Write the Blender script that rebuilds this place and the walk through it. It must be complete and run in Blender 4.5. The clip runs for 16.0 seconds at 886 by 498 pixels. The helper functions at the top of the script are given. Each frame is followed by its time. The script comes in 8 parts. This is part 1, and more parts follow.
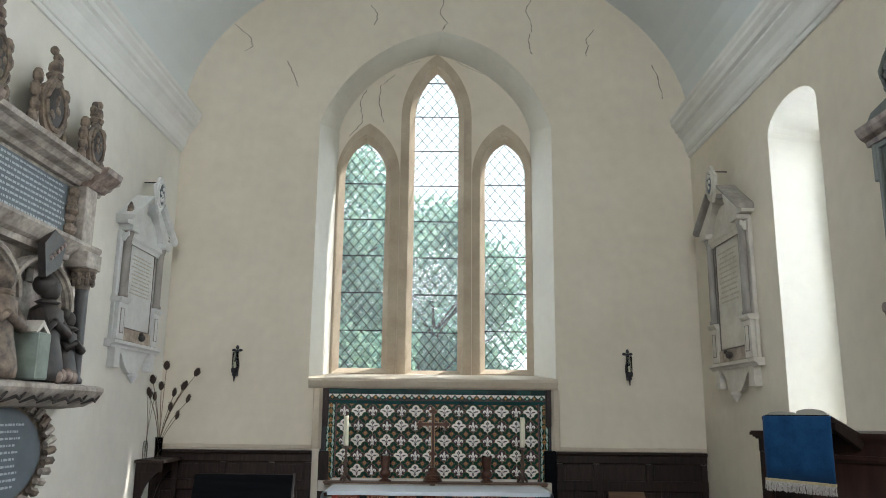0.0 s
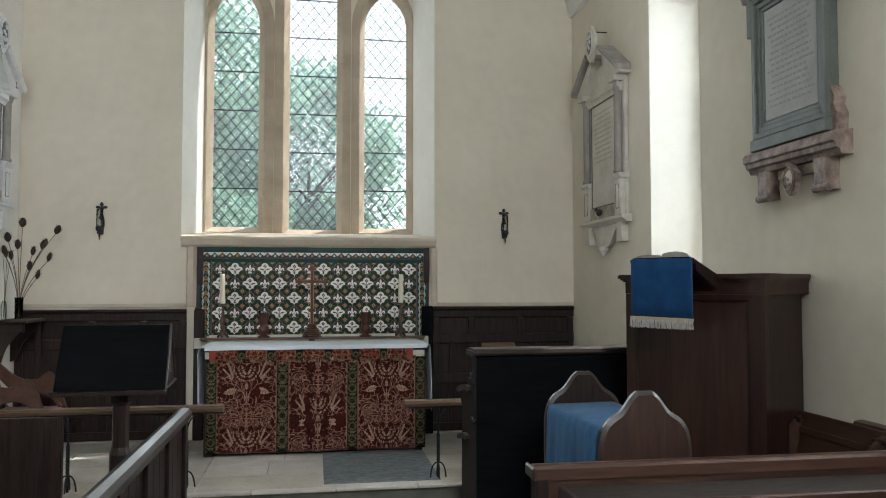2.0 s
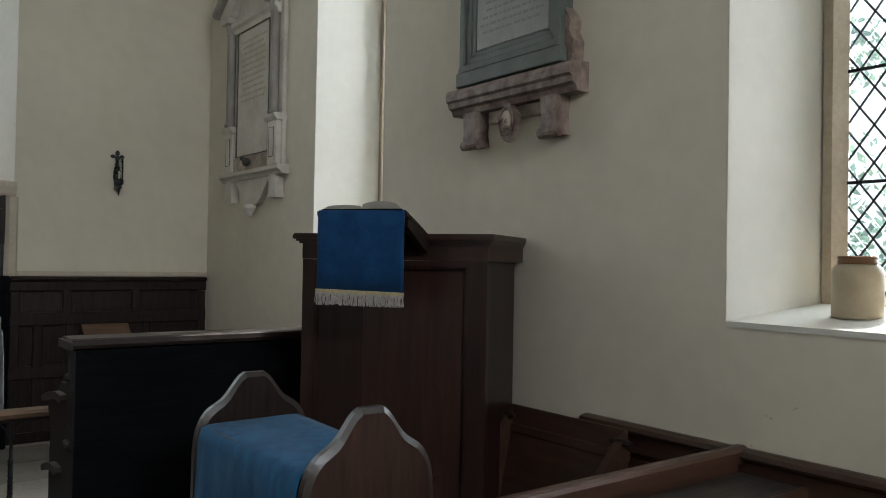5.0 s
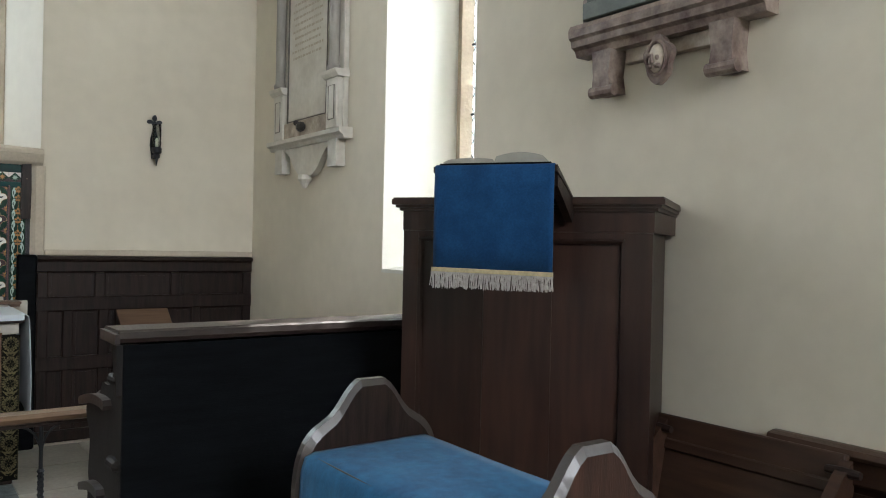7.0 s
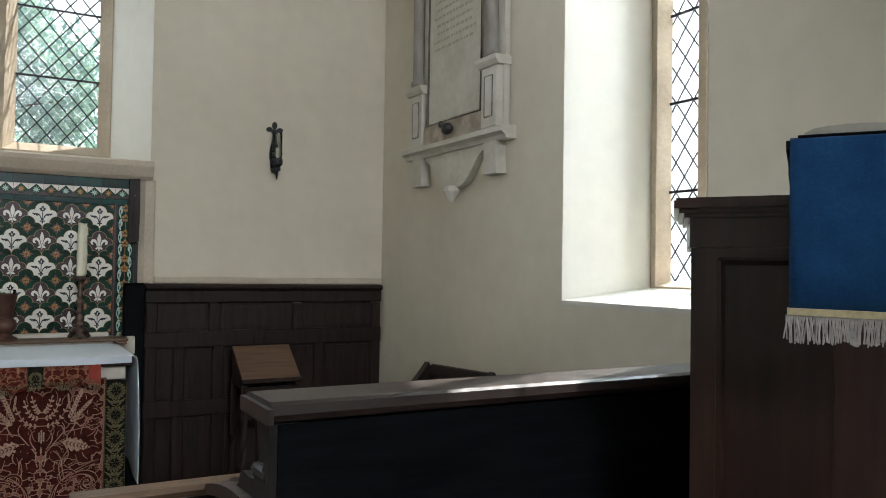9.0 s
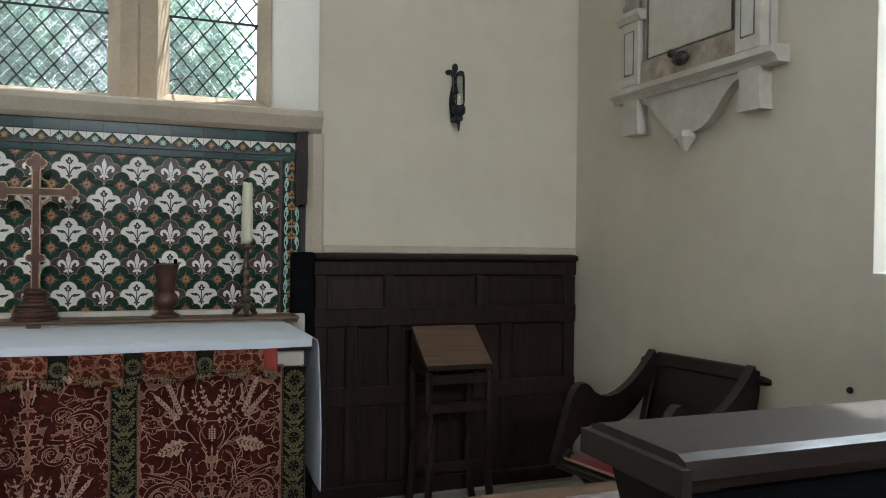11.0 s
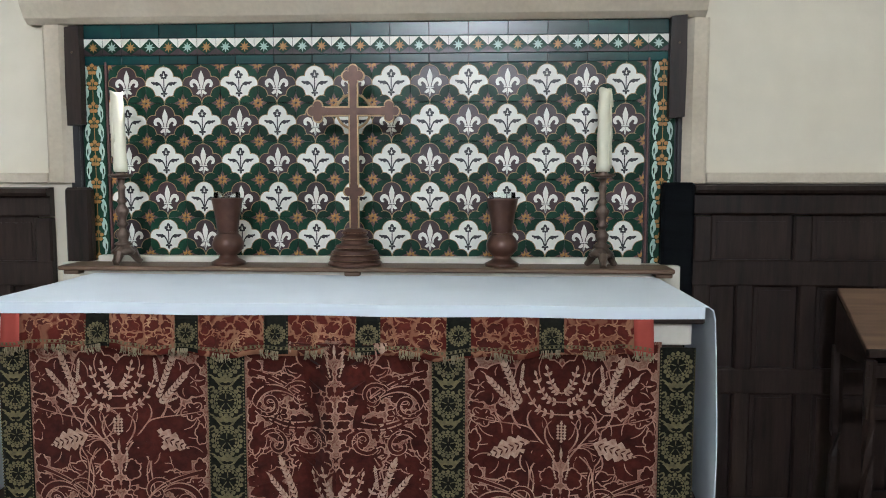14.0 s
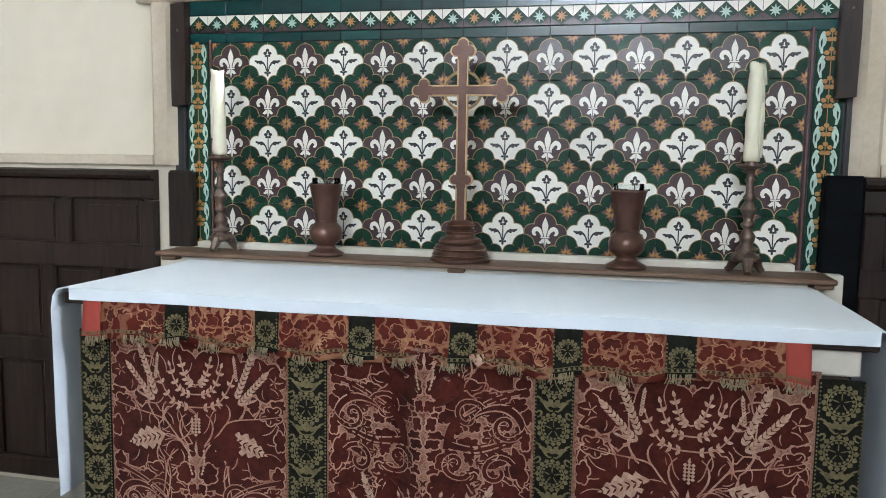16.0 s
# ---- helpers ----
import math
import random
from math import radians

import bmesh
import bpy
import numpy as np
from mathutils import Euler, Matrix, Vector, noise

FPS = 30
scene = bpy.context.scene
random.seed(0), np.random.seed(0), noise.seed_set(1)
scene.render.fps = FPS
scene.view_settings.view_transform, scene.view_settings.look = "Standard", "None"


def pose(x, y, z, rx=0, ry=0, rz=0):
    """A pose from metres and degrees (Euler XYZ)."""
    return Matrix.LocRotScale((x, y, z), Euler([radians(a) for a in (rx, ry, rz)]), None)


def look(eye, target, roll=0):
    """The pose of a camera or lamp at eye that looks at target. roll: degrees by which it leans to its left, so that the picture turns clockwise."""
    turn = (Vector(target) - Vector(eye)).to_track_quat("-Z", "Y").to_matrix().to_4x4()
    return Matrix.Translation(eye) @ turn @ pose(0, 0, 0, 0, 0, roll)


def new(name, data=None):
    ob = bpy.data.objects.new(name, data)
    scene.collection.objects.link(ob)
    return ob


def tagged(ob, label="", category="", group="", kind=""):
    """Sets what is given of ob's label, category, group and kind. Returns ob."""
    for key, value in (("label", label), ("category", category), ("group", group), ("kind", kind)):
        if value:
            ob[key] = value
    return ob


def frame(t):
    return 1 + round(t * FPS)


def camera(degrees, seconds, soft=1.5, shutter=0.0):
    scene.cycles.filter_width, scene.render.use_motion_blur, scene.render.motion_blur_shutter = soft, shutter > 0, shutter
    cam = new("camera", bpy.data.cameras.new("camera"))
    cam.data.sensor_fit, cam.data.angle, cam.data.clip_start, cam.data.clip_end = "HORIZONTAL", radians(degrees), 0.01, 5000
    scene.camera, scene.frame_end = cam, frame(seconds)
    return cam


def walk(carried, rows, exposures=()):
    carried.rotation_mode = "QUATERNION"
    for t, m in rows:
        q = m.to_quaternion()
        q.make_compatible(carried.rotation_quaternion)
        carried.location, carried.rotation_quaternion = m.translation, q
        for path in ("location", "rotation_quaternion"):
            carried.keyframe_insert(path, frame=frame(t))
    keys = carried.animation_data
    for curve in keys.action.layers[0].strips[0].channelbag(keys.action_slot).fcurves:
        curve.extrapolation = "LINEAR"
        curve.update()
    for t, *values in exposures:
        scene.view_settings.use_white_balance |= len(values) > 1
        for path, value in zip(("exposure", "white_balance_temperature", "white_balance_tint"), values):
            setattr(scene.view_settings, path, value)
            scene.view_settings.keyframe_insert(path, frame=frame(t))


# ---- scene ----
cam = camera(59.2, 16.0, soft=1.0)
PATH = [
    (0, (0.079, -8.116, 1.658), (0.08, -6.159, 2.071), 0.6),
    (0.5, (0.078, -8.106, 1.588), (0.116, -6.131, 1.899), 0.3),
    (1, (0.075, -8.104, 1.566), (0.17, -6.118, 1.78), 0.2),
    (1.5, (0.055, -8.094, 1.545), (0.244, -6.108, 1.688), 0.0),
    (2, (0.037, -8.04, 1.524), (0.359, -6.068, 1.615), 0.0),
    (2.5, (0.088, -7.878, 1.501), (0.528, -5.928, 1.56), 0.2),
    (3, (0.127, -7.695, 1.496), (0.705, -5.781, 1.538), 0.1),
    (3.5, (0.09, -7.435, 1.496), (0.892, -5.604, 1.524), -0.4),
    (4, (0.099, -7.248, 1.487), (1.092, -5.512, 1.505), -0.2),
    (4.2, (0.143, -7.137, 1.469), (1.219, -5.451, 1.484), 0.2),
    (6.3, (0.361, -6.194, 1.468), (1.608, -4.632, 1.505), 1.3),
    (6.5, (0.377, -6.128, 1.463), (1.608, -4.552, 1.488), 1.3),
    (7, (0.389, -5.885, 1.415), (1.559, -4.262, 1.408), 1.2),
    (7.5, (0.402, -5.617, 1.43), (1.521, -3.96, 1.418), 0.8),
    (8, (0.468, -5.361, 1.404), (1.529, -3.665, 1.408), 0.7),
    (8.2, (0.495, -5.249, 1.414), (1.534, -3.539, 1.433), 0.7),
    (10.3, (0.513, -4.286, 1.396), (1.364, -2.477, 1.444), 0.9),
    (10.5, (0.493, -4.192, 1.372), (1.299, -2.361, 1.399), 0.9),
    (11, (0.435, -3.942, 1.362), (1.152, -2.075, 1.344), 0.8),
    (11.5, (0.395, -3.745, 1.346), (1.027, -1.848, 1.29), 0.5),
    (12, (0.436, -3.518, 1.331), (0.958, -1.591, 1.227), 0.1),
    (12.5, (0.458, -3.342, 1.321), (0.828, -1.382, 1.176), -0.0),
    (13, (0.431, -3.185, 1.309), (0.622, -1.202, 1.132), -0.5),
    (13.5, (0.439, -3.043, 1.32), (0.46, -1.051, 1.139), -0.3),
    (14, (0.478, -2.975, 1.316), (0.366, -0.986, 1.136), -0.0),
    (14.5, (0.515, -2.945, 1.318), (0.325, -0.963, 1.136), 0.3),
    (15, (0.539, -2.91, 1.32), (0.272, -0.938, 1.122), 0.5),
    (15.5, (0.549, -2.835, 1.308), (0.212, -0.875, 1.102), 0.7),
    (16, (0.507, -2.681, 1.309), (0.069, -0.74, 1.1), 0.9),
]
EXPOSURES = [(0.0, 1.37, 6250, 10), (1.0, 1.47, 6250, 10), (1.5, 1.52, 6250, 10), (2.5, 1.3, 6250, 10), (3.0, 1.25, 6250, 10), (4.0, 0.8, 6250, 10), (6.4, 1.08, 6250, 10), (7.0, 1.78, 6250, 10), (8.0, 1.83, 6250, 10), (10.4, 0.88, 6250, 10), (11.0, 1.43, 6150, 10), (11.5, 1.83, 6150, 10), (12.5, 1.9, 6050, 10), (13.0, 2.25, 6000, 10), (13.5, 1.95, 6000, 10), (14.0, 2.2, 6000, 10), (14.5, 2.22, 6000, 10), (15.0, 2.0, 6000, 10), (15.4, 2.1, 6000, 10), (16.0, 2.4, 6000, 10)]
walk(cam, [(t, look(eye, target, roll)) for t, eye, target, roll in PATH], EXPOSURES)

# ---- world, sun, window light, exposure ----
world = bpy.data.worlds.new("world")
scene.world = world
world.use_nodes = True
SUN_DIR = Vector((-1.0, -0.42, -1.5)).normalized()
_n = world.node_tree.nodes
_sky = _n.new("ShaderNodeTexSky")
_sky.sky_type = "NISHITA"
_sky.sun_disc = False
_sky.sun_elevation = math.asin(-SUN_DIR.z)
_sky.sun_rotation = math.atan2(-SUN_DIR.x, -SUN_DIR.y)
_n["Background"].inputs["Strength"].default_value = 0.15
world.node_tree.links.new(_sky.outputs["Color"], _n["Background"].inputs["Color"])
_sun = bpy.data.lights.new("sun", "SUN")
_sun.energy, _sun.angle, _sun.color = 5.0, radians(0.6), (1.0, 0.95, 0.87)
new("sun", _sun).matrix_world = look((9, 6, 12), Vector((9, 6, 12)) + SUN_DIR)


def opening_lamp(name, centre, toward, w, h, watts, colour):
    """An area lamp in an opening: sky light east and south, added fill west."""
    d = bpy.data.lights.new(name, "AREA")
    d.shape, d.size, d.size_y, d.energy, d.color = "RECTANGLE", w, h, watts, colour
    new(name, d).matrix_world = look(centre, Vector(centre) + Vector(toward))


SKY_TINT = (0.955, 0.965, 1.0)
opening_lamp("sky_light_east", (0, 1.3, 3.6), (0, -1, -0.12), 2.8, 3.6, 80, SKY_TINT)
opening_lamp("sky_light_south", (4.4, -2.40, 2.95), (-1, 0, -0.15), 1.4, 3.0, 235, SKY_TINT)
opening_lamp("sky_light_south", (4.4, -5.54, 2.95), (-1, 0, -0.15), 1.4, 3.0, 118, SKY_TINT)
# Fill lamp added behind the view; no west window is known.
opening_lamp("fill_light_west", (0, -15.1, 5.55), (0, 1, -0.25), 2.8, 1.5, 160, (0.965, 0.98, 1.0))

# ---- materials ----


def mat(name, colour, rough=0.8, metal=0.0, vary=0.0, scale=6.0, vary_to=None, bump=0.0, bump_scale=60.0, stretch=(1, 1, 1), sheen=0.0, coat=0.0, random_shift=0.0, fine=0.0, fine_scale=80.0, spec=0.5):
    """A principled material whose colour drifts at a large and a fine scale, with fine relief."""
    m = bpy.data.materials.new(name)
    m.use_nodes = True
    n, l = m.node_tree.nodes, m.node_tree.links
    b = n["Principled BSDF"]
    b.inputs["Roughness"].default_value, b.inputs["Metallic"].default_value = rough, metal
    b.inputs["Specular IOR Level"].default_value = spec
    b.inputs["Sheen Weight"].default_value, b.inputs["Coat Weight"].default_value = sheen, coat
    co, mp = n.new("ShaderNodeTexCoord"), n.new("ShaderNodeMapping")
    mp.inputs["Scale"].default_value = stretch
    l.new(co.outputs["Object"], mp.inputs["Vector"])
    out = None
    base = (*colour, 1)
    if vary:
        t = n.new("ShaderNodeTexNoise")
        t.inputs["Scale"].default_value, t.inputs["Detail"].default_value, t.inputs["Roughness"].default_value = scale, 6, 0.62
        l.new(mp.outputs["Vector"], t.inputs["Vector"])
        r = n.new("ShaderNodeMapRange")
        r.inputs["From Min"].default_value, r.inputs["From Max"].default_value = 0.32, 0.68
        l.new(t.outputs["Fac"], r.inputs["Value"])
        x = n.new("ShaderNodeMix")
        x.data_type = "RGBA"
        to = vary_to or tuple(c * (1 - vary) for c in colour)
        x.inputs["A"].default_value, x.inputs["B"].default_value = base, (*to, 1)
        l.new(r.outputs["Result"], x.inputs["Factor"])
        out = x.outputs["Result"]
        if fine:
            t2 = n.new("ShaderNodeTexNoise")
            t2.inputs["Scale"].default_value, t2.inputs["Detail"].default_value = fine_scale, 4
            l.new(mp.outputs["Vector"], t2.inputs["Vector"])
            x2 = n.new("ShaderNodeMix")
            x2.data_type, x2.blend_type = "RGBA", "MULTIPLY"
            r2 = n.new("ShaderNodeMapRange")
            r2.inputs["From Min"].default_value, r2.inputs["From Max"].default_value = 0.3, 0.7
            r2.inputs["To Min"].default_value, r2.inputs["To Max"].default_value = 1 - fine, 1.0
            l.new(t2.outputs["Fac"], r2.inputs["Value"])
            x2.inputs["Factor"].default_value = 1.0
            l.new(out, x2.inputs["A"])
            l.new(r2.outputs["Result"], x2.inputs["B"])
            out = x2.outputs["Result"]
    if random_shift:
        oi, hs = n.new("ShaderNodeObjectInfo"), n.new("ShaderNodeHueSaturation")
        r3 = n.new("ShaderNodeMapRange")
        r3.inputs["To Min"].default_value, r3.inputs["To Max"].default_value = 1 - random_shift, 1 + random_shift
        l.new(oi.outputs["Random"], r3.inputs["Value"])
        l.new(r3.outputs["Result"], hs.inputs["Value"])
        hs.inputs["Color"].default_value = base
        if out:
            l.new(out, hs.inputs["Color"])
        out = hs.outputs["Color"]
    if out:
        l.new(out, b.inputs["Base Color"])
    else:
        b.inputs["Base Color"].default_value = base
    if bump:
        t3, bp = n.new("ShaderNodeTexNoise"), n.new("ShaderNodeBump")
        t3.inputs["Scale"].default_value, t3.inputs["Detail"].default_value = bump_scale, 5
        l.new(mp.outputs["Vector"], t3.inputs["Vector"])
        bp.inputs["Strength"].default_value, bp.inputs["Distance"].default_value = bump, 0.01
        l.new(t3.outputs["Fac"], bp.inputs["Height"])
        l.new(bp.outputs["Normal"], b.inputs["Normal"])
    return m


def glass_mat(name, tint, gloss, ripple, veil_share=0.0):
    """Thin old window glass: clear, faintly tinted and rippled."""
    m = bpy.data.materials.new(name)
    m.use_nodes = True
    n, l = m.node_tree.nodes, m.node_tree.links
    n.remove(n["Principled BSDF"])
    tr, gl, mx = n.new("ShaderNodeBsdfTransparent"), n.new("ShaderNodeBsdfGlossy"), n.new("ShaderNodeMixShader")
    oi, hs = n.new("ShaderNodeObjectInfo"), n.new("ShaderNodeHueSaturation")
    r = n.new("ShaderNodeMapRange")
    r.inputs["To Min"].default_value, r.inputs["To Max"].default_value = 0.93, 1.04
    l.new(oi.outputs["Random"], r.inputs["Value"])
    hs.inputs["Color"].default_value = (*tint, 1)
    l.new(r.outputs["Result"], hs.inputs["Value"])
    l.new(hs.outputs["Color"], tr.inputs["Color"])
    gl.inputs["Roughness"].default_value = 0.05
    if ripple:
        t, bp = n.new("ShaderNodeTexNoise"), n.new("ShaderNodeBump")
        t.inputs["Scale"].default_value = 14
        bp.inputs["Strength"].default_value = ripple
        l.new(t.outputs["Fac"], bp.inputs["Height"])
        l.new(bp.outputs["Normal"], gl.inputs["Normal"])
    fr = n.new("ShaderNodeFresnel")
    fr.inputs["IOR"].default_value = gloss
    l.new(fr.outputs["Fac"], mx.inputs["Fac"])
    # Faint white veil added to pale the view outdoors, like glare.
    veil, vm = n.new("ShaderNodeBsdfTranslucent"), n.new("ShaderNodeMixShader")
    veil.inputs["Color"].default_value = (0.86, 0.95, 0.96, 1)
    vm.inputs["Fac"].default_value = veil_share
    l.new(tr.outputs["BSDF"], vm.inputs[1])
    l.new(veil.outputs["BSDF"], vm.inputs[2])
    l.new(vm.outputs["Shader"], mx.inputs[1])
    l.new(gl.outputs["BSDF"], mx.inputs[2])
    l.new(mx.outputs["Shader"], n["Material Output"].inputs["Surface"])
    return m


PLASTER = mat("lime_plaster", (0.73, 0.672, 0.558), 0.92, vary=0.12, scale=1.1, vary_to=(0.66, 0.602, 0.493), bump=0.12, bump_scale=18, fine=0.05, fine_scale=9, spec=0.2)
PALEPLASTER = mat("pale_cool_plaster", (0.73, 0.71, 0.64), 0.92, vary=0.12, scale=1.6, vary_to=(0.66, 0.64, 0.58), bump=0.14, bump_scale=16, fine=0.04, fine_scale=12)
CEILING = mat("blue_white_plaster", (0.72, 0.76, 0.75), 0.95, vary=0.08, scale=0.9, vary_to=(0.67, 0.71, 0.71), bump=0.05, bump_scale=12)
CORNICE = mat("painted_cornice", (0.80, 0.80, 0.77), 0.85, vary=0.1, scale=3, vary_to=(0.73, 0.73, 0.70), fine=0.05)
STONE = mat("window_stone", (0.54, 0.46, 0.35), 0.9, vary=0.35, scale=2.6, vary_to=(0.41, 0.33, 0.24), bump=0.25, bump_scale=40, fine=0.12, fine_scale=50)
STONE_PALE = mat("pale_sill_stone", (0.62, 0.55, 0.44), 0.88, vary=0.2, scale=3.5, vary_to=(0.52, 0.44, 0.34), bump=0.2, bump_scale=45, fine=0.1, fine_scale=60)
FLOORSTONE = mat("limestone_paving", (0.54, 0.51, 0.45), 0.6, vary=0.35, scale=3, vary_to=(0.42, 0.39, 0.34), bump=0.15, bump_scale=40, random_shift=0.12, fine=0.15, fine_scale=35)
JOINT = mat("floor_joint_mortar", (0.22, 0.2, 0.17), 0.95, vary=0.2, scale=20)
# Chancel paving, hardly in view, made dark to cut bounced light.
CHANCELSTONE = mat("low_bounce_paving", (0.25, 0.225, 0.19), 0.6, vary=0.35, scale=3, vary_to=(0.17, 0.155, 0.13), bump=0.15, bump_scale=40, random_shift=0.12, fine=0.15, fine_scale=35)
SLATE = mat("worn_slate", (0.055, 0.075, 0.082), 0.45, vary=0.7, scale=11, vary_to=(0.26, 0.29, 0.30), bump=0.25, bump_scale=40, fine=0.35, fine_scale=30, stretch=(1, 2, 1))
OAK = mat("dark_stained_oak", (0.036, 0.021, 0.016), 0.42, vary=0.6, scale=5, vary_to=(0.012, 0.007, 0.006), bump=0.12, bump_scale=50, stretch=(9, 9, 0.8), random_shift=0.15, fine=0.25, fine_scale=18, spec=0.25)
OAK_RED = mat("red_brown_oak", (0.095, 0.042, 0.025), 0.38, vary=0.55, scale=4, vary_to=(0.036, 0.016, 0.011), bump=0.12, bump_scale=45, stretch=(0.9, 9, 9), fine=0.25, fine_scale=16)
OAK_Y = mat("dark_oak_lengthwise", (0.075, 0.038, 0.024), 0.36, vary=0.45, scale=4, vary_to=(0.035, 0.018, 0.012), bump=0.12, bump_scale=45, stretch=(9, 0.9, 9), fine=0.25, fine_scale=16, spec=0.35)
# Near-black oak: the dark of back-lit west faces is put into it.
NEARBLACK = mat("near_black_oak", (0.0066, 0.0078, 0.0094), 0.75, vary=0.4, scale=4, vary_to=(0.0032, 0.0036, 0.0045), bump=0.1, bump_scale=40, stretch=(0.8, 8, 8), spec=0.05)
RAILWOOD = mat("worn_oak_rail", (0.17, 0.105, 0.06), 0.42, vary=0.45, scale=4, vary_to=(0.085, 0.05, 0.03), bump=0.12, bump_scale=40, stretch=(0.8, 9, 9), fine=0.2, fine_scale=18)
TOPWOOD = mat("faded_oak_board", (0.18, 0.105, 0.062), 0.5, vary=0.45, scale=5, vary_to=(0.10, 0.054, 0.034), bump=0.1, stretch=(0.8, 9, 9), fine=0.2, fine_scale=20)
IRON = mat("wrought_iron", (0.03, 0.032, 0.035), 0.5, 0.6, vary=0.4, scale=30, bump=0.2, bump_scale=90)
LEAD = mat("window_lead", (0.05, 0.06, 0.06), 0.6, 0.3, vary=0.3, scale=40)
LINEN = mat("white_linen", (0.62, 0.68, 0.75), 0.9, vary=0.06, scale=5, bump=0.06, bump_scale=300, sheen=0.2, spec=0.2)
BLUECLOTH = mat("blue_velvet", (0.014, 0.070, 0.185), 0.85, vary=0.3, scale=12, vary_to=(0.008, 0.046, 0.13), bump=0.15, bump_scale=220, sheen=0.08, fine=0.2, fine_scale=150, spec=0.1)
BLUEPALE = mat("faded_blue_cloth", (0.017, 0.135, 0.29), 0.85, vary=0.4, scale=8, vary_to=(0.009, 0.075, 0.185), bump=0.15, bump_scale=200, sheen=0.1, stretch=(3, 3, 1), fine=0.2, fine_scale=120, spec=0.1)
MARBLE = mat("white_marble", (0.70, 0.67, 0.60), 0.5, vary=0.25, scale=5, vary_to=(0.56, 0.52, 0.45), bump=0.05, fine=0.1, fine_scale=25)
MARBLE_COOL = mat("cool_white_marble", (0.72, 0.73, 0.72), 0.5, vary=0.2, scale=5, vary_to=(0.60, 0.61, 0.60), bump=0.05, fine=0.1, fine_scale=25)
MARBLE_VEIN = mat("veined_marble", (0.60, 0.52, 0.42), 0.5, vary=0.8, scale=9, vary_to=(0.27, 0.21, 0.165), fine=0.15)
# Grey of a column's shadow side, put into the marble colour.
MARBLE_SHADED = mat("shaded_marble", (0.42, 0.39, 0.35), 0.5, vary=0.6, scale=7, vary_to=(0.22, 0.20, 0.18), bump=0.05, fine=0.2, fine_scale=25, stretch=(1, 1, 0.3))
# One dark line colour for grime and for the shading along edges.
GRIME_SHADE = mat("grime_shade_line", (0.10, 0.088, 0.075), 0.7, vary=0.5, scale=14, vary_to=(0.22, 0.20, 0.17))
MARBLE_GREY = mat("grey_marble", (0.09, 0.108, 0.094), 0.5, vary=0.4, scale=6, vary_to=(0.15, 0.165, 0.145), bump=0.04, fine=0.15)
MARBLE_PINK = mat("pink_marble", (0.40, 0.32, 0.265), 0.5, vary=0.85, scale=11, vary_to=(0.09, 0.045, 0.04), bump=0.05, fine=0.2, fine_scale=30)
SLATE_BLUE = mat("blue_grey_slate_tablet", (0.115, 0.14, 0.16), 0.6, vary=0.2, scale=6, vary_to=(0.085, 0.105, 0.12))
PULPITWOOD = mat("red_brown_pulpit_oak", (0.050, 0.0225, 0.0155), 0.38, vary=0.5, scale=4, vary_to=(0.02, 0.010, 0.008), bump=0.1, bump_scale=45, stretch=(7, 7, 0.7), random_shift=0.35, fine=0.3, fine_scale=16, coat=0.1, spec=0.35)
BLACKSTONE = mat("black_marble", (0.02, 0.02, 0.022), 0.35, vary=0.4, scale=9, vary_to=(0.05, 0.045, 0.045))
DARKSTONE = mat("dark_painted_stone", (0.013, 0.012, 0.012), 0.5, vary=0.6, scale=10, vary_to=(0.045, 0.036, 0.03), bump=0.1)
GREYGREEN = mat("grey_green_stone", (0.28, 0.33, 0.29), 0.7, vary=0.3, scale=10)
TAN = mat("weathered_alabaster", (0.26, 0.20, 0.145), 0.6, vary=0.7, scale=14, vary_to=(0.045, 0.034, 0.028), bump=0.15, bump_scale=60)
# Dark mottling puts the monument's deep shading into the stone colour.
SHADE_MOTTLED = mat("shade_mottled_painted_stone", (0.62, 0.565, 0.49), 0.6, vary=0.6, scale=6, vary_to=(0.24, 0.20, 0.165), bump=0.15, bump_scale=50, fine=0.35, fine_scale=30)
INK = mat("faded_incised_letters", (0.46, 0.41, 0.33), 0.9)
INK_PALE = mat("pale_letters", (0.42, 0.46, 0.49), 0.9)
CRACK = mat("plaster_crack", (0.10, 0.085, 0.07), 1.0)
PAPER = mat("book_pages", (0.33, 0.315, 0.275), 0.9, vary=0.1, scale=30)
CLEAR = glass_mat("leaded_pane", (0.93, 0.98, 0.97), 1.22, 0.12, 0.018)
CHIMNEY = glass_mat("clear_glass", (0.95, 0.97, 0.96), 1.4, 0.0)

# ---- builders ----


def thing(name, label, category, at=(0, 0, 0), rz=0.0, group="", kind=""):
    ob = new(name)
    ob.matrix_world = pose(*at, 0, 0, rz)
    return tagged(ob, label, category, group, kind)


def part(name, bm, material, parent=None, label="", smooth=False):
    """Links a bmesh as one mesh object under a thing or part. material: one, or a list by material_index."""
    bmesh.ops.recalc_face_normals(bm, faces=bm.faces)
    me = bpy.data.meshes.new(name)
    bm.to_mesh(me)
    bm.free()
    for m in material if isinstance(material, (list, tuple)) else [material]:
        me.materials.append(m)
    if smooth:
        me.polygons.foreach_set("use_smooth", [True] * len(me.polygons))
    ob = new(name, me)
    if parent is not None:
        ob.parent = parent
    if label:
        ob["label"] = label
    return ob


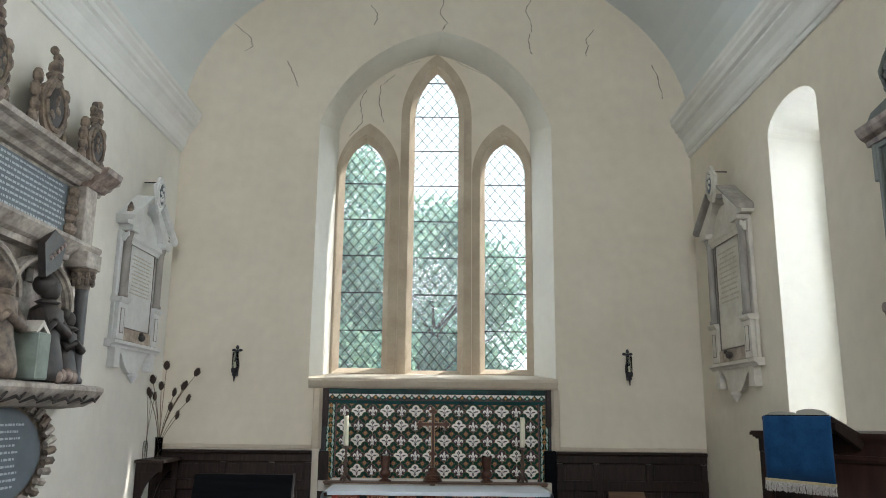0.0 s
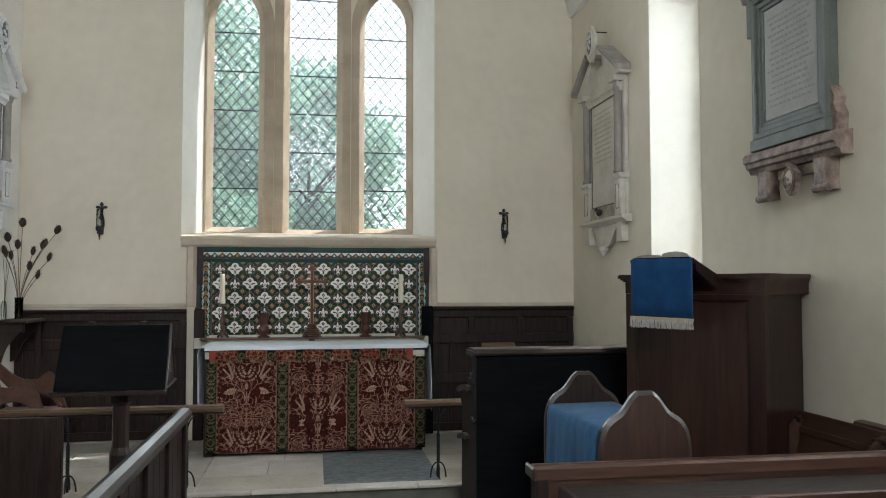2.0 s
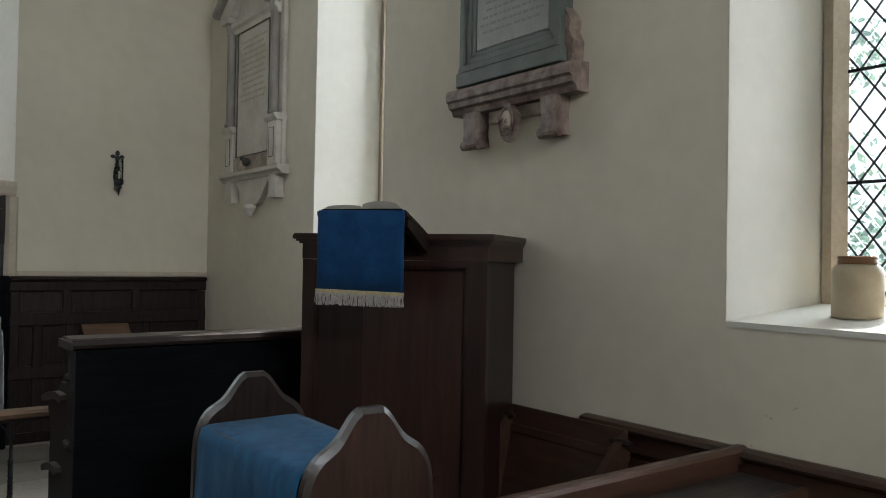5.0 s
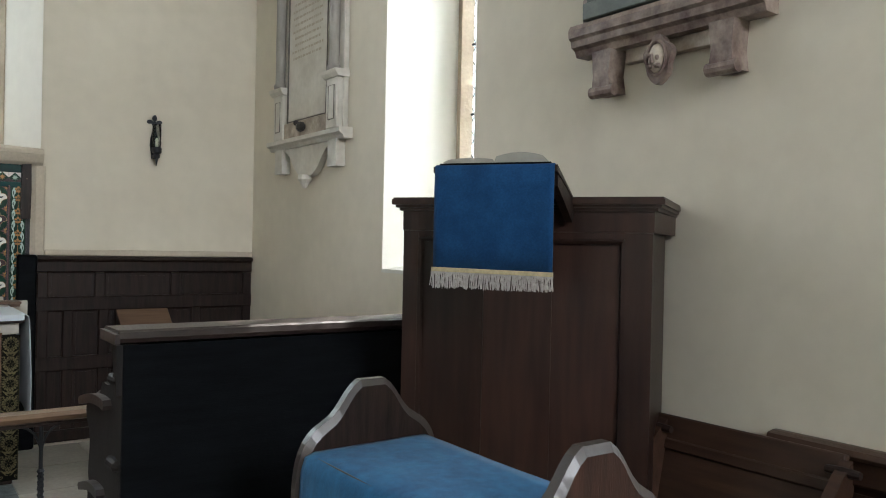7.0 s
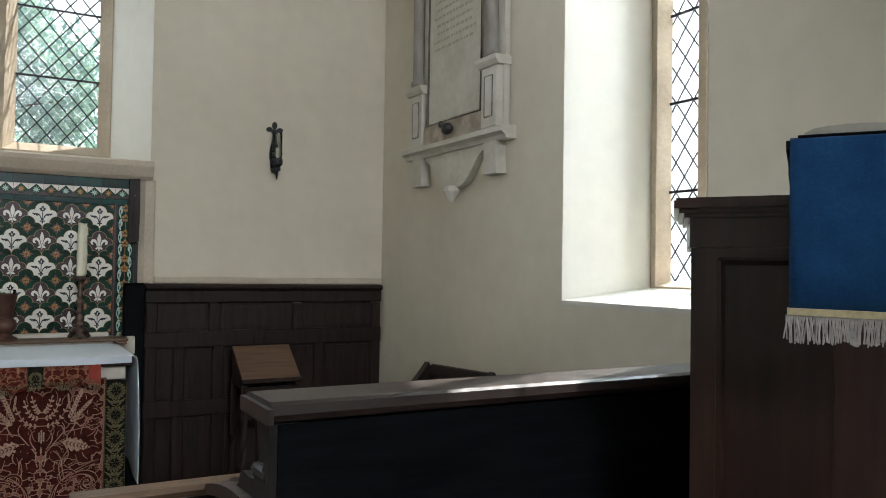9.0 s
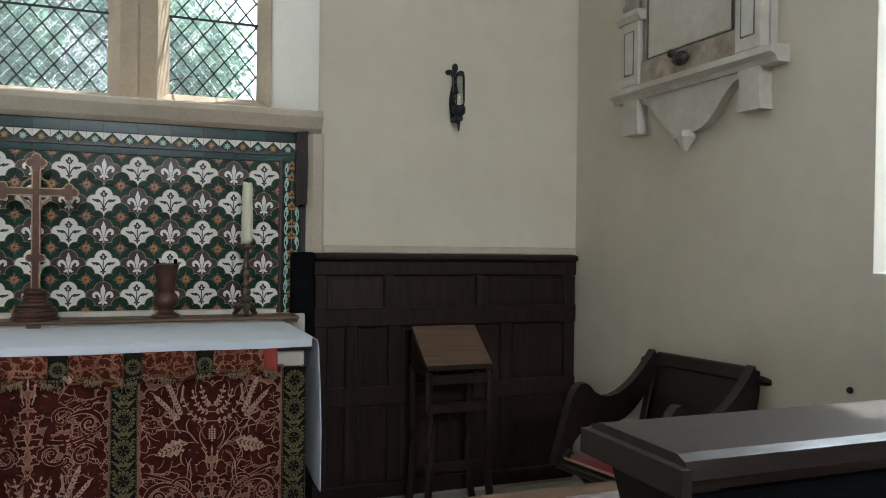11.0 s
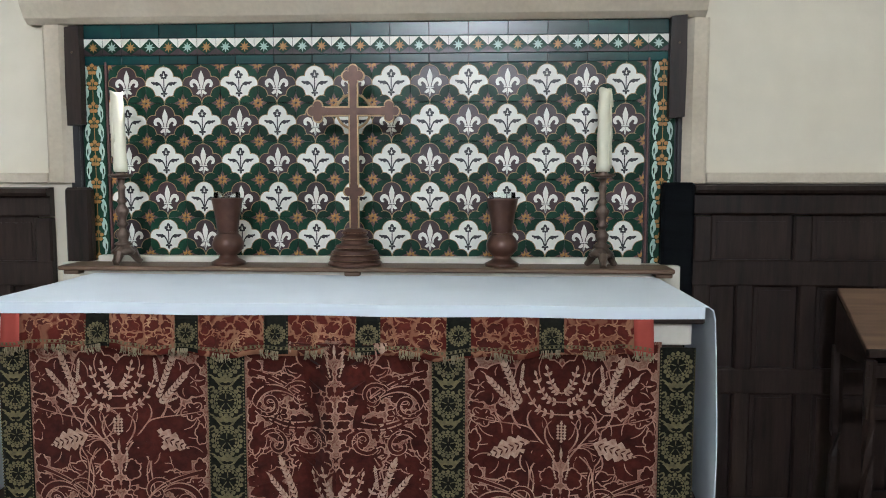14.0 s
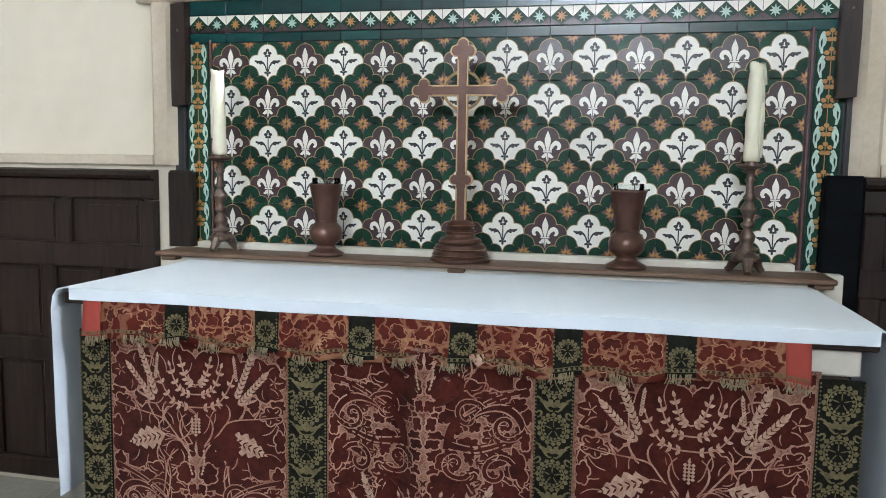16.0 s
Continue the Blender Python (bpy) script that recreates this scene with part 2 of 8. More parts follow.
def box(bm, x0, x1, y0, y1, z0, z1, bevel=0.0, m=None, mi=0, seg=1):
    """A box with worn edges, placed by m if given."""
    vs = [bm.verts.new((x, y, z)) for x in (x0, x1) for y in (y0, y1) for z in (z0, z1)]
    fs = [bm.faces.new([vs[i] for i in q]) for q in ((0, 1, 3, 2), (4, 6, 7, 5), (0, 4, 5, 1), (2, 3, 7, 6), (0, 2, 6, 4), (1, 5, 7, 3))]
    for f in fs:
        f.material_index = mi
    if m is not None:
        bmesh.ops.transform(bm, matrix=m, verts=vs)
    if bevel:
        bmesh.ops.recalc_face_normals(bm, faces=fs)
        bmesh.ops.bevel(bm, geom=list({e for f in fs for e in f.edges}), offset=bevel, segments=seg, affect="EDGES", clamp_overlap=True)
    return bm


def boxbm(*a, **k):
    return box(bmesh.new(), *a, **k)


def prism(bm, pts, fn, a, b, mi=0, caps=True):
    """Extrudes a 2D outline between depths a and b; fn(u, v, d) gives the place."""
    r0 = [bm.verts.new(fn(u, v, a)) for u, v in pts]
    r1 = [bm.verts.new(fn(u, v, b)) for u, v in pts]
    n = len(pts)
    fs = [bm.faces.new((r0[i], r0[(i + 1) % n], r1[(i + 1) % n], r1[i])) for i in range(n)]
    if caps:
        for r in (r0, r1):
            f = bm.faces.new(r)
            fs.append(f)
            f.normal_update()
            if n > 4:
                fs += bmesh.ops.triangulate(bm, faces=[f])["faces"]
    for f in fs:
        if f.is_valid:
            f.material_index = mi
    return bm


def lathe(bm, prof, at=(0, 0, 0), seg=20, mi=0, m=None):
    """Turns a profile of (radius, height) about a vertical axis at a place."""
    rings = []
    new_vs = []
    for r, z in prof:
        ring = [bm.verts.new((at[0] + r * math.cos(2 * math.pi * i / seg), at[1] + r * math.sin(2 * math.pi * i / seg), at[2] + z)) for i in range(seg)]
        rings.append(ring)
        new_vs += ring
    for a, b in zip(rings, rings[1:]):
        for i in range(seg):
            bm.faces.new((a[i], a[(i + 1) % seg], b[(i + 1) % seg], b[i])).material_index = mi
    for ring in (rings[0], rings[-1]):
        bm.faces.new(ring).material_index = mi
    if m is not None:
        bmesh.ops.transform(bm, matrix=m, verts=new_vs)
    return bm


def tube(bm, pts, rad, seg=8, mi=0):
    """A round bar along points; rad one number or one a point."""
    pts = [Vector(p) for p in pts]
    rings = []
    for i, p in enumerate(pts):
        d = (pts[min(i + 1, len(pts) - 1)] - pts[max(i - 1, 0)]).normalized()
        q = d.to_track_quat("Z", "Y")
        r = rad[i] if isinstance(rad, (list, tuple)) else rad
        rings.append([bm.verts.new(p + q @ Vector((r * math.cos(2 * math.pi * k / seg), r * math.sin(2 * math.pi * k / seg), 0))) for k in range(seg)])
    for a, b in zip(rings, rings[1:]):
        for k in range(seg):
            bm.faces.new((a[k], a[(k + 1) % seg], b[(k + 1) % seg], b[k])).material_index = mi
    for r in (rings[0], rings[-1]):
        bm.faces.new(r).material_index = mi
    return bm


def ball(bm, c, r, seg=10, mi=0):
    """A rounded lump: c its centre, r one radius or three."""
    r = r if isinstance(r, (list, tuple)) else (r, r, r)
    o = bmesh.ops.create_uvsphere(bm, u_segments=seg, v_segments=max(5, seg // 2 + 1), radius=1.0)
    bmesh.ops.transform(bm, matrix=Matrix.LocRotScale(c, None, r), verts=o["verts"])
    for f in {f for v in o["verts"] for f in v.link_faces}:
        f.material_index = mi
    return bm


def bez(p0, p1, p2, p3, n=10):
    return [tuple((1 - t) ** 3 * a + 3 * (1 - t) ** 2 * t * b + 3 * (1 - t) * t * t * c + t ** 3 * d for a, b, c, d in zip(p0, p1, p2, p3)) for t in (i / n for i in range(n + 1))]


def pointed(x0, x1, z0, zs, za, n=12):
    """The outline of a pointed-arch opening, from the bottom left corner round."""
    cx, w, h = (x0 + x1) / 2, (x1 - x0) / 2, za - zs
    r = (h * h + w * w) / (2 * w)
    pts = [(x0, z0), (x1, z0)]
    a1 = math.asin(min(1, h / r))
    for i in range(n + 1):
        a = a1 * i / n
        pts.append((x1 - r + r * math.cos(a), zs + r * math.sin(a)))
    for i in range(n - 1, -1, -1):
        a = a1 * i / n
        pts.append((x0 + r - r * math.cos(a), zs + r * math.sin(a)))
    return pts


def roundhead(x0, x1, z0, zs, rise, n=14):
    """The outline of an opening with a low round head."""
    cx, w = (x0 + x1) / 2, (x1 - x0) / 2
    return [(x0, z0), (x1, z0)] + [(cx + w * math.cos(math.pi * i / n), zs + rise * math.sin(math.pi * i / n)) for i in range(n + 1)]


def sheet_with_holes(bm, outer, holes, fn, d):
    """A flat sheet with openings, at depth d."""
    edges, loops = [], []
    for pts in [outer, *holes]:
        vs = [bm.verts.new(fn(u, v, d)) for u, v in pts]
        edges += [bm.edges.new((vs[i], vs[(i + 1) % len(vs)])) for i in range(len(vs))]
        loops.append(vs)
    bmesh.ops.triangle_fill(bm, use_beauty=True, use_dissolve=False, edges=edges)
    return loops


def holed_wall(outer, holes, fn, d0, d1):
    """A wall with thickness; holes: pairs of outlines, at d0 and at d1."""
    bm = bmesh.new()
    la = sheet_with_holes(bm, outer, [h[0] for h in holes], fn, d0)
    lb = sheet_with_holes(bm, outer, [h[1] for h in holes], fn, d1)
    for a, b in zip(la, lb):
        for i in range(len(a)):
            bm.faces.new((a[i], a[(i + 1) % len(a)], b[(i + 1) % len(b)], b[i]))
    return bm



def arch_outline(x0, x1, z0, zs, za, a, b, cx, n=14):
    """A slack pointed arch on straight jambs; a, b: how far out and up the curve's handles lie."""
    right = bez((x1, zs), (x1 - a[0], zs + a[1]), (cx + b[0], za - b[1]), (cx, za), n)
    left = bez((cx, za), (cx - b[0], za - b[1]), (x0 + a[0], zs + a[1]), (x0, zs), n)
    return [(x0, z0), (x1, z0)] + right + left[1:]


XZ = lambda u, v, d: (u, d, v)
YZ = lambda u, v, d: (d, u, v)
XY = lambda u, v, d: (u, v, d)

# ---- the large structure ----
XN, XS, YW, TOP = -2.79, 2.77, -15.0, 7.1
tagged(part("floor_sanctuary", boxbm(XN, XS, -1.97, 0.02, -0.3, -0.012), JOINT), "limestone paved sanctuary floor behind the altar step", "floor", kind="structure")
floor_chancel = tagged(part("floor_chancel", boxbm(XN, XS, YW, -2.0, -0.36, -0.172), JOINT), "limestone paved chancel floor", "floor", kind="structure")

# east wall with the tall pointed recess of the triple lancet
arch_out = arch_outline(-1.285, 1.26, 1.93, 4.76, 5.885, (0.16, 0.52), (0.70, 0.13), 0.03, 18)
arch_in = arch_outline(-1.13, 1.075, 1.98, 4.85, 5.81, (0.10, 0.42), (0.62, 0.16), -0.02, 18)
wall_e = part("wall_east", holed_wall([(-3.3, -0.4), (3.4, -0.4), (3.4, TOP), (-3.3, TOP)], [(arch_out, arch_in)], XZ, 0.0, 0.42), PLASTER)
tagged(wall_e, "cream plastered east wall with cracks above the window", "wall", kind="structure")

LANCETS = [(-1.046, -0.580, 2.135, 4.33, 4.715), (-0.253, 0.250, 2.115, 5.02, 5.585), (0.556, 1.012, 2.135, 4.36, 4.72)]
tracery = part("wall_tracery", holed_wall([(-1.7, 1.5), (1.7, 1.5), (1.7, 6.4), (-1.7, 6.4)], [(pointed(c[0] - 0.055, c[1] + 0.055, c[2] - 0.05, c[3], c[4] + 0.06), pointed(c[0] - 0.05, c[1] + 0.05, c[2] - 0.045, c[3], c[4] + 0.055)) for c in LANCETS], XZ, 0.424, 0.545), PLASTER)
tracery.data.materials.append(STONE)
for face in tracery.data.polygons:
    if abs(face.normal.y) < 0.9:
        face.material_index = 1
tagged(tracery, "plastered wall between the three lancets", "wall", kind="structure")


def south_window_holes(y0, y1):
    """Splayed opening of a south window, at the inner face and at the glass."""
    return roundhead(y0, y1, 1.27, 3.93, 0.20), roundhead(y0 + 0.13, y1 - 0.13, 1.33, 3.80, 0.16)


SWIN = [(-2.83, -1.975), (-5.98, -5.105)]
wall_s = part("wall_south", holed_wall([(YW - 0.4, -0.4), (0.0, -0.4), (0.0, TOP), (YW - 0.4, TOP)], [south_window_holes(*w) for w in SWIN], YZ, XS, XS + 0.52), PLASTER)
tagged(wall_s, "cream plastered south wall with splayed window openings", "wall", kind="structure")
# Paler than the other walls: light from the south windows is in its colour.
tagged(part("wall_north", boxbm(XN - 0.5, XN, YW - 0.4, 0.0, -0.4, TOP), PALEPLASTER), "north wall, its plaster paled for south window light", "wall", kind="structure")
# Unseen lunette opening, added to let the west fill lamp in.
west_hole = roundhead(-1.5, 1.5, 4.7, 5.5, 0.9)
tagged(part("wall_west", holed_wall([(XN, -0.4), (XS, -0.4), (XS, TOP), (XN, TOP)], [(west_hole, west_hole)], XZ, YW - 0.4, YW), PLASTER), "plain plastered west wall", "wall", kind="structure")

# barrel ceiling
bm = bmesh.new()
arc = [(-0.01 + 2.80 * math.cos(math.pi * i / 40), 4.78 + 2.06 * math.sin(math.pi * i / 40)) for i in range(41)]
outer_arc = [(-0.01 + 3.1 * math.cos(math.pi * i / 40), 4.78 + 2.36 * math.sin(math.pi * i / 40)) for i in range(40, -1, -1)]
prism(bm, arc + outer_arc, XZ, YW, -0.002, caps=False)
tagged(part("ceiling", bm, CEILING, smooth=False), "pale blue-white plastered barrel ceiling", "ceiling", kind="structure")
tagged(part("roof", boxbm(XN - 0.6, XS + 0.7, YW - 0.5, 0.7, TOP + 0.0, TOP + 0.2), CEILING), "plain roof slab", "roof", kind="structure")


def cornice(side, x):
    s = side
    prof = [(0, 4.42), (0.02, 4.42), (0.03, 4.445), (0.02, 4.46), (0.035, 4.47), (0.05, 4.50), (0.06, 4.56), (0.085, 4.62), (0.12, 4.66), (0.12, 4.685), (0.15, 4.70), (0.16, 4.74), (0.19, 4.775), (0.19, 4.81), (0.205, 4.83), (0.205, 4.865), (0.0, 4.90)]
    bm = bmesh.new()
    prism(bm, [(x - s * u, v) for u, v in prof], XZ, YW, -0.003)
    return tagged(part("cornice", bm, CORNICE), "moulded white plaster cornice under the barrel ceiling", "cornice", kind="structure")


cornice(-1, XN)
cornice(1, XS)
# sill of the east window, and the stone surround below it
bm = bmesh.new()
prism(bm, [(-0.075, 1.955), (-0.085, 1.975), (-0.08, 2.0), (-0.03, 2.015), (0.42, 2.07), (0.42, 1.90), (-0.03, 1.90), (-0.055, 1.92)], YZ, -1.275, 1.268)
tagged(part("window_sill", bm, STONE_PALE), "pale worn stone sill under the east window", "sill", kind="structure")
# ---- windows ----


def clip_poly(poly, hull):
    """The part of a polygon inside a convex outline (counter-clockwise)."""
    for i in range(len(hull)):
        (ax, ay), (bx, by) = hull[i], hull[(i + 1) % len(hull)]
        side = lambda p: (bx - ax) * (p[1] - ay) - (by - ay) * (p[0] - ax)
        out = []
        for k, p in enumerate(poly):
            q = poly[(k + 1) % len(poly)]
            sp, sq = side(p), side(q)
            if sp >= 0:
                out.append(p)
            if sp * sq < 0:
                t = sp / (sp - sq)
                out.append((p[0] + t * (q[0] - p[0]), p[1] + t * (q[1] - p[1])))
        poly = out
        if len(poly) < 3:
            return []
    return poly


def area2(poly):
    return abs(sum(p[0] * q[1] - q[0] * p[1] for p, q in zip(poly, poly[1:] + poly[:1]))) / 2


def leaded_light(parent, hull, fn, depth, dw=0.112, dh=0.136, bars=0.42, inward=-1):
    """Diamond panes in lead, with saddle bars, filling a convex outline; fn as for prism()."""
    us, vs = [p[0] for p in hull], [p[1] for p in hull]
    cu, v0, v1 = (min(us) + max(us)) / 2, min(vs), max(vs)
    whole = None
    rnd = random.Random(len(hull) + int(100 * cu))
    for row in range(int((v1 - v0) / (dh / 2)) + 2):
        for col in range(-5, 6):
            u, v = cu + (col + 0.5 * (row % 2)) * dw, v0 + row * dh / 2
            dia = [(u - dw / 2, v), (u, v - dh / 2), (u + dw / 2, v), (u, v + dh / 2)]
            cut = clip_poly(dia, hull)
            if len(cut) < 3 or area2(cut) < 4e-4:
                continue
            full = area2(cut) > 0.999 * area2(dia)
            if full and whole is not None:
                ob = new("pane", whole)
            else:
                pts = [(p[0] - u, p[1] - v) for p in cut]
                bm = bmesh.new()
                prism(bm, pts, lambda a, b, d: fn(a, b, d), -0.0015, 0.0015)
                ob = part("pane", bm, CLEAR)
                if full:
                    whole = ob.data
            ob.visible_shadow = False
            ob.parent = parent
            ob.location = fn(u, v, depth)
            ob.rotation_euler = (rnd.uniform(-0.02, 0.02), rnd.uniform(-0.02, 0.02), rnd.uniform(-0.02, 0.02))
    bm = bmesh.new()
    h = 0.0038
    reach = (v1 - v0) + 1
    for s in (1, -1):
        slope = s * dh / dw
        for k in range(-60, 80):
            c = v0 + k * dh
            p, q = (cu - 0.6, c - 0.6 * slope), (cu + 0.6, c + 0.6 * slope)
            nu, nv = -slope / math.hypot(1, slope) * h, 1 / math.hypot(1, slope) * h
            strip = clip_poly([(p[0] - nu, p[1] - nv), (q[0] - nu, q[1] - nv), (q[0] + nu, q[1] + nv), (p[0] + nu, p[1] + nv)], hull)
            if len(strip) >= 3 and area2(strip) > 1e-5:
                prism(bm, strip, fn, depth - 0.0022, depth + 0.0022)
    part("leading", bm, LEAD, parent)
    v = v0 + bars
    while v < v1 - 0.12:
        cut = clip_poly([(min(us), v - 0.006), (max(us), v - 0.006), (max(us), v + 0.006), (min(us), v + 0.006)], hull)
        if len(cut) >= 3:
            bm = bmesh.new()
            prism(bm, cut, fn, depth + inward * 0.016, depth + inward * 0.005)
            part("saddle_bar", bm, IRON, parent)
        v += bars


def stone_ring(inner, mid, outer, fn, front, back, deep):
    """A moulded stone surround: a flat face from outer to mid, then a chamfer to inner at depth deep."""
    bm = bmesh.new()
    loops = [[bm.verts.new(fn(u, v, d)) for u, v in pts] for pts, d in ((outer, back), (outer, front), (mid, front), (inner, deep))]
    for a, b in zip(loops, loops[1:]):
        for i in range(len(a)):
            bm.faces.new((a[i], a[(i + 1) % len(a)], b[(i + 1) % len(b)], b[i]))
    return bm


for i, c in enumerate(LANCETS):
    win = thing("window_%d" % (i + 1), "leaded lancet of clear diamond panes in tan stone", "window", kind="structure")
    hull = pointed(c[0] - 0.008, c[1] + 0.008, c[2] - 0.008, c[3], c[4] + 0.009)
    big = lambda e, up: pointed(c[0] - e, c[1] + e, c[2] - e * 0.9, c[3] - 0.02, c[4] + up)
    part("surround", stone_ring(pointed(*c), big(0.062, 0.085), pointed(c[0] - (0.095, 0.160, 0.149)[i], c[1] + (0.163, 0.149, 0.095)[i], c[2] - 0.115, c[3] - 0.02, c[4] + 0.215), XZ, 0.402, 0.43, 0.492), STONE, win)
    leaded_light(win, hull, XZ, 0.50)

for i, (a, b) in enumerate(SWIN):
    win = thing("window_%d" % (i + 4), "leaded window of clear diamond panes in tan stone", "window", kind="structure")
    o, n = south_window_holes(a, b)
    part("surround", stone_ring(roundhead(a + 0.19, b - 0.19, 1.37, 3.76, 0.14), roundhead(a + 0.16, b - 0.16, 1.345, 3.79, 0.15), roundhead(a + 0.125, b - 0.125, 1.30, 3.81, 0.165), YZ, XS + 0.43, XS + 0.53, XS + 0.50), STONE, win)
    part("mullion", boxbm(XS + 0.44, XS + 0.53, (a + b) / 2 - 0.035, (a + b) / 2 + 0.035, 1.33, 3.93, 0.012), STONE, win)
    leaded_light(win, roundhead(a + 0.19, b - 0.19, 1.37, 3.76, 0.14), YZ, XS + 0.50, 0.105, 0.14)
    bm = bmesh.new()
    prism(bm, [(XS - 0.004, 1.255), (XS - 0.004, 1.275), (XS + 0.5, 1.345), (XS + 0.5, 1.255)], lambda u, v, d: (u, d, v), a + 0.002, b - 0.002)
    part("sill", bm, PALEPLASTER, win)
    # pale plaster splays of the opening
    bm = bmesh.new()
    lo = [[bm.verts.new(YZ(u + (0.003 if abs(u - a) < 0.2 else -0.003), v - 0.004, d)) for u, v in pts[1:] + pts[:1]] for pts, d in ((o, XS - 0.001), (n, XS + 0.5))]
    for k in range(len(lo[0]) - 1):
        bm.faces.new((lo[0][k], lo[0][k + 1], lo[1][k + 1], lo[1][k]))
    part("splay", bm, PALEPLASTER, win)
# pale plaster splay of the east recess
bm = bmesh.new()
lo = [[bm.verts.new(XZ(u * 0.9985, v - 0.003, d)) for u, v in pts[1:] + pts[:1]] for pts, d in ((arch_out, -0.001), (arch_in, 0.421))]
for k in range(len(lo[0]) - 1):
    bm.faces.new((lo[0][k], lo[0][k + 1], lo[1][k + 1], lo[1][k]))
tagged(part("window_splay", bm, PALEPLASTER), "pale plastered splay of the east window recess", "trim", kind="structure")

# cracks in the plaster
CRACKS = [[(0.06, 5.9), (0.10, 5.98), (0.03, 6.1), (0.06, 6.3)], [(1.05, 5.62), (1.02, 5.8), (1.07, 5.95), (1.0, 6.15), (1.05, 6.3)], [(1.66, 5.6), (1.70, 5.72), (1.66, 5.8), (1.76, 5.92)], [(-2.16, 5.62), (-2.08, 5.68), (-2.12, 5.8), (-2.3, 5.95)], [(-0.72, 5.95), (-0.68, 6.08), (-0.76, 6.2)], [(-1.55, 5.2), (-1.6, 5.35), (-1.68, 5.5)], [(2.5, 5.1), (2.47, 5.3), (2.4, 5.5)]]
rnd = random.Random(4)


def crack_strip(bm, pts, y, w):
    fine = []
    for p, q in zip(pts, pts[1:]):
        for k in range(6):
            t = k / 6
            fine.append((p[0] + t * (q[0] - p[0]) + rnd.uniform(-0.012, 0.012), p[1] + t * (q[1] - p[1])))
    fine.append(pts[-1])
    for k, (p, q) in enumerate(zip(fine, fine[1:])):
        a, b = w * rnd.uniform(0.3, 1.0), w * rnd.uniform(0.3, 1.0)
        vs = [bm.verts.new((p[0] - a, y, p[1])), bm.verts.new((p[0] + a, y, p[1])), bm.verts.new((q[0] + b, y, q[1])), bm.verts.new((q[0] - b, y, q[1]))]
        bm.faces.new(vs)


for c in CRACKS:
    bm = bmesh.new()
    crack_strip(bm, c, -0.002, 0.006)
    part("crack", bm, CRACK, wall_e)
for c in ([(-1.0, 4.78), (-0.87, 4.95), (-0.89, 5.2), (-0.83, 5.35)], [(-0.62, 4.95), (-0.69, 5.2), (-0.66, 5.4), (-0.5, 5.55)], [(0.2, 5.72), (0.4, 5.62), (0.7, 5.5)], [(-0.2, 5.72), (-0.5, 5.62)]):
    bm = bmesh.new()
    crack_strip(bm, c, 0.420, 0.005)
    part("crack", bm, CRACK, tracery)

for c in ([(-5.26, 0.97), (-5.29, 0.955)], [(-5.35, 1.0), (-5.38, 1.01)], [(-5.22, 0.86), (-5.20, 0.80), (-5.25, 0.79)]):
    bm = bmesh.new()
    crack_strip(bm, c, 0.0, 0.0014)
    bmesh.ops.transform(bm, matrix=Matrix(((0, 1, 0, XS - 0.002), (1, 0, 0, 0), (0, 0, 1, 0), (0, 0, 0, 1))), verts=bm.verts)
    part("crack", bm, CRACK, wall_s)

# ---- reredos of encaustic tiles ----
T_GREEN = mat("glazed_green_tile", (0.010, 0.056, 0.031), 0.3, vary=0.6, scale=14, vary_to=(0.005, 0.022, 0.014), random_shift=0.3, bump=0.05, bump_scale=40, spec=0.16)
T_TEAL = mat("glazed_teal_tile", (0.006, 0.058, 0.050), 0.2, vary=0.5, scale=9, vary_to=(0.005, 0.026, 0.034), random_shift=0.3, spec=0.35)
T_WHITE = mat("buff_white_inlay", (0.78, 0.765, 0.71), 0.35, vary=0.12, scale=30, random_shift=0.06)
T_MAROON = mat("maroon_inlay", (0.050, 0.020, 0.026), 0.3, vary=0.5, scale=20, vary_to=(0.022, 0.010, 0.013), random_shift=0.45)
T_TAN = mat("tan_inlay_line", (0.36, 0.23, 0.11), 0.4, vary=0.2, scale=30)
T_INK = mat("black_inlay", (0.015, 0.014, 0.018), 0.35)
T_ORANGE = mat("ochre_inlay", (0.50, 0.25, 0.06), 0.35, vary=0.3, scale=40, vary_to=(0.26, 0.11, 0.03))
T_RUST = mat("purple_brown_inlay", (0.14, 0.065, 0.06), 0.35, vary=0.3, scale=40)
T_MINT = mat("mint_inlay", (0.50, 0.63, 0.56), 0.35, vary=0.2, scale=40, vary_to=(0.30, 0.45, 0.40))
TILE_MATS = [T_GREEN, T_TAN, T_WHITE, T_MAROON, T_INK, T_ORANGE, T_RUST, T_MINT, T_TEAL]


def flat(bm, pts, lift, mi):
    """A thin inlay shape, lift proud of the tile's face at y = 0."""
    f = bm.faces.new([bm.verts.new((u, -lift, v)) for u, v in pts])
    f.material_index = mi
    f.normal_update()
    if len(pts) > 4:
        bmesh.ops.triangulate(bm, faces=[f])


def blob(cx, cz, rx, rz, n=10, a=0.0):
    return [(cx + rx * math.cos(2 * math.pi * i / n) * math.cos(a) - rz * math.sin(2 * math.pi * i / n) * math.sin(a), cz + rx * math.cos(2 * math.pi * i / n) * math.sin(a) + rz * math.sin(2 * math.pi * i / n) * math.cos(a)) for i in range(n)]


TP = 0.1455


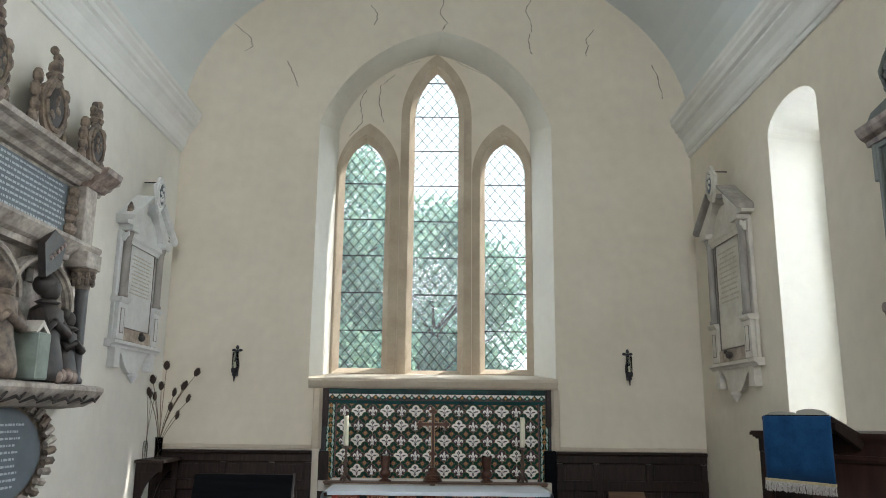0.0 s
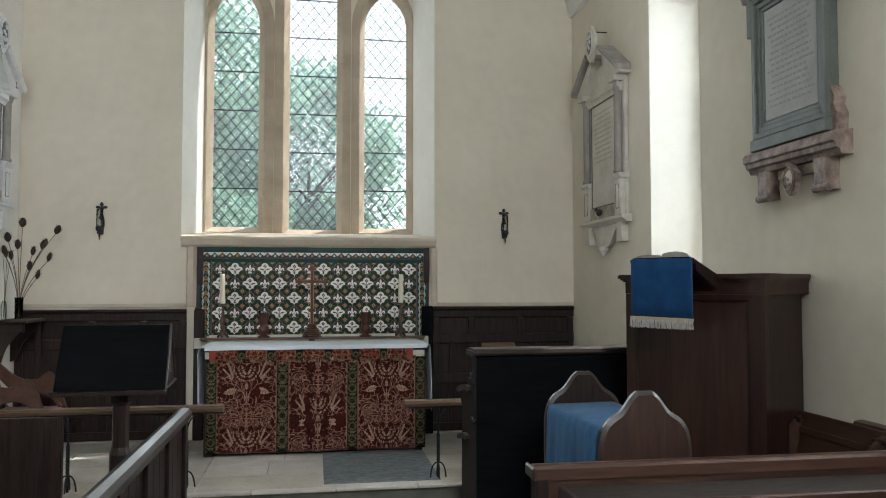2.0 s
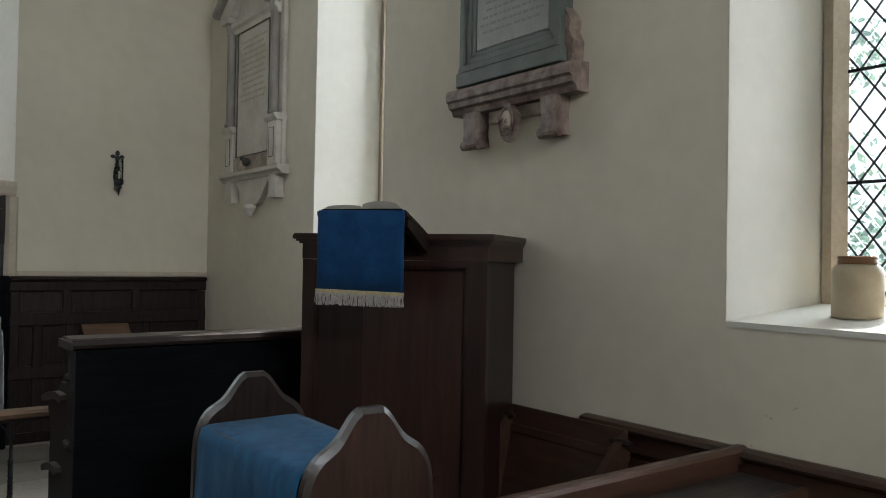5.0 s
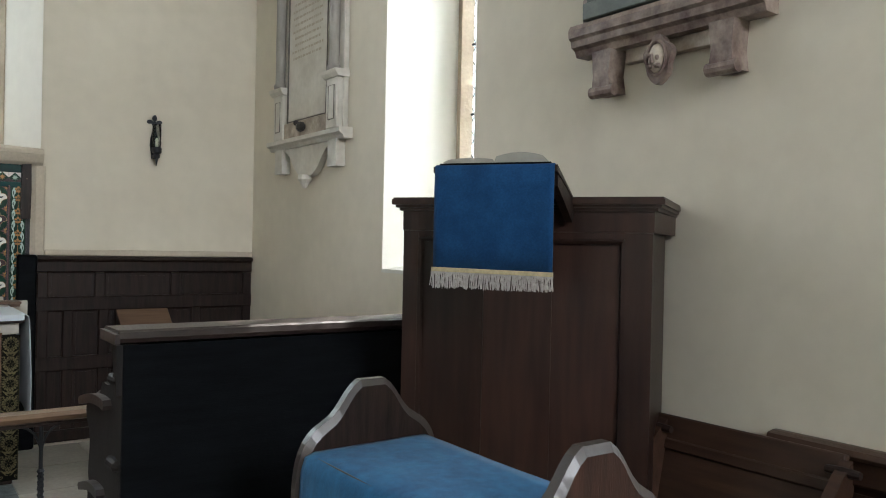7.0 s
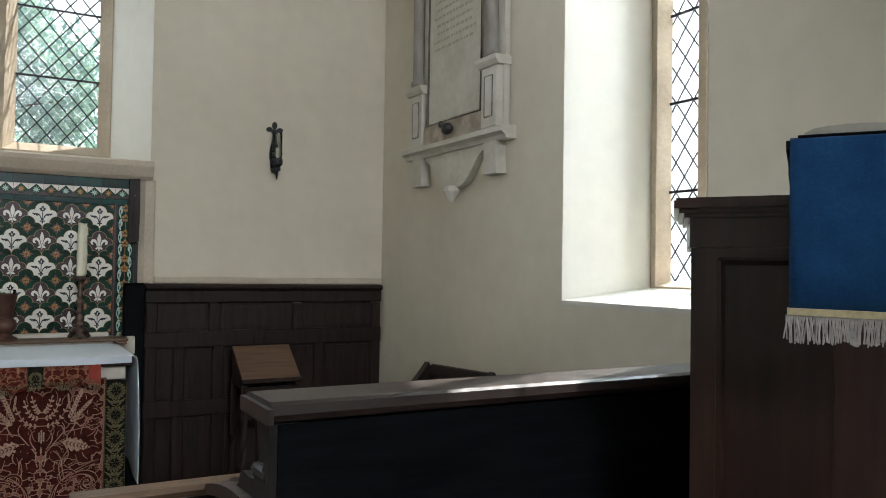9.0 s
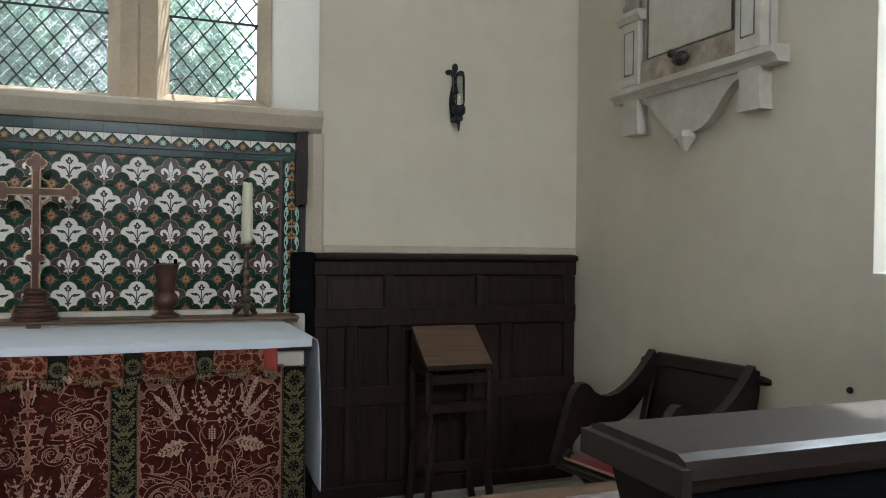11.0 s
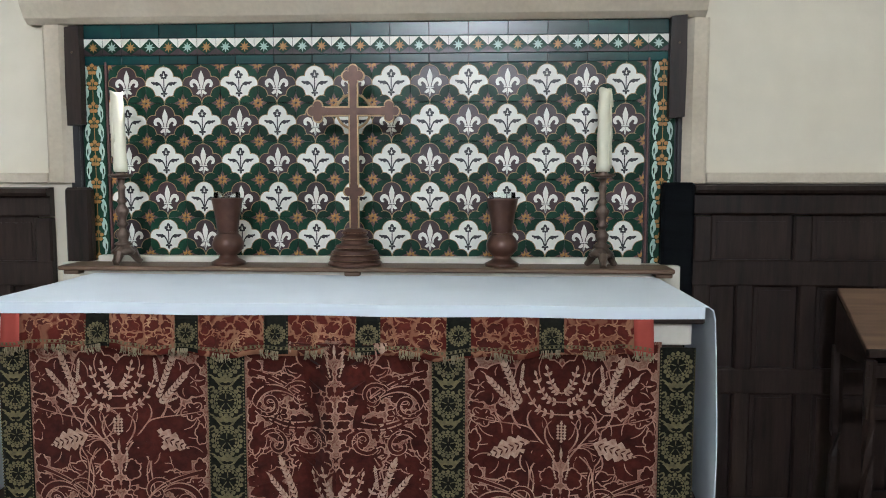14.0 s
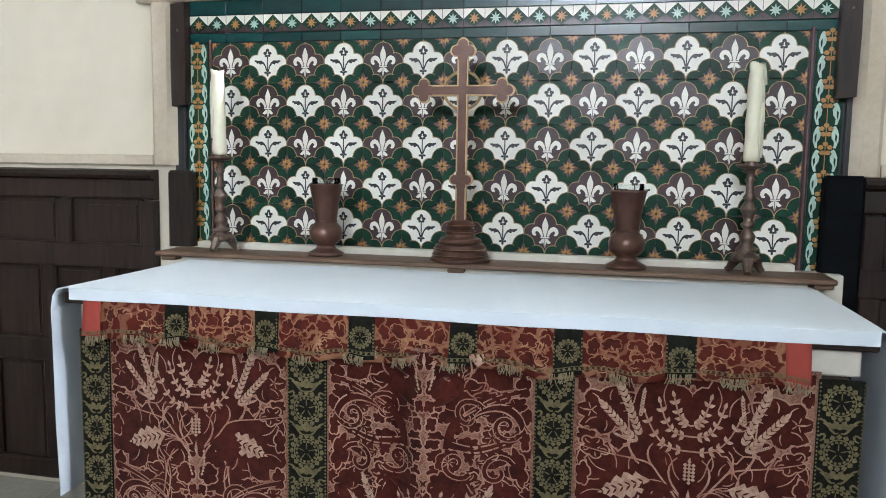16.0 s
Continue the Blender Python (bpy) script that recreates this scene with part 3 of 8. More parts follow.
def foil(k):
    """The interlocking foil: three round lobes above, its foot cut to a point by the lobes of the foils below."""
    lobes = ((0, 0.027, 0.0378), (0.0452, 0.0, 0.0275), (-0.0452, 0.0, 0.0275), (0, -0.012, 0.046))
    h = TP / 2
    cuts = ((h, -h + 0.027, 0.0378), (-h, -h + 0.027, 0.0378), (h - 0.0452, -h, 0.0275), (-h + 0.0452, -h, 0.0275))
    grow = 0.058 * (k - 1)
    pts = []
    for i in range(72):
        a = 2 * math.pi * i / 72
        c, sn = math.cos(a), math.sin(a)
        reach = 0.0
        for j in range(1, 90):
            u, v = 0.001 * j * c, 0.001 * j * sn
            if any(math.hypot(u - x, v - z) < r - grow for x, z, r in cuts):
                break
            if any(math.hypot(u - x, v - z) < r + grow for x, z, r in lobes) or (v < -0.03 and abs(u) < 0.03):
                reach = 0.001 * j
        reach = min(reach, 0.0795 / max(0.2, abs(sn)) if sn < 0 else reach)
        pts.append((reach * c, reach * sn))
    return pts


def star(cx, cz, r0, r1, n, turn=0.0):
    return [(cx + (r0 if i % 2 else r1) * math.cos(turn + math.pi * i / n), cz + (r0 if i % 2 else r1) * math.sin(turn + math.pi * i / n)) for i in range(2 * n)]




def lily_tile(white):
    bm = bmesh.new()
    e = TP / 2 - 0.0007
    box(bm, -e, e, 0.0, 0.008, -e, e, 0.0012)
    c = TP / 2
    # the stars where four tiles meet, and the pale rims of the green foils
    for sx, sz in ((1, 1), (-1, 1), (1, -1), (-1, -1)):
        for x, z, r, a0, a1 in ((sx * c, sz * c + 0.027, 0.0378, 20, 160), (sx * c + 0.0452, sz * c, 0.0275, -60, 120), (sx * c - 0.0452, sz * c, 0.0275, 60, 240)):
            ring = [(x + q * math.cos(radians(a0 + (a1 - a0) * i / 12)), z + q * math.sin(radians(a0 + (a1 - a0) * i / 12))) for q, order in ((r + 0.0009, range(13)), (r - 0.0009, range(12, -1, -1))) for i in order]
            ring = [(max(-c + 0.0006, min(c - 0.0006, u)), max(-c + 0.0006, min(c - 0.0006, v))) for u, v in ring]
            for i in range(12):
                quad = [ring[i], ring[i + 1], ring[24 - i], ring[25 - i]]
                if max(abs(quad[0][0] - quad[2][0]), abs(quad[0][1] - quad[2][1])) > 1e-4 and min(c - abs(u) for u, v in quad) > 0.0005 and min(c - abs(v) for u, v in quad) > 0.0005:
                    flat(bm, quad, 0.00035, 1)
    flat(bm, foil(1.03), 0.0005, 1)
    flat(bm, foil(0.985), 0.0008, 2 if white else 3)
    lift = 0.0012
    if white:  # a dark sprig
        flat(bm, [(-0.0020, -0.038), (0.0020, -0.038), (0.0020, 0.026), (-0.0020, 0.026)], lift, 4)
        for q in (blob(0, 0.040, 0.0072, 0.0105), blob(-0.0095, 0.033, 0.0068, 0.0058), blob(0.0095, 0.033, 0.0068, 0.0058), blob(-0.006, 0.024, 0.0052, 0.0048), blob(0.006, 0.024, 0.0052, 0.0048), blob(0, -0.0425, 0.0042, 0.0075), blob(-0.0075, -0.036, 0.0058, 0.0042), blob(0.0075, -0.036, 0.0058, 0.0042)):
            flat(bm, q, lift, 4)
            lift += 0.00001
        for e in (1, -1):
            flat(bm, [(e * u, v) for u, v in ((0.0005, -0.030), (0.006, -0.012), (0.014, 0.001), (0.024, 0.008), (0.036, 0.007), (0.050, 0.009), (0.050, 0.003), (0.044, 0.001), (0.041, -0.004), (0.033, -0.002), (0.029, -0.008), (0.022, -0.005), (0.018, -0.004), (0.011, -0.013), (0.004, -0.034))], lift, 4)
        flat(bm, blob(0, 0.033, 0.0019, 0.0072, 8), lift + 0.0003, 2)
    else:  # a white fleur-de-lis
        flat(bm, [(0, 0.052), (0.006, 0.038), (0.0105, 0.024), (0.0095, 0.010), (0.0045, -0.008), (0.0035, -0.016), (-0.0035, -0.016), (-0.0045, -0.008), (-0.0095, 0.010), (-0.0105, 0.024), (-0.006, 0.038)], lift, 2)
        for e in (1, -1):
            flat(bm, [(e * u, v) for u, v in ((0.006, -0.014), (0.010, 0.002), (0.017, 0.014), (0.027, 0.019), (0.037, 0.016), (0.044, 0.008), (0.0455, -0.002), (0.041, -0.011), (0.033, -0.013), (0.029, -0.009), (0.033, -0.005), (0.033, 0.001), (0.028, 0.004), (0.022, 0.000), (0.016, -0.008), (0.013, -0.016))], lift, 2)
            flat(bm, [(e * u, v) for u, v in ((0.001, -0.0215), (0.010, -0.024), (0.021, -0.036), (0.014, -0.040), (0.008, -0.038), (0.005, -0.034), (0.001, -0.054))], lift, 2)
        flat(bm, [(-0.015, -0.0205), (0.015, -0.0205), (0.015, -0.0165), (-0.015, -0.0165)], lift, 2)
    quarter = lambda pts: clip_poly(pts, [(-c + 0.0006, -c + 0.0006), (c - 0.0006, -c + 0.0006), (c - 0.0006, c - 0.0006), (-c + 0.0006, c - 0.0006)])
    for sx, sz in ((1, 1), (-1, 1), (1, -1), (-1, -1)):
        for k in range(4):  # four broad rays, four short, and a flower of petals
            a0 = math.pi / 2 * k
            ray = lambda r0, w, a: [(sx * c, sz * c), (sx * c + 0.5 * r0 * math.cos(a) + w * math.sin(a), sz * c + 0.5 * r0 * math.sin(a) - w * math.cos(a)), (sx * c + r0 * math.cos(a), sz * c + r0 * math.sin(a)), (sx * c + 0.5 * r0 * math.cos(a) - w * math.sin(a), sz * c + 0.5 * r0 * math.sin(a) + w * math.cos(a))]
            for r0, w, a, up, m in ((0.037, 0.0085, a0, 0.0009, 6), (0.028, 0.005, a0 + math.pi / 4, 0.00088, 6), (0.0215, 0.0054, a0 + 0.2, 0.0011, 5), (0.0215, 0.0054, a0 + 0.2 + math.pi / 4, 0.00108, 5)):
                q = quarter(ray(r0, w, a))
                if len(q) > 2 and area2(q) > 1e-6:
                    flat(bm, q, up + 0.00001 * k, m)
        q = quarter(blob(sx * c, sz * c, 0.0045, 0.0045, 8))
        if len(q) > 2:
            flat(bm, q, 0.0013, 3)
    me = bpy.data.meshes.new("tile")
    bmesh.ops.recalc_face_normals(bm, faces=bm.faces)
    bm.to_mesh(me)
    bm.free()
    for m in TILE_MATS:
        me.materials.append(m)
    return me


reredos = thing("reredos", "reredos of green, maroon and white encaustic lily tiles", "reredos")
FX0, FZ1 = -0.975, 1.748
part("bed", boxbm(-1.14, 1.2, -0.006, -0.001, 0.90, 1.915), T_INK, reredos)
LILY = [lily_tile(False), lily_tile(True)]
for r in range(6):
    for c in range(14):
        z = FZ1 - (r + 0.5) * TP
        if z < 0.95:
            continue
        ob = new("tile", LILY[(r + c) % 2])
        ob.parent = reredos
        ob.location = (FX0 + (c + 0.5) * TP, -0.0145, z)


def plain_tile(w, h, m):
    return part("tile", boxbm(-w / 2 + 0.0008, w / 2 - 0.0008, 0, 0.008, -h / 2 + 0.0008, h / 2 - 0.0008, 0.0012), m, reredos)


BANDX0, BANDP = -1.066, 0.1472
for z, h in ((1.874, 0.054), (1.7655, 0.034)):
    first = plain_tile(BANDP, h, T_TEAL)
    first.location = (BANDX0 + BANDP / 2, -0.0145, z)
    for k in range(1, 15):
        ob = new("tile", first.data)
        ob.parent, ob.location = reredos, (BANDX0 + BANDP * (k + 0.5), -0.0145, z)
bm = bmesh.new()
box(bm, -0.0729, 0.0729, 0, 0.008, -0.0315, 0.0315, 0.001)
for k in (-1, 1):
    cx = k * 0.0368
    for e in (1, -1):
        flat(bm, [(cx, 0.0305), (cx + e * 0.036, 0.0305), (cx + e * 0.036, -0.004)], 0.0004, 2)
        flat(bm, [(cx, -0.0305), (cx + e * 0.036, -0.0305), (cx + e * 0.036, -0.006)], 0.0004, 3)
    flat(bm, star(cx, -0.002, 0.0085, 0.0205, 8), 0.0006, 5 if k < 0 else 7)
star_tile = part("tile", bm, TILE_MATS, reredos)
star_tile.location = (BANDX0 + BANDP / 2, -0.0145, 1.815)
for k in range(1, 15):
    ob = new("tile", star_tile.data)
    ob.parent, ob.location = reredos, (BANDX0 + BANDP * (k + 0.5), -0.0145, 1.815)
bm = bmesh.new()
box(bm, -0.044, 0.044, 0, 0.008, -0.073, 0.073, 0.001)
for k, z in ((1, 0.036), (-1, 0.036), (1, -0.037), (-1, -0.037)):
    x = k * 0.024
    flat(bm, [(x - k * 0.008, z + 0.030), (x + k * 0.002, z + 0.035), (x + k * 0.008, z + 0.026), (x + k * 0.013, z + 0.010), (x + k * 0.013, z - 0.012), (x + k * 0.006, z - 0.034), (x - k * 0.001, z - 0.034), (x + k * 0.001, z - 0.016), (x - k * 0.007, z - 0.004), (x - k * 0.009, z + 0.012), (x - k * 0.004, z + 0.022)], 0.0005, 7)
    flat(bm, [(x + k * 0.003, z + 0.012), (x + k * 0.009, z + 0.004), (x + k * 0.007, z - 0.020), (x + k * 0.003, z - 0.006)], 0.0008, 0)
for z in (0.0, 0.072):
    z2 = z - 0.0 if z == 0 else 0.058
    for a in range(5):
        flat(bm, blob(0.014 * math.cos(radians(72 * a + 90)), z2 + 0.015 * math.sin(radians(72 * a + 90)), 0.0085, 0.0075, 8), 0.0006 + 0.0001 * a, 5)
flat(bm, [(-0.0012, -0.073), (0.0012, -0.073), (0.0012, 0.073), (-0.0012, 0.073)], 0.0004, 5)
bird_tile = part("tile", bm, TILE_MATS, reredos)
bird_tile.location = (-1.037, -0.0145, FZ1 - 0.0735)
for x in (-1.037, 1.127):
    for r in range(6):
        if (x, r) == (-1.037, 0):
            continue
        ob = new("tile", bird_tile.data)
        ob.parent, ob.location = reredos, (x, -0.0145, FZ1 - (r + 0.5) * TP)
for x in (-0.984, 1.072, 1.183, -1.092):
    part("bead", boxbm(x - 0.004, x + 0.004, -0.018, -0.006, 0.92, 1.76, 0.002), T_RUST if abs(x) < 1.08 else T_INK, reredos, "brown glazed bead")
for x, z0, z1 in ((-1.09, 1.517, 1.89), (1.170, 1.535, 1.905)):
    bm = bmesh.new()
    prism(bm, [(-0.030, z0), (0.026, z0 + 0.006), (0.029, z0 + 0.2), (0.026, z1), (-0.028, z1 - 0.005), (-0.032, z0 + 0.15)], lambda u, v, d: (x + u, d, v), -0.058, -0.02)
    part("curtain_batten", bm, OAK, reredos, "dark wooden batten")
    part("screw", lathe(bmesh.new(), [(0.004, 0), (0.004, 0.004), (0.002, 0.005)], m=pose(x, -0.058, z1 - 0.1, 90)), RAILWOOD, reredos)
for x0, x1, s in ((-1.225, -1.128, 1), (1.20, 1.288, -1)):
    bm = bmesh.new()
    inner, outer_x = (x1, x0) if s > 0 else (x0, x1)
    prism(bm, [(outer_x, -0.002), (outer_x, -0.018), (outer_x + s * 0.012, -0.028), (inner - s * 0.03, -0.028), (inner, -0.006), (inner, -0.002)], lambda u, v, d: (u, v, d), 1.30, 1.90)
    tagged(part("jamb_stone", bm, STONE_PALE), "pale worn stone jamb beside the tiled reredos", "trim", kind="structure")
for x0, x1 in ((-2.785, -1.228), (1.291, 2.765)):
    tagged(part("trim", boxbm(x0, x1, -0.02, -0.001, 1.298, 1.338, 0.004), STONE_PALE), "thin cream moulding along the top of the panelling", "trim", kind="structure")

# ---- oak panelling ----


def panelling(name, label, cols, z0, rails, wall_fn, depth, m_rail, m_panel, kind="structure", upper=None):
    """Framed panelling: cols are the stiles' places, rails the heights between which panels lie."""
    t = thing(name, label, "panelling", kind=kind)
    u0, u1 = cols[0] - 0.035, cols[-1] + 0.035
    for k, z in enumerate(rails):
        bm = bmesh.new()
        hh = 0.05 if 0 < k < len(rails) - 1 else 0.04
        prism(bm, [(0, z - hh), (0.028, z - hh), (0.034, z - hh + 0.008), (0.034, z + hh - 0.008), (0.028, z + hh), (0, z + hh)], lambda w, v, d: wall_fn(d, v, w), u0, u1)
        part("rail", bm, m_rail, t)
    for k in range(len(rails) - 1):
        za, zb = rails[k], rails[k + 1]
        sub = upper if upper and k == len(rails) - 2 else cols
        for j, c in enumerate(sub):
            bm = bmesh.new()
            ww = 0.035
            prism(bm, [(c - ww, 0), (c - ww, 0.024), (c - ww + 0.008, 0.031), (c + ww - 0.008, 0.031), (c + ww, 0.024), (c + ww, 0)], lambda u, w, d: wall_fn(u, d, w), za + 0.045, zb - 0.045)
            part("stile", bm, m_rail, t)
        for a, b in zip(sub, sub[1:]):
            bm = bmesh.new()
            prism(bm, [(a + 0.03, za + 0.035), (b - 0.03, za + 0.035), (b - 0.03, zb - 0.035), (a + 0.03, zb - 0.035)], lambda u, v, w: wall_fn(u, v, w), 0.002, 0.010)
            inset = [(a + 0.055, za + 0.065), (b - 0.055, za + 0.065), (b - 0.055, zb - 0.065), (a + 0.055, zb - 0.065)]
            if b - a > 0.2:
                prism(bm, inset, lambda u, v, w: wall_fn(u, v, w), 0.010, 0.014)
            part("panel", bm, m_panel, t)
    bm = bmesh.new()
    zt = rails[-1] + 0.04
    prism(bm, [(0, zt), (0.05, zt), (0.058, zt + 0.012), (0.05, zt + 0.028), (0.02, zt + 0.034), (0, zt + 0.034)], lambda w, v, d: wall_fn(d, v, w), u0, u1)
    part("capping", bm, m_rail, t)
    return t


EASTW = lambda u, v, w: (u, -0.004 - w, v)
SOUTHW = lambda u, v, w: (XS - 0.003 - w, u, v)
panelling("wainscot", "dark oak panelling on the east wall", [1.28, 1.44, 1.67, 1.95, 2.32, 2.72], 0, [0.06, 0.555, 0.965, 1.222], EASTW, 0.03, OAK, OAK, upper=[1.28, 1.645, 2.17, 2.72])
panelling("wainscot", "dark oak panelling on the east wall", [-2.75, -2.3, -1.98, -1.70, -1.42, -1.25], 0, [0.06, 0.555, 0.945, 1.208], EASTW, 0.03, OAK, OAK, upper=[-2.75, -2.1, -1.62, -1.25])
panelling("wainscot", "dark oak dado along the south wall", [-8.6, -7.9, -7.2, -6.5, -5.8, -5.1, -4.5], -0.17, [-0.1, 0.35, 0.77], SOUTHW, 0.03, OAK_Y, OAK_Y)
# dark posts that end the panelling beside the reredos, the right one nearly black
tagged(part("end_post", boxbm(1.12, 1.238, -0.075, -0.0225, 0.0, 1.302, 0.01), NEARBLACK), "near-black post ending the wall panelling", "post", kind="structure")
tagged(part("end_post", boxbm(-1.14, -1.04, -0.07, -0.0225, 0.0, 1.282, 0.01), OAK), "dark oak post ending the wall panelling", "post", kind="structure")

# ---- the altar ----


def damask(name, ground, line, scale, thick, warp):
    """Velvet with a pale arabesque: warped cell edges stand for the woven scrolls."""
    m = mat(name, ground, 0.9, bump=0.15, bump_scale=250, spec=0.05)
    n, l = m.node_tree.nodes, m.node_tree.links
    b = n["Principled BSDF"]
    co, no = n.new("ShaderNodeTexCoord"), n.new("ShaderNodeTexNoise")
    no.inputs["Scale"].default_value, no.inputs["Detail"].default_value = scale * 0.6, 3
    l.new(co.outputs["Object"], no.inputs["Vector"])
    mx = n.new("ShaderNodeVectorMath")
    mx.operation = "MULTIPLY_ADD"
    mx.inputs[1].default_value = (warp, 0, warp)
    l.new(no.outputs["Color"], mx.inputs[0])
    l.new(co.outputs["Object"], mx.inputs[2])
    fl = n.new("ShaderNodeVectorMath")
    fl.operation = "MULTIPLY"
    fl.inputs[1].default_value = (1, 0, 1)
    l.new(mx.outputs["Vector"], fl.inputs[0])
    v = n.new("ShaderNodeTexVoronoi")
    v.feature = "DISTANCE_TO_EDGE"
    v.inputs["Scale"].default_value = scale
    l.new(fl.outputs["Vector"], v.inputs["Vector"])
    r = n.new("ShaderNodeMapRange")
    r.inputs["From Min"].default_value, r.inputs["From Max"].default_value = thick * 0.5, thick
    r.inputs["To Min"].default_value, r.inputs["To Max"].default_value = 1, 0
    l.new(v.outputs["Distance"], r.inputs["Value"])
    patch, pr, pm = n.new("ShaderNodeTexNoise"), n.new("ShaderNodeMapRange"), n.new("ShaderNodeMath")
    patch.inputs["Scale"].default_value = 7
    l.new(co.outputs["Object"], patch.inputs["Vector"])
    pr.inputs["From Min"].default_value, pr.inputs["From Max"].default_value = 0.42, 0.58
    pr.inputs["To Min"].default_value = 0.5
    l.new(patch.outputs["Fac"], pr.inputs["Value"])
    pm.operation = "MULTIPLY"
    l.new(r.outputs["Result"], pm.inputs[0])
    l.new(pr.outputs["Result"], pm.inputs[1])
    worn, x1, x2 = n.new("ShaderNodeTexNoise"), n.new("ShaderNodeMix"), n.new("ShaderNodeMix")
    worn.inputs["Scale"].default_value, worn.inputs["Detail"].default_value = 14, 5
    l.new(co.outputs["Object"], worn.inputs["Vector"])
    x1.data_type = x2.data_type = "RGBA"
    x1.inputs["A"].default_value, x1.inputs["B"].default_value = (*ground, 1), (*(c * 0.45 for c in ground), 1)
    l.new(worn.outputs["Fac"], x1.inputs["Factor"])
    l.new(pm.outputs["Value"], x2.inputs["Factor"])
    l.new(x1.outputs["Result"], x2.inputs["A"])
    x2.inputs["B"].default_value = (*line, 1)
    l.new(x2.outputs["Result"], b.inputs["Base Color"])
    return m


VELVET = damask("buff_crimson_damask", (0.31, 0.18, 0.13), (0.12, 0.035, 0.025), 70, 0.10, 0.06)
VELVET_WORN = damask("worn_crimson_damask", (0.105, 0.019, 0.014), (0.23, 0.11, 0.065), 21, 0.11, 0.10)
THREAD = mat("pink_buff_thread", (0.40, 0.245, 0.185), 0.8, vary=0.5, scale=30, vary_to=(0.20, 0.09, 0.065), bump=0.2, bump_scale=300, spec=0.1)
WHEAT = mat("straw_thread", (0.43, 0.30, 0.23), 0.8, vary=0.4, scale=60, vary_to=(0.25, 0.14, 0.10), bump=0.3, bump_scale=300, spec=0.1)
DARKRED = mat("deep_crimson_velvet", (0.080, 0.0155, 0.011), 0.9, vary=0.6, scale=16, vary_to=(0.030, 0.007, 0.0055), fine=0.35, fine_scale=60, sheen=0.08, spec=0.05)
ORPHREY = mat("black_green_braid", (0.005, 0.005, 0.0042), 0.85, vary=0.5, scale=60, vary_to=(0.012, 0.0115, 0.008), bump=0.2, bump_scale=300, spec=0.1)
GOLD = mat("dull_gold_braid", (0.15, 0.125, 0.06), 0.6, vary=0.6, scale=70, vary_to=(0.065, 0.055, 0.028), bump=0.2, bump_scale=300, spec=0.2)
CORAL = mat("coral_lining", (0.29, 0.055, 0.042), 0.85, vary=0.15, scale=20, spec=0.1)
FRINGE = mat("straw_fringe", (0.24, 0.205, 0.125), 0.9, vary=0.5, scale=90, vary_to=(0.13, 0.09, 0.055))

altar = thing("altar", "altar table under white linen and crimson frontal", "altar", (0.0, 0.0, 0.0))
part("tabletop", boxbm(-0.958, 1.066, -0.868, -0.1, 0.925, 0.955, 0.005), OAK, altar)
part("upper_rail", boxbm(-0.93, 1.04, -0.835, -0.12, 0.86, 0.925, 0.004), MARBLE, altar, "white-painted rail")
for x in (-0.90, 0.975):
    for y in (-0.82, -0.2):
        part("leg", boxbm(x - 0.03, x + 0.045, y - 0.02, y + 0.05, 0.002, 0.86, 0.006), OAK, altar)
part("back_panel", boxbm(-0.92, 1.02, -0.16, -0.14, 0.02, 0.9), OAK, altar)
part("side_panel", boxbm(1.015, 1.03, -0.8, -0.16, 0.02, 0.86), NEARBLACK, altar)
part("side_panel", boxbm(-0.93, -0.915, -0.8, -0.16, 0.02, 0.86), NEARBLACK, altar)

# linen: a sheet over the top that drops at both ends
linen = thing("altar_cloth", "white linen cloth over the altar, hanging at the ends", "altar cloth")
bm = bmesh.new()
prof = [(-0.962, 0.385), (-0.970, 0.6), (-0.979, 0.82), (-0.982, 0.91), (-0.975, 0.948), (-0.962, 0.966), (-0.945, 0.9705)] + [(-0.925 + 1.985 * i / 24, 0.9715) for i in range(25)] + [(1.070, 0.971), (1.081, 0.963), (1.086, 0.94), (1.090, 0.8), (1.095, 0.6), (1.100, 0.36)]
ys = [-0.884 + 0.734 * k / 12 for k in range(13)]
grid = []
for i, (x, z) in enumerate(prof):
    row = []
    for k, y in enumerate(ys):
        drop = max(0, 0.93 - z)
        fold = 0.014 * drop * math.sin(9 * y + i) + (0.01 * drop if x > 0 else -0.01 * drop)
        row.append(bm.verts.new((x + fold, y + 0.012 * drop * math.sin(7 * z), z + 0.0015 * math.sin(11 * x + 5 * y) + (0.10 * drop * (y + 0.884) if drop else 0))))
    grid.append(row)
for a, b in zip(grid, grid[1:]):
    for k in range(len(ys) - 1):
        bm.faces.new((a[k], a[k + 1], b[k + 1], b[k]))
edge = [r[0] for r in grid]
hem = [bm.verts.new(v.co + Vector((0, 0.001, -0.030 if -0.95 < v.co.x < 1.06 else 0.0))) for v in edge]
for i in range(7, len(edge) - 7):
    bm.faces.new((edge[i], edge[i + 1], hem[i + 1], hem[i]))
bmesh.ops.remove_doubles(bm, verts=bm.verts, dist=0.0001)
sheet = part("cloth", bm, LINEN, linen, smooth=False)
so = sheet.modifiers.new("thick", "SOLIDIFY")
so.thickness, so.offset = 0.003, 1

# frontal: three damask panels between four braids
FRONT = thing("altar_frontal", "crimson damask frontal with black and gold braids", "frontal")


def fold(x):
    """How far the hanging sways towards the aisle."""
    g = math.exp(-((x - 0.06) / 0.17) ** 2)
    return -0.868 - 0.008 * math.sin(17 * x) - 0.030 * g * (0.5 + 0.5 * math.cos(44 * (x - 0.06)))


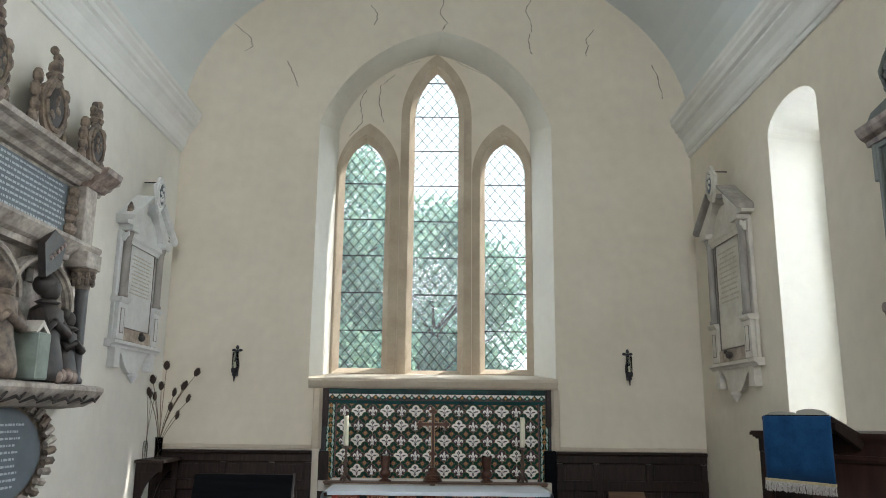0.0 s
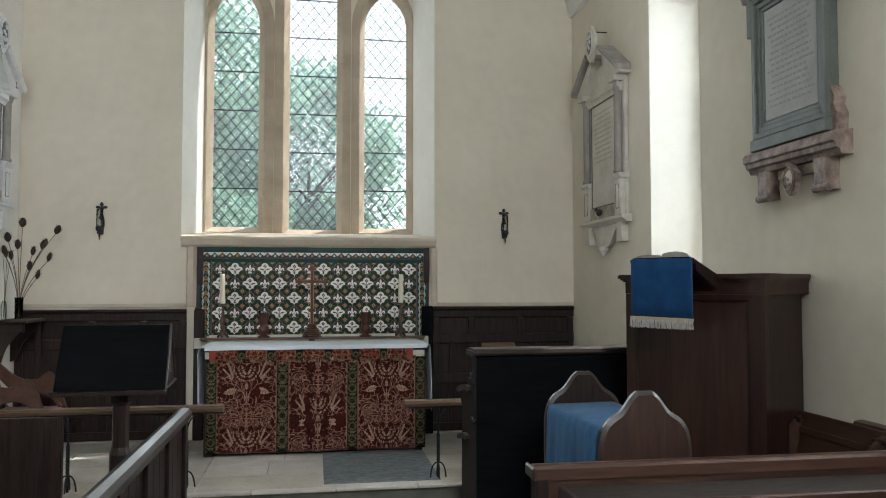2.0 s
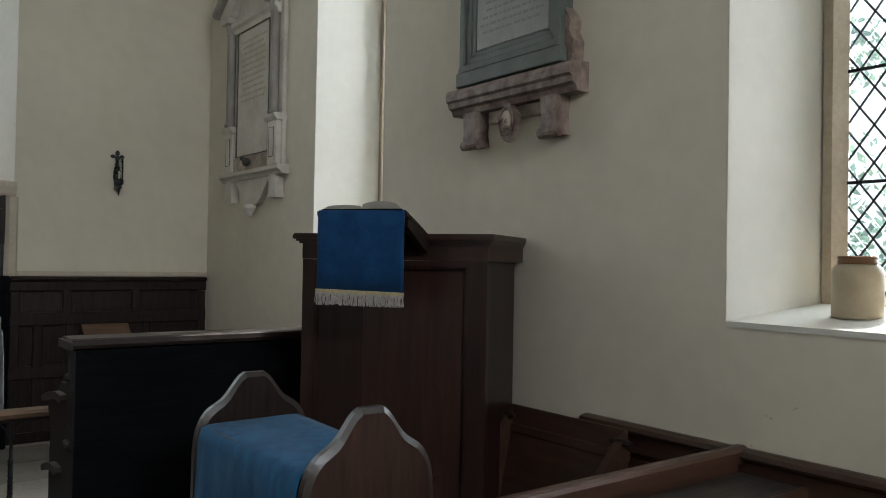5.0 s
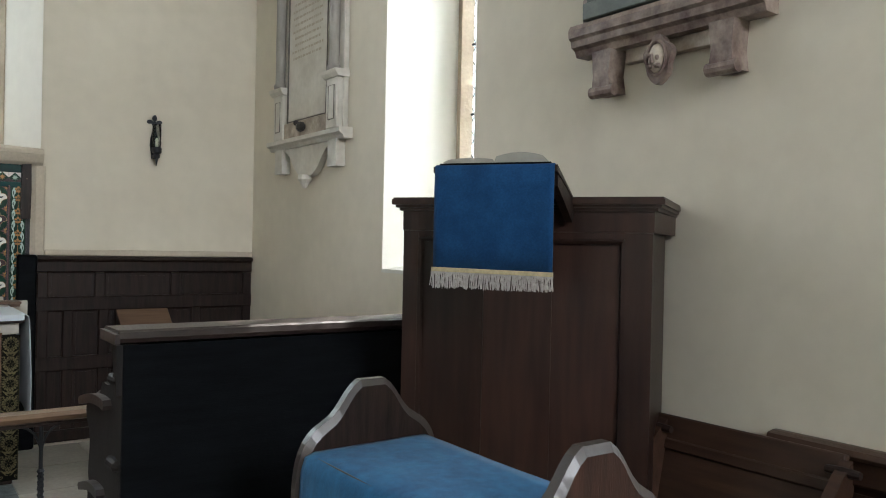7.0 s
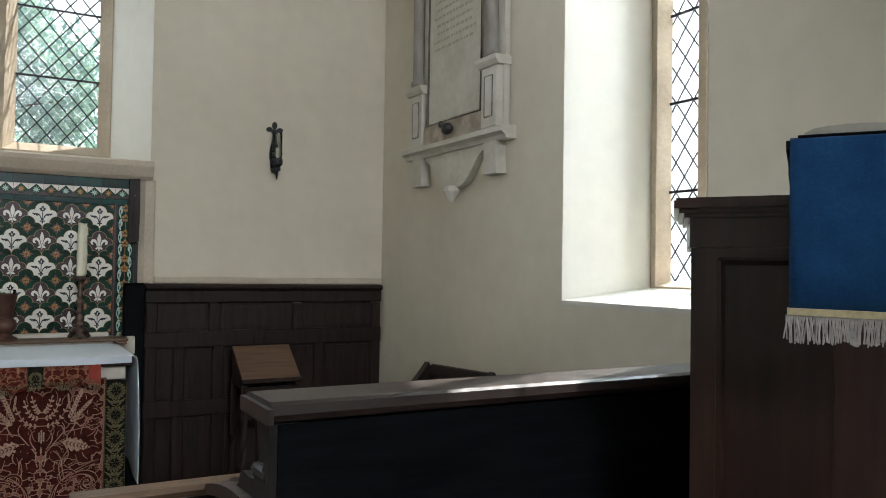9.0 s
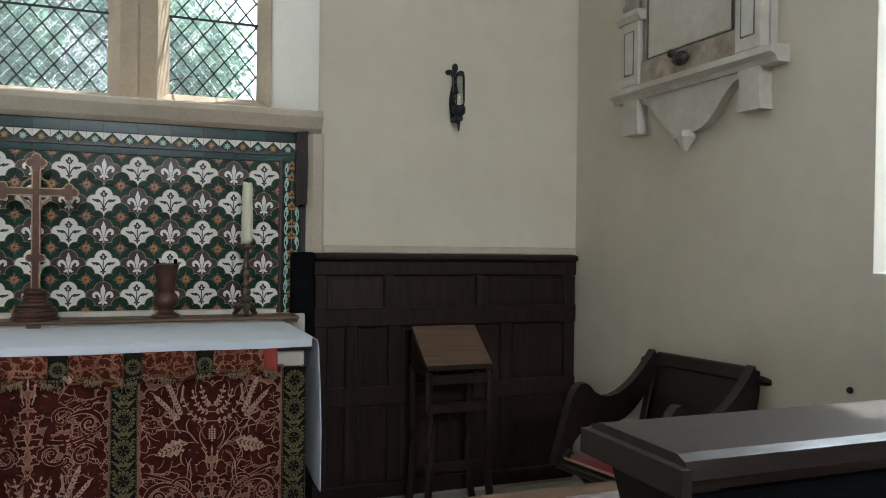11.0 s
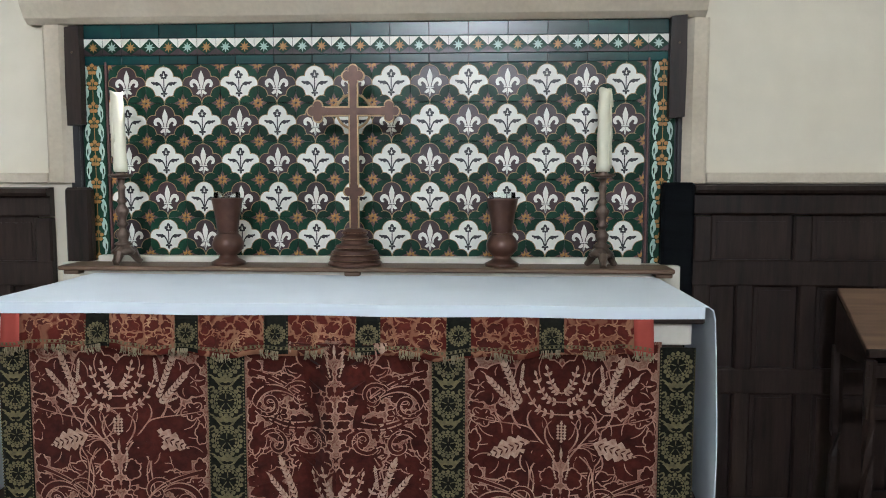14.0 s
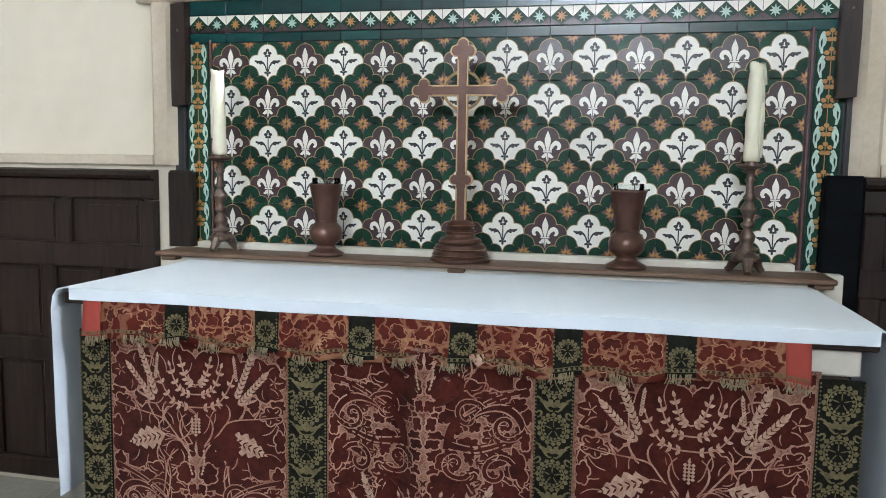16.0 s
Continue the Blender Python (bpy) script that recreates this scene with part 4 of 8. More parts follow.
def sway(x):
    """How far the valance's lower edge stands off."""
    return 0.014 + 0.008 * math.sin(23 * x) + 0.006 * math.sin(57 * x + 1) + 0.003 * math.sin(118 * x)


def hang(name, x0, x1, z0, z1, m, lift=0.0, parent=FRONT, nx=24, nz=6, low=None):
    bm = bmesh.new()
    rows = []
    for i in range(nx + 1):
        x = x0 + (x1 - x0) * i / nx
        zl = low(x) if low else z0
        col = []
        for k in range(nz + 1):
            z = z1 + (zl - z1) * k / nz
            y = fold(x) - lift if parent is FRONT else -0.876 - lift - (k / nz) ** 0.8 * sway(x)
            col.append(bm.verts.new((x, y, z)))
        rows.append(col)
    for a, b in zip(rows, rows[1:]):
        for k in range(nz):
            bm.faces.new((a[k], a[k + 1], b[k + 1], b[k]))
    ob = part(name, bm, m, parent, smooth=True)
    s = ob.modifiers.new("thick", "SOLIDIFY")
    s.thickness = 0.003
    return ob


def ribbon(bm, pts, w, put, mi=0, taper=True):
    """A line of stitching along 2D points, swelling in the middle."""
    n = len(pts)
    side = []
    for i, p in enumerate(pts):
        a, b = pts[max(i - 1, 0)], pts[min(i + 1, n - 1)]
        d = math.hypot(b[0] - a[0], b[1] - a[1]) or 1
        nx, nz = -(b[1] - a[1]) / d, (b[0] - a[0]) / d
        ww = w * (0.35 + 0.65 * math.sin(math.pi * (0.15 + 0.8 * i / (n - 1)))) if taper else w
        side.append((bm.verts.new(put(p[0] + nx * ww, p[1] + nz * ww)), bm.verts.new(put(p[0] - nx * ww, p[1] - nz * ww))))
    for a, b in zip(side, side[1:]):
        bm.faces.new((a[0], a[1], b[1], b[0])).material_index = mi


def leaf(bm, p, a, ln, wd, put, mi, lobes=0, outline=None):
    """A leaf shape from its base p along the angle a."""
    pts, n = [], 14
    for i in range(n + 1):
        t = i / n
        w = wd * math.sin(math.pi * t ** 0.8) * (1 + (0.28 * math.cos(lobes * math.pi * t * 2) if lobes else 0))
        pts.append((t * ln, w))
    ring = pts + [(u, -w) for u, w in reversed(pts[1:-1])]
    c, s = math.cos(a), math.sin(a)
    mid = [bm.verts.new(put(p[0] + u * c, p[1] + u * s)) for u, _ in pts]
    up = [bm.verts.new(put(p[0] + u * c - w * s, p[1] + u * s + w * c)) for u, w in pts]
    dn = [bm.verts.new(put(p[0] + u * c + w * s, p[1] + u * s - w * c)) for u, w in pts]
    if outline:
        side = [(p[0] + u * c - w * s, p[1] + u * s + w * c) for u, w in pts], [(p[0] + u * c + w * s, p[1] + u * s - w * c) for u, w in pts]
        for line in side:
            ribbon(bm, line, 0.0017, outline, 0)
        ribbon(bm, [(p[0] + u * c * 0.85, p[1] + u * s * 0.85) for u, _ in pts], 0.0018, outline, 0)
    for i in range(n):
        for e in (up, dn):
            if i == 0:
                bm.faces.new((mid[0], mid[1], e[1])).material_index = mi
            elif i == n - 1:
                bm.faces.new((mid[i], mid[i + 1], e[i])).material_index = mi
            else:
                bm.faces.new((mid[i], mid[i + 1], e[i + 1], e[i])).material_index = mi


def ear(bm, p, a, ln, put, mi):
    """An ear of wheat: paired grains along a stalk."""
    c, s = math.cos(a), math.sin(a)
    for i in range(9):
        t = i / 9 * ln
        for k in (0.5, -0.5):
            leaf(bm, (p[0] + t * c, p[1] + t * s), a + k, ln * 0.16, ln * 0.033, put, mi)
    leaf(bm, (p[0] + ln * 0.95 * c, p[1] + ln * 0.95 * s), a, ln * 0.22, ln * 0.05, put, mi)


def lobed(bm, c, rx, rz, turn, n, amp, put, over, w=0.0017, veins=True):
    """A dark velvet leaf with a lobed edge, outlined and veined in pale thread."""
    ring = []
    for i in range(n * 8):
        a = 2 * math.pi * i / (n * 8)
        r = 1 - 1.25 * amp * (1 - abs(math.sin(n * a / 2 + 0.4)) ** 0.55) * (0.75 + 0.25 * math.sin(3 * a + c[0] * 40)) + 0.05 * math.sin(2 * a + 60 * c[1])
        a += 0.10 * math.sin(n * a)
        x, z = rx * r * math.cos(a), rz * r * math.sin(a)
        ring.append((c[0] + x * math.cos(turn) - z * math.sin(turn), c[1] + x * math.sin(turn) + z * math.cos(turn)))
    hub = bm.verts.new(put(*c))
    vs = [bm.verts.new(put(*p)) for p in ring]
    for i in range(len(vs)):
        bm.faces.new((hub, vs[i], vs[(i + 1) % len(vs)])).material_index = 1
    ribbon(bm, ring + ring[:1], w, over, 0, False)
    if veins and rx > 0.03:
        for k in range(n):
            e = ring[(k * 8 + 2) % len(ring)]
            bend = 0.12 * (1 if k % 2 else -1)
            pts = []
            for i in range(6):
                t = 0.42 + 0.42 * i / 5
                side = bend * math.sin(math.pi * i / 5) * 0.5
                pts.append((c[0] + (e[0] - c[0]) * t - (e[1] - c[1]) * side, c[1] + (e[1] - c[1]) * t + (e[0] - c[0]) * side))
            ribbon(bm, pts, w * 0.8, over, 0)


def hook(bm, p, a, ln, bend, put, w=0.002):
    """A short curl of pale thread."""
    pts, h = [p], a
    for i in range(7):
        h = a + bend * (i / 6) ** 1.6
        pts.append((pts[-1][0] + ln / 7 * math.cos(h), pts[-1][1] + ln / 7 * math.sin(h)))
    ribbon(bm, pts, w, put, 0)


def sprig(bm, pts, put):
    """A thin branch set with paired buds."""
    ribbon(bm, pts, 0.0019, put, 0, False)
    for i in range(2, len(pts), 2):
        a = math.atan2(pts[i][1] - pts[i - 1][1], pts[i][0] - pts[i - 1][0])
        for e in (0.9, -0.9):
            leaf(bm, pts[i], a + e, 0.016, 0.0042, put, 2)
    a = math.atan2(pts[-1][1] - pts[-2][1], pts[-1][0] - pts[-2][0])
    leaf(bm, pts[-1], a, 0.018, 0.004, put, 2)


def damask_repeat(cx, drops, name):
    """One mirrored repeat of the pattern on a panel: dark leaves on a buff ground, wheat, sprigs and scrolls."""
    bm = bmesh.new()
    step = [0]

    tier = [0]

    def pair(s, zo):
        """Where the next leaf lies and its outline, just above all earlier leaves."""
        tier[0] += 1
        return layer(s, 0.0032 + 0.00005 * tier[0], zo), layer(s, 0.00323 + 0.00005 * tier[0], zo)

    def layer(s, base, zo):
        def put(u, v):
            step[0] += 1
            x = cx + s * max(0.0, min(0.256, u))
            return (x, fold(x) - base - 2e-9 * step[0], max(0.036, min(0.868, v + zo)))
        return put
    great = (((0.145, 0.575), 0.135, 0.105, 0.5, 11, 0.20), ((0.185, 0.755), 0.078, 0.062, -0.2, 8, 0.24), ((0.06, 0.715), 0.085, 0.13, 0.0, 9, 0.10), ((0.05, 0.59), 0.062, 0.09, 0.0, 9, 0.12), ((0.085, 0.475), 0.075, 0.04, 0.3, 8, 0.18), ((0.215, 0.665), 0.035, 0.028, 0.4, 5, 0.3), ((0.235, 0.50), 0.022, 0.03, 0, 5, 0.25), ((0.057, 0.303), 0.032, 0.034, 0, 8, 0.16), ((0.163, 0.318), 0.042, 0.027, 0.1, 7, 0.12), ((0.163, 0.372), 0.028, 0.024, 0, 6, 0.25), ((0.17, 0.425), 0.036, 0.022, -0.4, 6, 0.25), ((0.12, 0.40), 0.02, 0.018, 0, 5, 0.3), ((0.225, 0.30), 0.026, 0.05, 0.3, 6, 0.25), ((0.10, 0.25), 0.045, 0.035, 0.7, 7, 0.25), ((0.19, 0.235), 0.055, 0.03, -0.4, 8, 0.22), ((0.017, 0.40), 0.016, 0.02, 0, 4, 0.3), ((0.02, 0.35), 0.02, 0.016, 0, 4, 0.3), ((0.012, 0.445), 0.014, 0.02, 0, 4, 0.3), ((0.04, 0.24), 0.03, 0.045, 0.2, 7, 0.2), ((0.105, 0.355), 0.03, 0.02, 0.3, 6, 0.25), ((0.215, 0.45), 0.035, 0.022, 0.5, 6, 0.25), ((0.145, 0.47), 0.03, 0.02, 0.2, 6, 0.25), ((0.24, 0.37), 0.016, 0.03, 0, 5, 0.25), ((0.03, 0.49), 0.03, 0.03, 0, 6, 0.2), ((0.24, 0.60), 0.02, 0.03, 0, 5, 0.25))
    for zo in drops:
        for s in (1, -1):
            tier[0] = 0
            # small leaves that crowd the ground between the great ones
            rs = random.Random(17)
            for i in range(6):
                for j in range(15):
                    q = (0.022 + 0.044 * i + rs.uniform(-0.010, 0.010), 0.235 + 0.043 * j + 0.02 * (i % 2) + rs.uniform(-0.008, 0.008))
                    n, t0, k = rs.choice((5, 6, 7)), rs.uniform(0, 3.1), rs.uniform(0.85, 1.15)
                    if all(((q[0] - g[0][0]) / g[1]) ** 2 + ((q[1] - g[0][1]) / g[2]) ** 2 > 0.8 for g in great[:9]):
                        lobed(bm, q, 0.024 * k, 0.020 * k, t0, n, 0.34, *pair(s, zo), 0.0015, False)
            for c, rx, rz, turn, n, amp in great:
                lobed(bm, c, rx, rz, turn, n, amp * 1.15, *pair(s, zo), 0.0018)
            put, over, top = (layer(s, 0.0033 + 0.00005 * tier[0] + e, zo) for e in (0.0002, 0.0004, 0.0008))
            # broad stems that scroll outwards
            for st in (bez((0.052, 0.335), (0.058, 0.41), (0.10, 0.45), (0.235, 0.49), 14), bez((0.06, 0.345), (0.13, 0.33), (0.23, 0.36), (0.235, 0.40), 12), bez((0.235, 0.40), (0.22, 0.46), (0.13, 0.46), (0.11, 0.41), 12), bez((0.09, 0.42), (0.08, 0.47), (0.075, 0.5), (0.09, 0.53), 8)):
                ribbon(bm, st, 0.0125, put, 1)
                for e in (1, -1):
                    ribbon(bm, [(u + e * 0.006, v + e * 0.008) for u, v in st], 0.0020, over, 0)
            # pale stems of the great leaves
            for st, w in ((bez((0.003, 0.50), (0.02, 0.56), (0.055, 0.59), (0.075, 0.62), 8) + bez((0.075, 0.62), (0.09, 0.65), (0.15, 0.64), (0.255, 0.67), 10), 0.0028), (bez((0.004, 0.51), (0.03, 0.57), (0.05, 0.595), (0.085, 0.595), 10), 0.0032), (bez((0.02, 0.56), (0.04, 0.59), (0.085, 0.585), (0.085, 0.545), 10), 0.0022), (bez((0.02, 0.60), (0.045, 0.62), (0.03, 0.655), (0.055, 0.665), 8), 0.002)):
                ribbon(bm, st, w * 0.75, top, 0)
            # curling veins that spring from the great stems
            for p, a, ln, bend in (((0.02, 0.565), 0.9, 0.10, 1.5), ((0.075, 0.62), 0.9, 0.07, 1.4), ((0.12, 0.645), 0.9, 0.065, 1.3), ((0.165, 0.652), 0.9, 0.06, 1.1), ((0.09, 0.585), -0.9, 0.09, -1.5), ((0.05, 0.555), -0.7, 0.10, -1.6)):
                hook(bm, p, a, ln, bend, over, 0.0024)
            # paired scrolls and berries of the lower field
            for cu, cv, r, way in ((0.105, 0.425, 0.042, 1), (0.195, 0.40, 0.038, -1), (0.075, 0.30, 0.040, -1), (0.175, 0.285, 0.044, 1)):
                ribbon(bm, [(cu + r * (1 - 0.055 * i) * math.cos(way * (0.5 + 0.42 * i)), cv + r * (1 - 0.055 * i) * math.sin(way * (0.5 + 0.42 * i))) for i in range(16)], 0.0055, over, 1, False)
                for e in (0.0062, -0.0062):
                    ribbon(bm, [(cu + (r * (1 - 0.055 * i) + e) * math.cos(way * (0.5 + 0.42 * i)), cv + (r * (1 - 0.055 * i) + e) * math.sin(way * (0.5 + 0.42 * i))) for i in range(16)], 0.0013, top, 0, False)
            for a, p, ln in ((2.32, (-0.118, 0.684), 0.115), (1.95, (-0.112, 0.70), 0.125), (1.45, (-0.113, 0.745), 0.06), (2.75, (-0.125, 0.683), 0.045)):
                ear(bm, (-p[0], p[1]), math.pi - a, ln, top, 2)
            for p3 in ((0.0, 0.67, 0.07, 0.67, 0.102, 0.752), (0.0, 0.705, 0.05, 0.705, 0.069, 0.777), (0.0, 0.73, 0.025, 0.735, 0.039, 0.793)):
                sprig(bm, bez(p3[:2], (p3[2] * 0.6, p3[3]), p3[2:4], p3[4:], 11), top)
            leaf(bm, (0.085, 0.594), -0.3, 0.125, 0.028, top, 2, 5)
            vein = layer(s, 0.0046 + 0.00005 * tier[0], zo)
            for j in range(7):
                o = (0.10 + 0.015 * j, 0.589 - 0.0046 * j)
                for e in (0.45, -1.05):
                    leaf(bm, o, e, 0.017, 0.0022, vein, 1)
            for k in range(8):
                leaf(bm, (0.012 + 0.003 * k * (1 - k / 10), 0.485 + 0.009 * k), 1.3, 0.010, 0.003, top, 2)
            for q, n in (((0.057, 0.303), 8), ((0.163, 0.372), 6), ((0.225, 0.755), 5), ((0.13, 0.31), 5)):
                for j in range(n):
                    ribbon(bm, [(q[0] + 0.004 * math.cos(6.283 * j / n), q[1] + 0.004 * math.sin(6.283 * j / n)), (q[0] + 0.011 * math.cos(6.283 * j / n), q[1] + 0.011 * math.sin(6.283 * j / n)), (q[0] + 0.017 * math.cos(6.283 * j / n), q[1] + 0.017 * math.sin(6.283 * j / n))], 0.0014, top, 0)
            hook(bm, (0.163, 0.318), 0.0, 0.03, 3.0, top)
        both = lambda u, v: (cx + u, fold(cx + u) - 0.0098, max(0.036, min(0.868, v + zo)))
        for i in range(7):
            for u in (-0.009, 0, 0.009) if 0 < i < 6 else (0,):
                leaf(bm, (u, 0.592 + 0.0085 * i), math.pi / 2, 0.009, 0.0042, both, 2)
        leaf(bm, (0, 0.545), math.pi / 2, 0.035, 0.004, both, 2)
    return part(name, bm, [THREAD, DARKRED, WHEAT], FRONT, "crimson leaves, wheat ears and scrolls in pale thread")


def braid_motifs(name, x0, x1, z0, z1, parent, yfn, pitch=0.113):
    """Gold medallions and leaves worked on a braid."""
    bm = bmesh.new()
    cx, w = (x0 + x1) / 2, (x1 - x0) / 2
    put = lambda u, v: (cx + u, yfn(cx + u), v)
    z = z1 - pitch * 0.45
    while z > z0 + 0.02:
        for i in range(16):
            a = 2 * math.pi * i / 16
            leaf(bm, (w * 0.66 * math.cos(a), z + w * 0.66 * math.sin(a)), a, w * 0.24, w * 0.13, put, 0)
            leaf(bm, (w * 0.44 * math.cos(a + 0.2), z + w * 0.44 * math.sin(a + 0.2)), a + 0.2, w * 0.15, w * 0.075, put, 0)
        ring = [(w * 0.63 * math.cos(2 * math.pi * i / 20), z + w * 0.63 * math.sin(2 * math.pi * i / 20)) for i in range(21)]
        ribbon(bm, ring, 0.0016, put, 0, False)
        for i in range(5):
            a = 2 * math.pi * i / 5 + 0.3
            ribbon(bm, [(w * 0.12 * math.cos(a), z + w * 0.12 * math.sin(a)), (w * 0.3 * math.cos(a), z + w * 0.3 * math.sin(a)), (w * 0.46 * math.cos(a), z + w * 0.46 * math.sin(a))], 0.0014, put, 0)
        zz = z - pitch / 2
        if zz > z0 + 0.01:
            for s in (1, -1):
                leaf(bm, (0, zz - 0.004), math.pi / 2 - s * 0.55, 0.026, 0.007, put, 0, 3)
                leaf(bm, (0, zz), math.pi / 2 - s * 1.3, w * 0.8, 0.006, put, 0, 3)
                ribbon(bm, bez((s * w * 0.9, zz + 0.02), (s * w * 0.5, zz + 0.018), (s * w * 0.4, zz - 0.02), (s * w * 0.05, zz - 0.012), 6), 0.0030, put, 0)
                ribbon(bm, bez((s * w * 0.92, zz - 0.02), (s * w * 0.6, zz - 0.004), (s * w * 0.5, zz - 0.028), (s * w * 0.85, zz - 0.03), 6), 0.0028, put, 0)
        z -= pitch
    for s in (1, -1):
        for i in range(int((z1 - z0) / 0.009)):
            leaf(bm, (s * w * 0.95, z0 + 0.009 * i), math.pi / 2, 0.006, 0.0022, put, 0)
    return part(name, bm, GOLD, parent, "gold medallions on the braid")


BRAIDS = [(-0.908, -0.822), (-0.299, -0.195), (0.328, 0.42), (0.949, 1.044)]
PANELS = [(-0.822, -0.299), (-0.195, 0.328), (0.42, 0.949)]
for a, b in PANELS:
    hang("panel", a - 0.004, b + 0.004, 0.03, 0.875, VELVET, nx=40)
for a, b in BRAIDS:
    hang("braid", a, b, 0.03, 0.86, ORPHREY, 0.003, nx=8)
    braid_motifs("braid_pattern", a, b, 0.03, 0.86, FRONT, lambda x: fold(x) - 0.0068)
damask_repeat(-0.56, (0.0, -0.58), "embroidery")
damask_repeat(0.685, (0.0, -0.58), "embroidery")
damask_repeat(0.066, (-0.29, 0.29), "embroidery")

# superfrontal: the short valance above
valance = thing("altar_valance", "worn crimson valance with braid and straw fringe", "valance")
low = lambda x: 0.829 + 0.006 * math.sin(9 * x + 1) + 0.005 * math.sin(31 * x) + 0.012 * abs(x - 0.04)
hang("cloth", -0.83, 0.872, 0.8, 0.945, VELVET_WORN, 0.006, valance, nx=140, nz=8, low=low)
hang("lining", -0.884, -0.83, 0.8, 0.942, CORAL, 0.006, valance, nx=4, low=lambda x: 0.845)
hang("lining", 0.872, 0.925, 0.8, 0.95, CORAL, 0.006, valance, nx=4, low=lambda x: 0.845)
count = [0]
VALRED = mat("faded_crimson_velvet", (0.095, 0.017, 0.012), 0.9, vary=0.6, scale=20, vary_to=(0.04, 0.009, 0.007), sheen=0.1, spec=0.05)
BUFF = mat("buff_gold_thread", (0.34, 0.20, 0.115), 0.8, vary=0.7, scale=22, vary_to=(0.16, 0.05, 0.03), bump=0.2, bump_scale=300, spec=0.1)
for k, c in enumerate((-0.725, -0.478, -0.226, 0.028, 0.28, 0.53, 0.775)):
    bm = bmesh.new()
    for s in (1, -1):
        def put(u, v):
            count[0] += 1
            x, t = c + s * u, (0.945 - v) / 0.12
            return (x, -0.8835 - max(0.0, t) ** 0.8 * sway(x) - 2e-8 * count[0], v)
        rs = random.Random(5 + k)
        for q, rx, rz, n in (((0.045, 0.865), 0.034, 0.022, 7), ((0.03, 0.91), 0.026, 0.016, 6), ((0.07, 0.905), 0.016, 0.02, 5)):
            lobed(bm, q, rx, rz, rs.uniform(-0.6, 0.6), n, 0.25, put, put, 0.0014)
        for _ in range(15):
            hook(bm, (rs.uniform(0.006, 0.078), rs.uniform(0.855, 0.925)), rs.uniform(0, 6.28), rs.uniform(0.016, 0.036), rs.choice((-2.2, 1.6, 2.2)), put, rs.uniform(0.0014, 0.003))
    part("embroidery", bm, [BUFF, VALRED], valance, "worn buff scroll embroidery")
for c in (-0.604, -0.352, -0.100, 0.156, 0.403, 0.654):
    hang("braid", c - 0.033, c + 0.033, 0.8, 0.944, ORPHREY, 0.0085, valance, nx=6, low=lambda x: low(x) + 0.006)
    braid_motifs("braid_pattern", c - 0.033, c + 0.033, 0.848, 0.936, valance, lambda x: -0.8895 - 0.55 * sway(x), 0.10)
bm = bmesh.new()
rnd = random.Random(8)
put = lambda u, v: (u, -0.8855 - 0.92 * sway(u), v)
for s0 in (0.018, 0.026):
    ribbon(bm, [(-0.88 + 1.80 * i / 160, low(-0.88 + 1.80 * i / 160) + s0) for i in range(161)], 0.0006, put, 0, False)
for i in range(150):
    x = -0.88 + 1.80 * i / 150
    leaf(bm, (x, low(x) + 0.022), 0.0, 0.0075, 0.0036, put, 0)
part("edging", bm, GOLD, valance, "beaded gold edging")
for c in [-0.84, -0.72, -0.625, -0.5, -0.375, -0.25, -0.115, 0.01, 0.135, 0.27, 0.39, 0.52, 0.65, 0.77, 0.895]:
    bm = bmesh.new()
    for i in range(26):
        x = c + rnd.uniform(-0.028, 0.028)
        y = -0.886 - sway(x)
        tube(bm, [(x, y, low(x) + 0.014), (x + rnd.uniform(-0.003, 0.003), y - 0.003, low(x) + 0.004), (x + rnd.uniform(-0.006, 0.006), y - 0.001, low(x) - rnd.uniform(0.0, 0.012))], 0.0012, 4)
    part("fringe", bm, FRINGE, valance)

# shelf behind the altar
COPPER = mat("dark_coppery_wood", (0.11, 0.05, 0.034), 0.32, 0.35, vary=0.35, scale=16, vary_to=(0.06, 0.026, 0.018), coat=0.15)
BRASSEDGE = mat("worn_gilt_edge", (0.42, 0.28, 0.15), 0.4, 0.5, vary=0.3, scale=40)
BRONZE = mat("tarnished_bronze", (0.075, 0.052, 0.042), 0.32, 0.6, vary=0.5, scale=30, vary_to=(0.17, 0.12, 0.095))
WAX = mat("cream_wax", (0.74, 0.71, 0.56), 0.45, vary=0.08, scale=20)
gradine = thing("altar_shelf", "narrow brown wooden shelf at the back of the altar", "shelf")
part("board", boxbm(-1.056, 1.123, -0.285, -0.12, 0.989, 1.005, 0.004), TOPWOOD, gradine)
for x in (-1.015, 0.005, 1.09):
    part("block", boxbm(x - 0.028, x + 0.028, -0.27, -0.15, 0.9735, 0.989, 0.003), TOPWOOD, gradine)
part("backing", boxbm(-0.975, 1.05, -0.25, -0.22, 0.9735, 0.9885), MARBLE, gradine, "cream strip under the shelf")
for x0, x1 in ((-0.99, 1.04),):
    tagged(part("ledge_strip", boxbm(x0, x1, -0.118, -0.07, 1.0, 1.026, 0.003), MARBLE), "cream painted strip behind the altar ornaments", "trim", kind="structure")
tagged(part("ledge", boxbm(-1.13, 1.18, -0.119, -0.022, 0.90, 0.999, 0.003), MARBLE), "cream ledge below the tiled reredos", "ledge", kind="structure")


def quatre(r):
    """Four round lobes about a centre."""
    pts = []
    for k in range(4):
        a0 = math.pi / 2 * k
        for i in range(11):
            a = a0 + radians(-109 + 218 * i / 10)
            pts.append((r * (0.56 * math.cos(a0) + 0.44 * math.cos(a)), r * (0.56 * math.sin(a0) + 0.44 * math.sin(a))))
    return pts


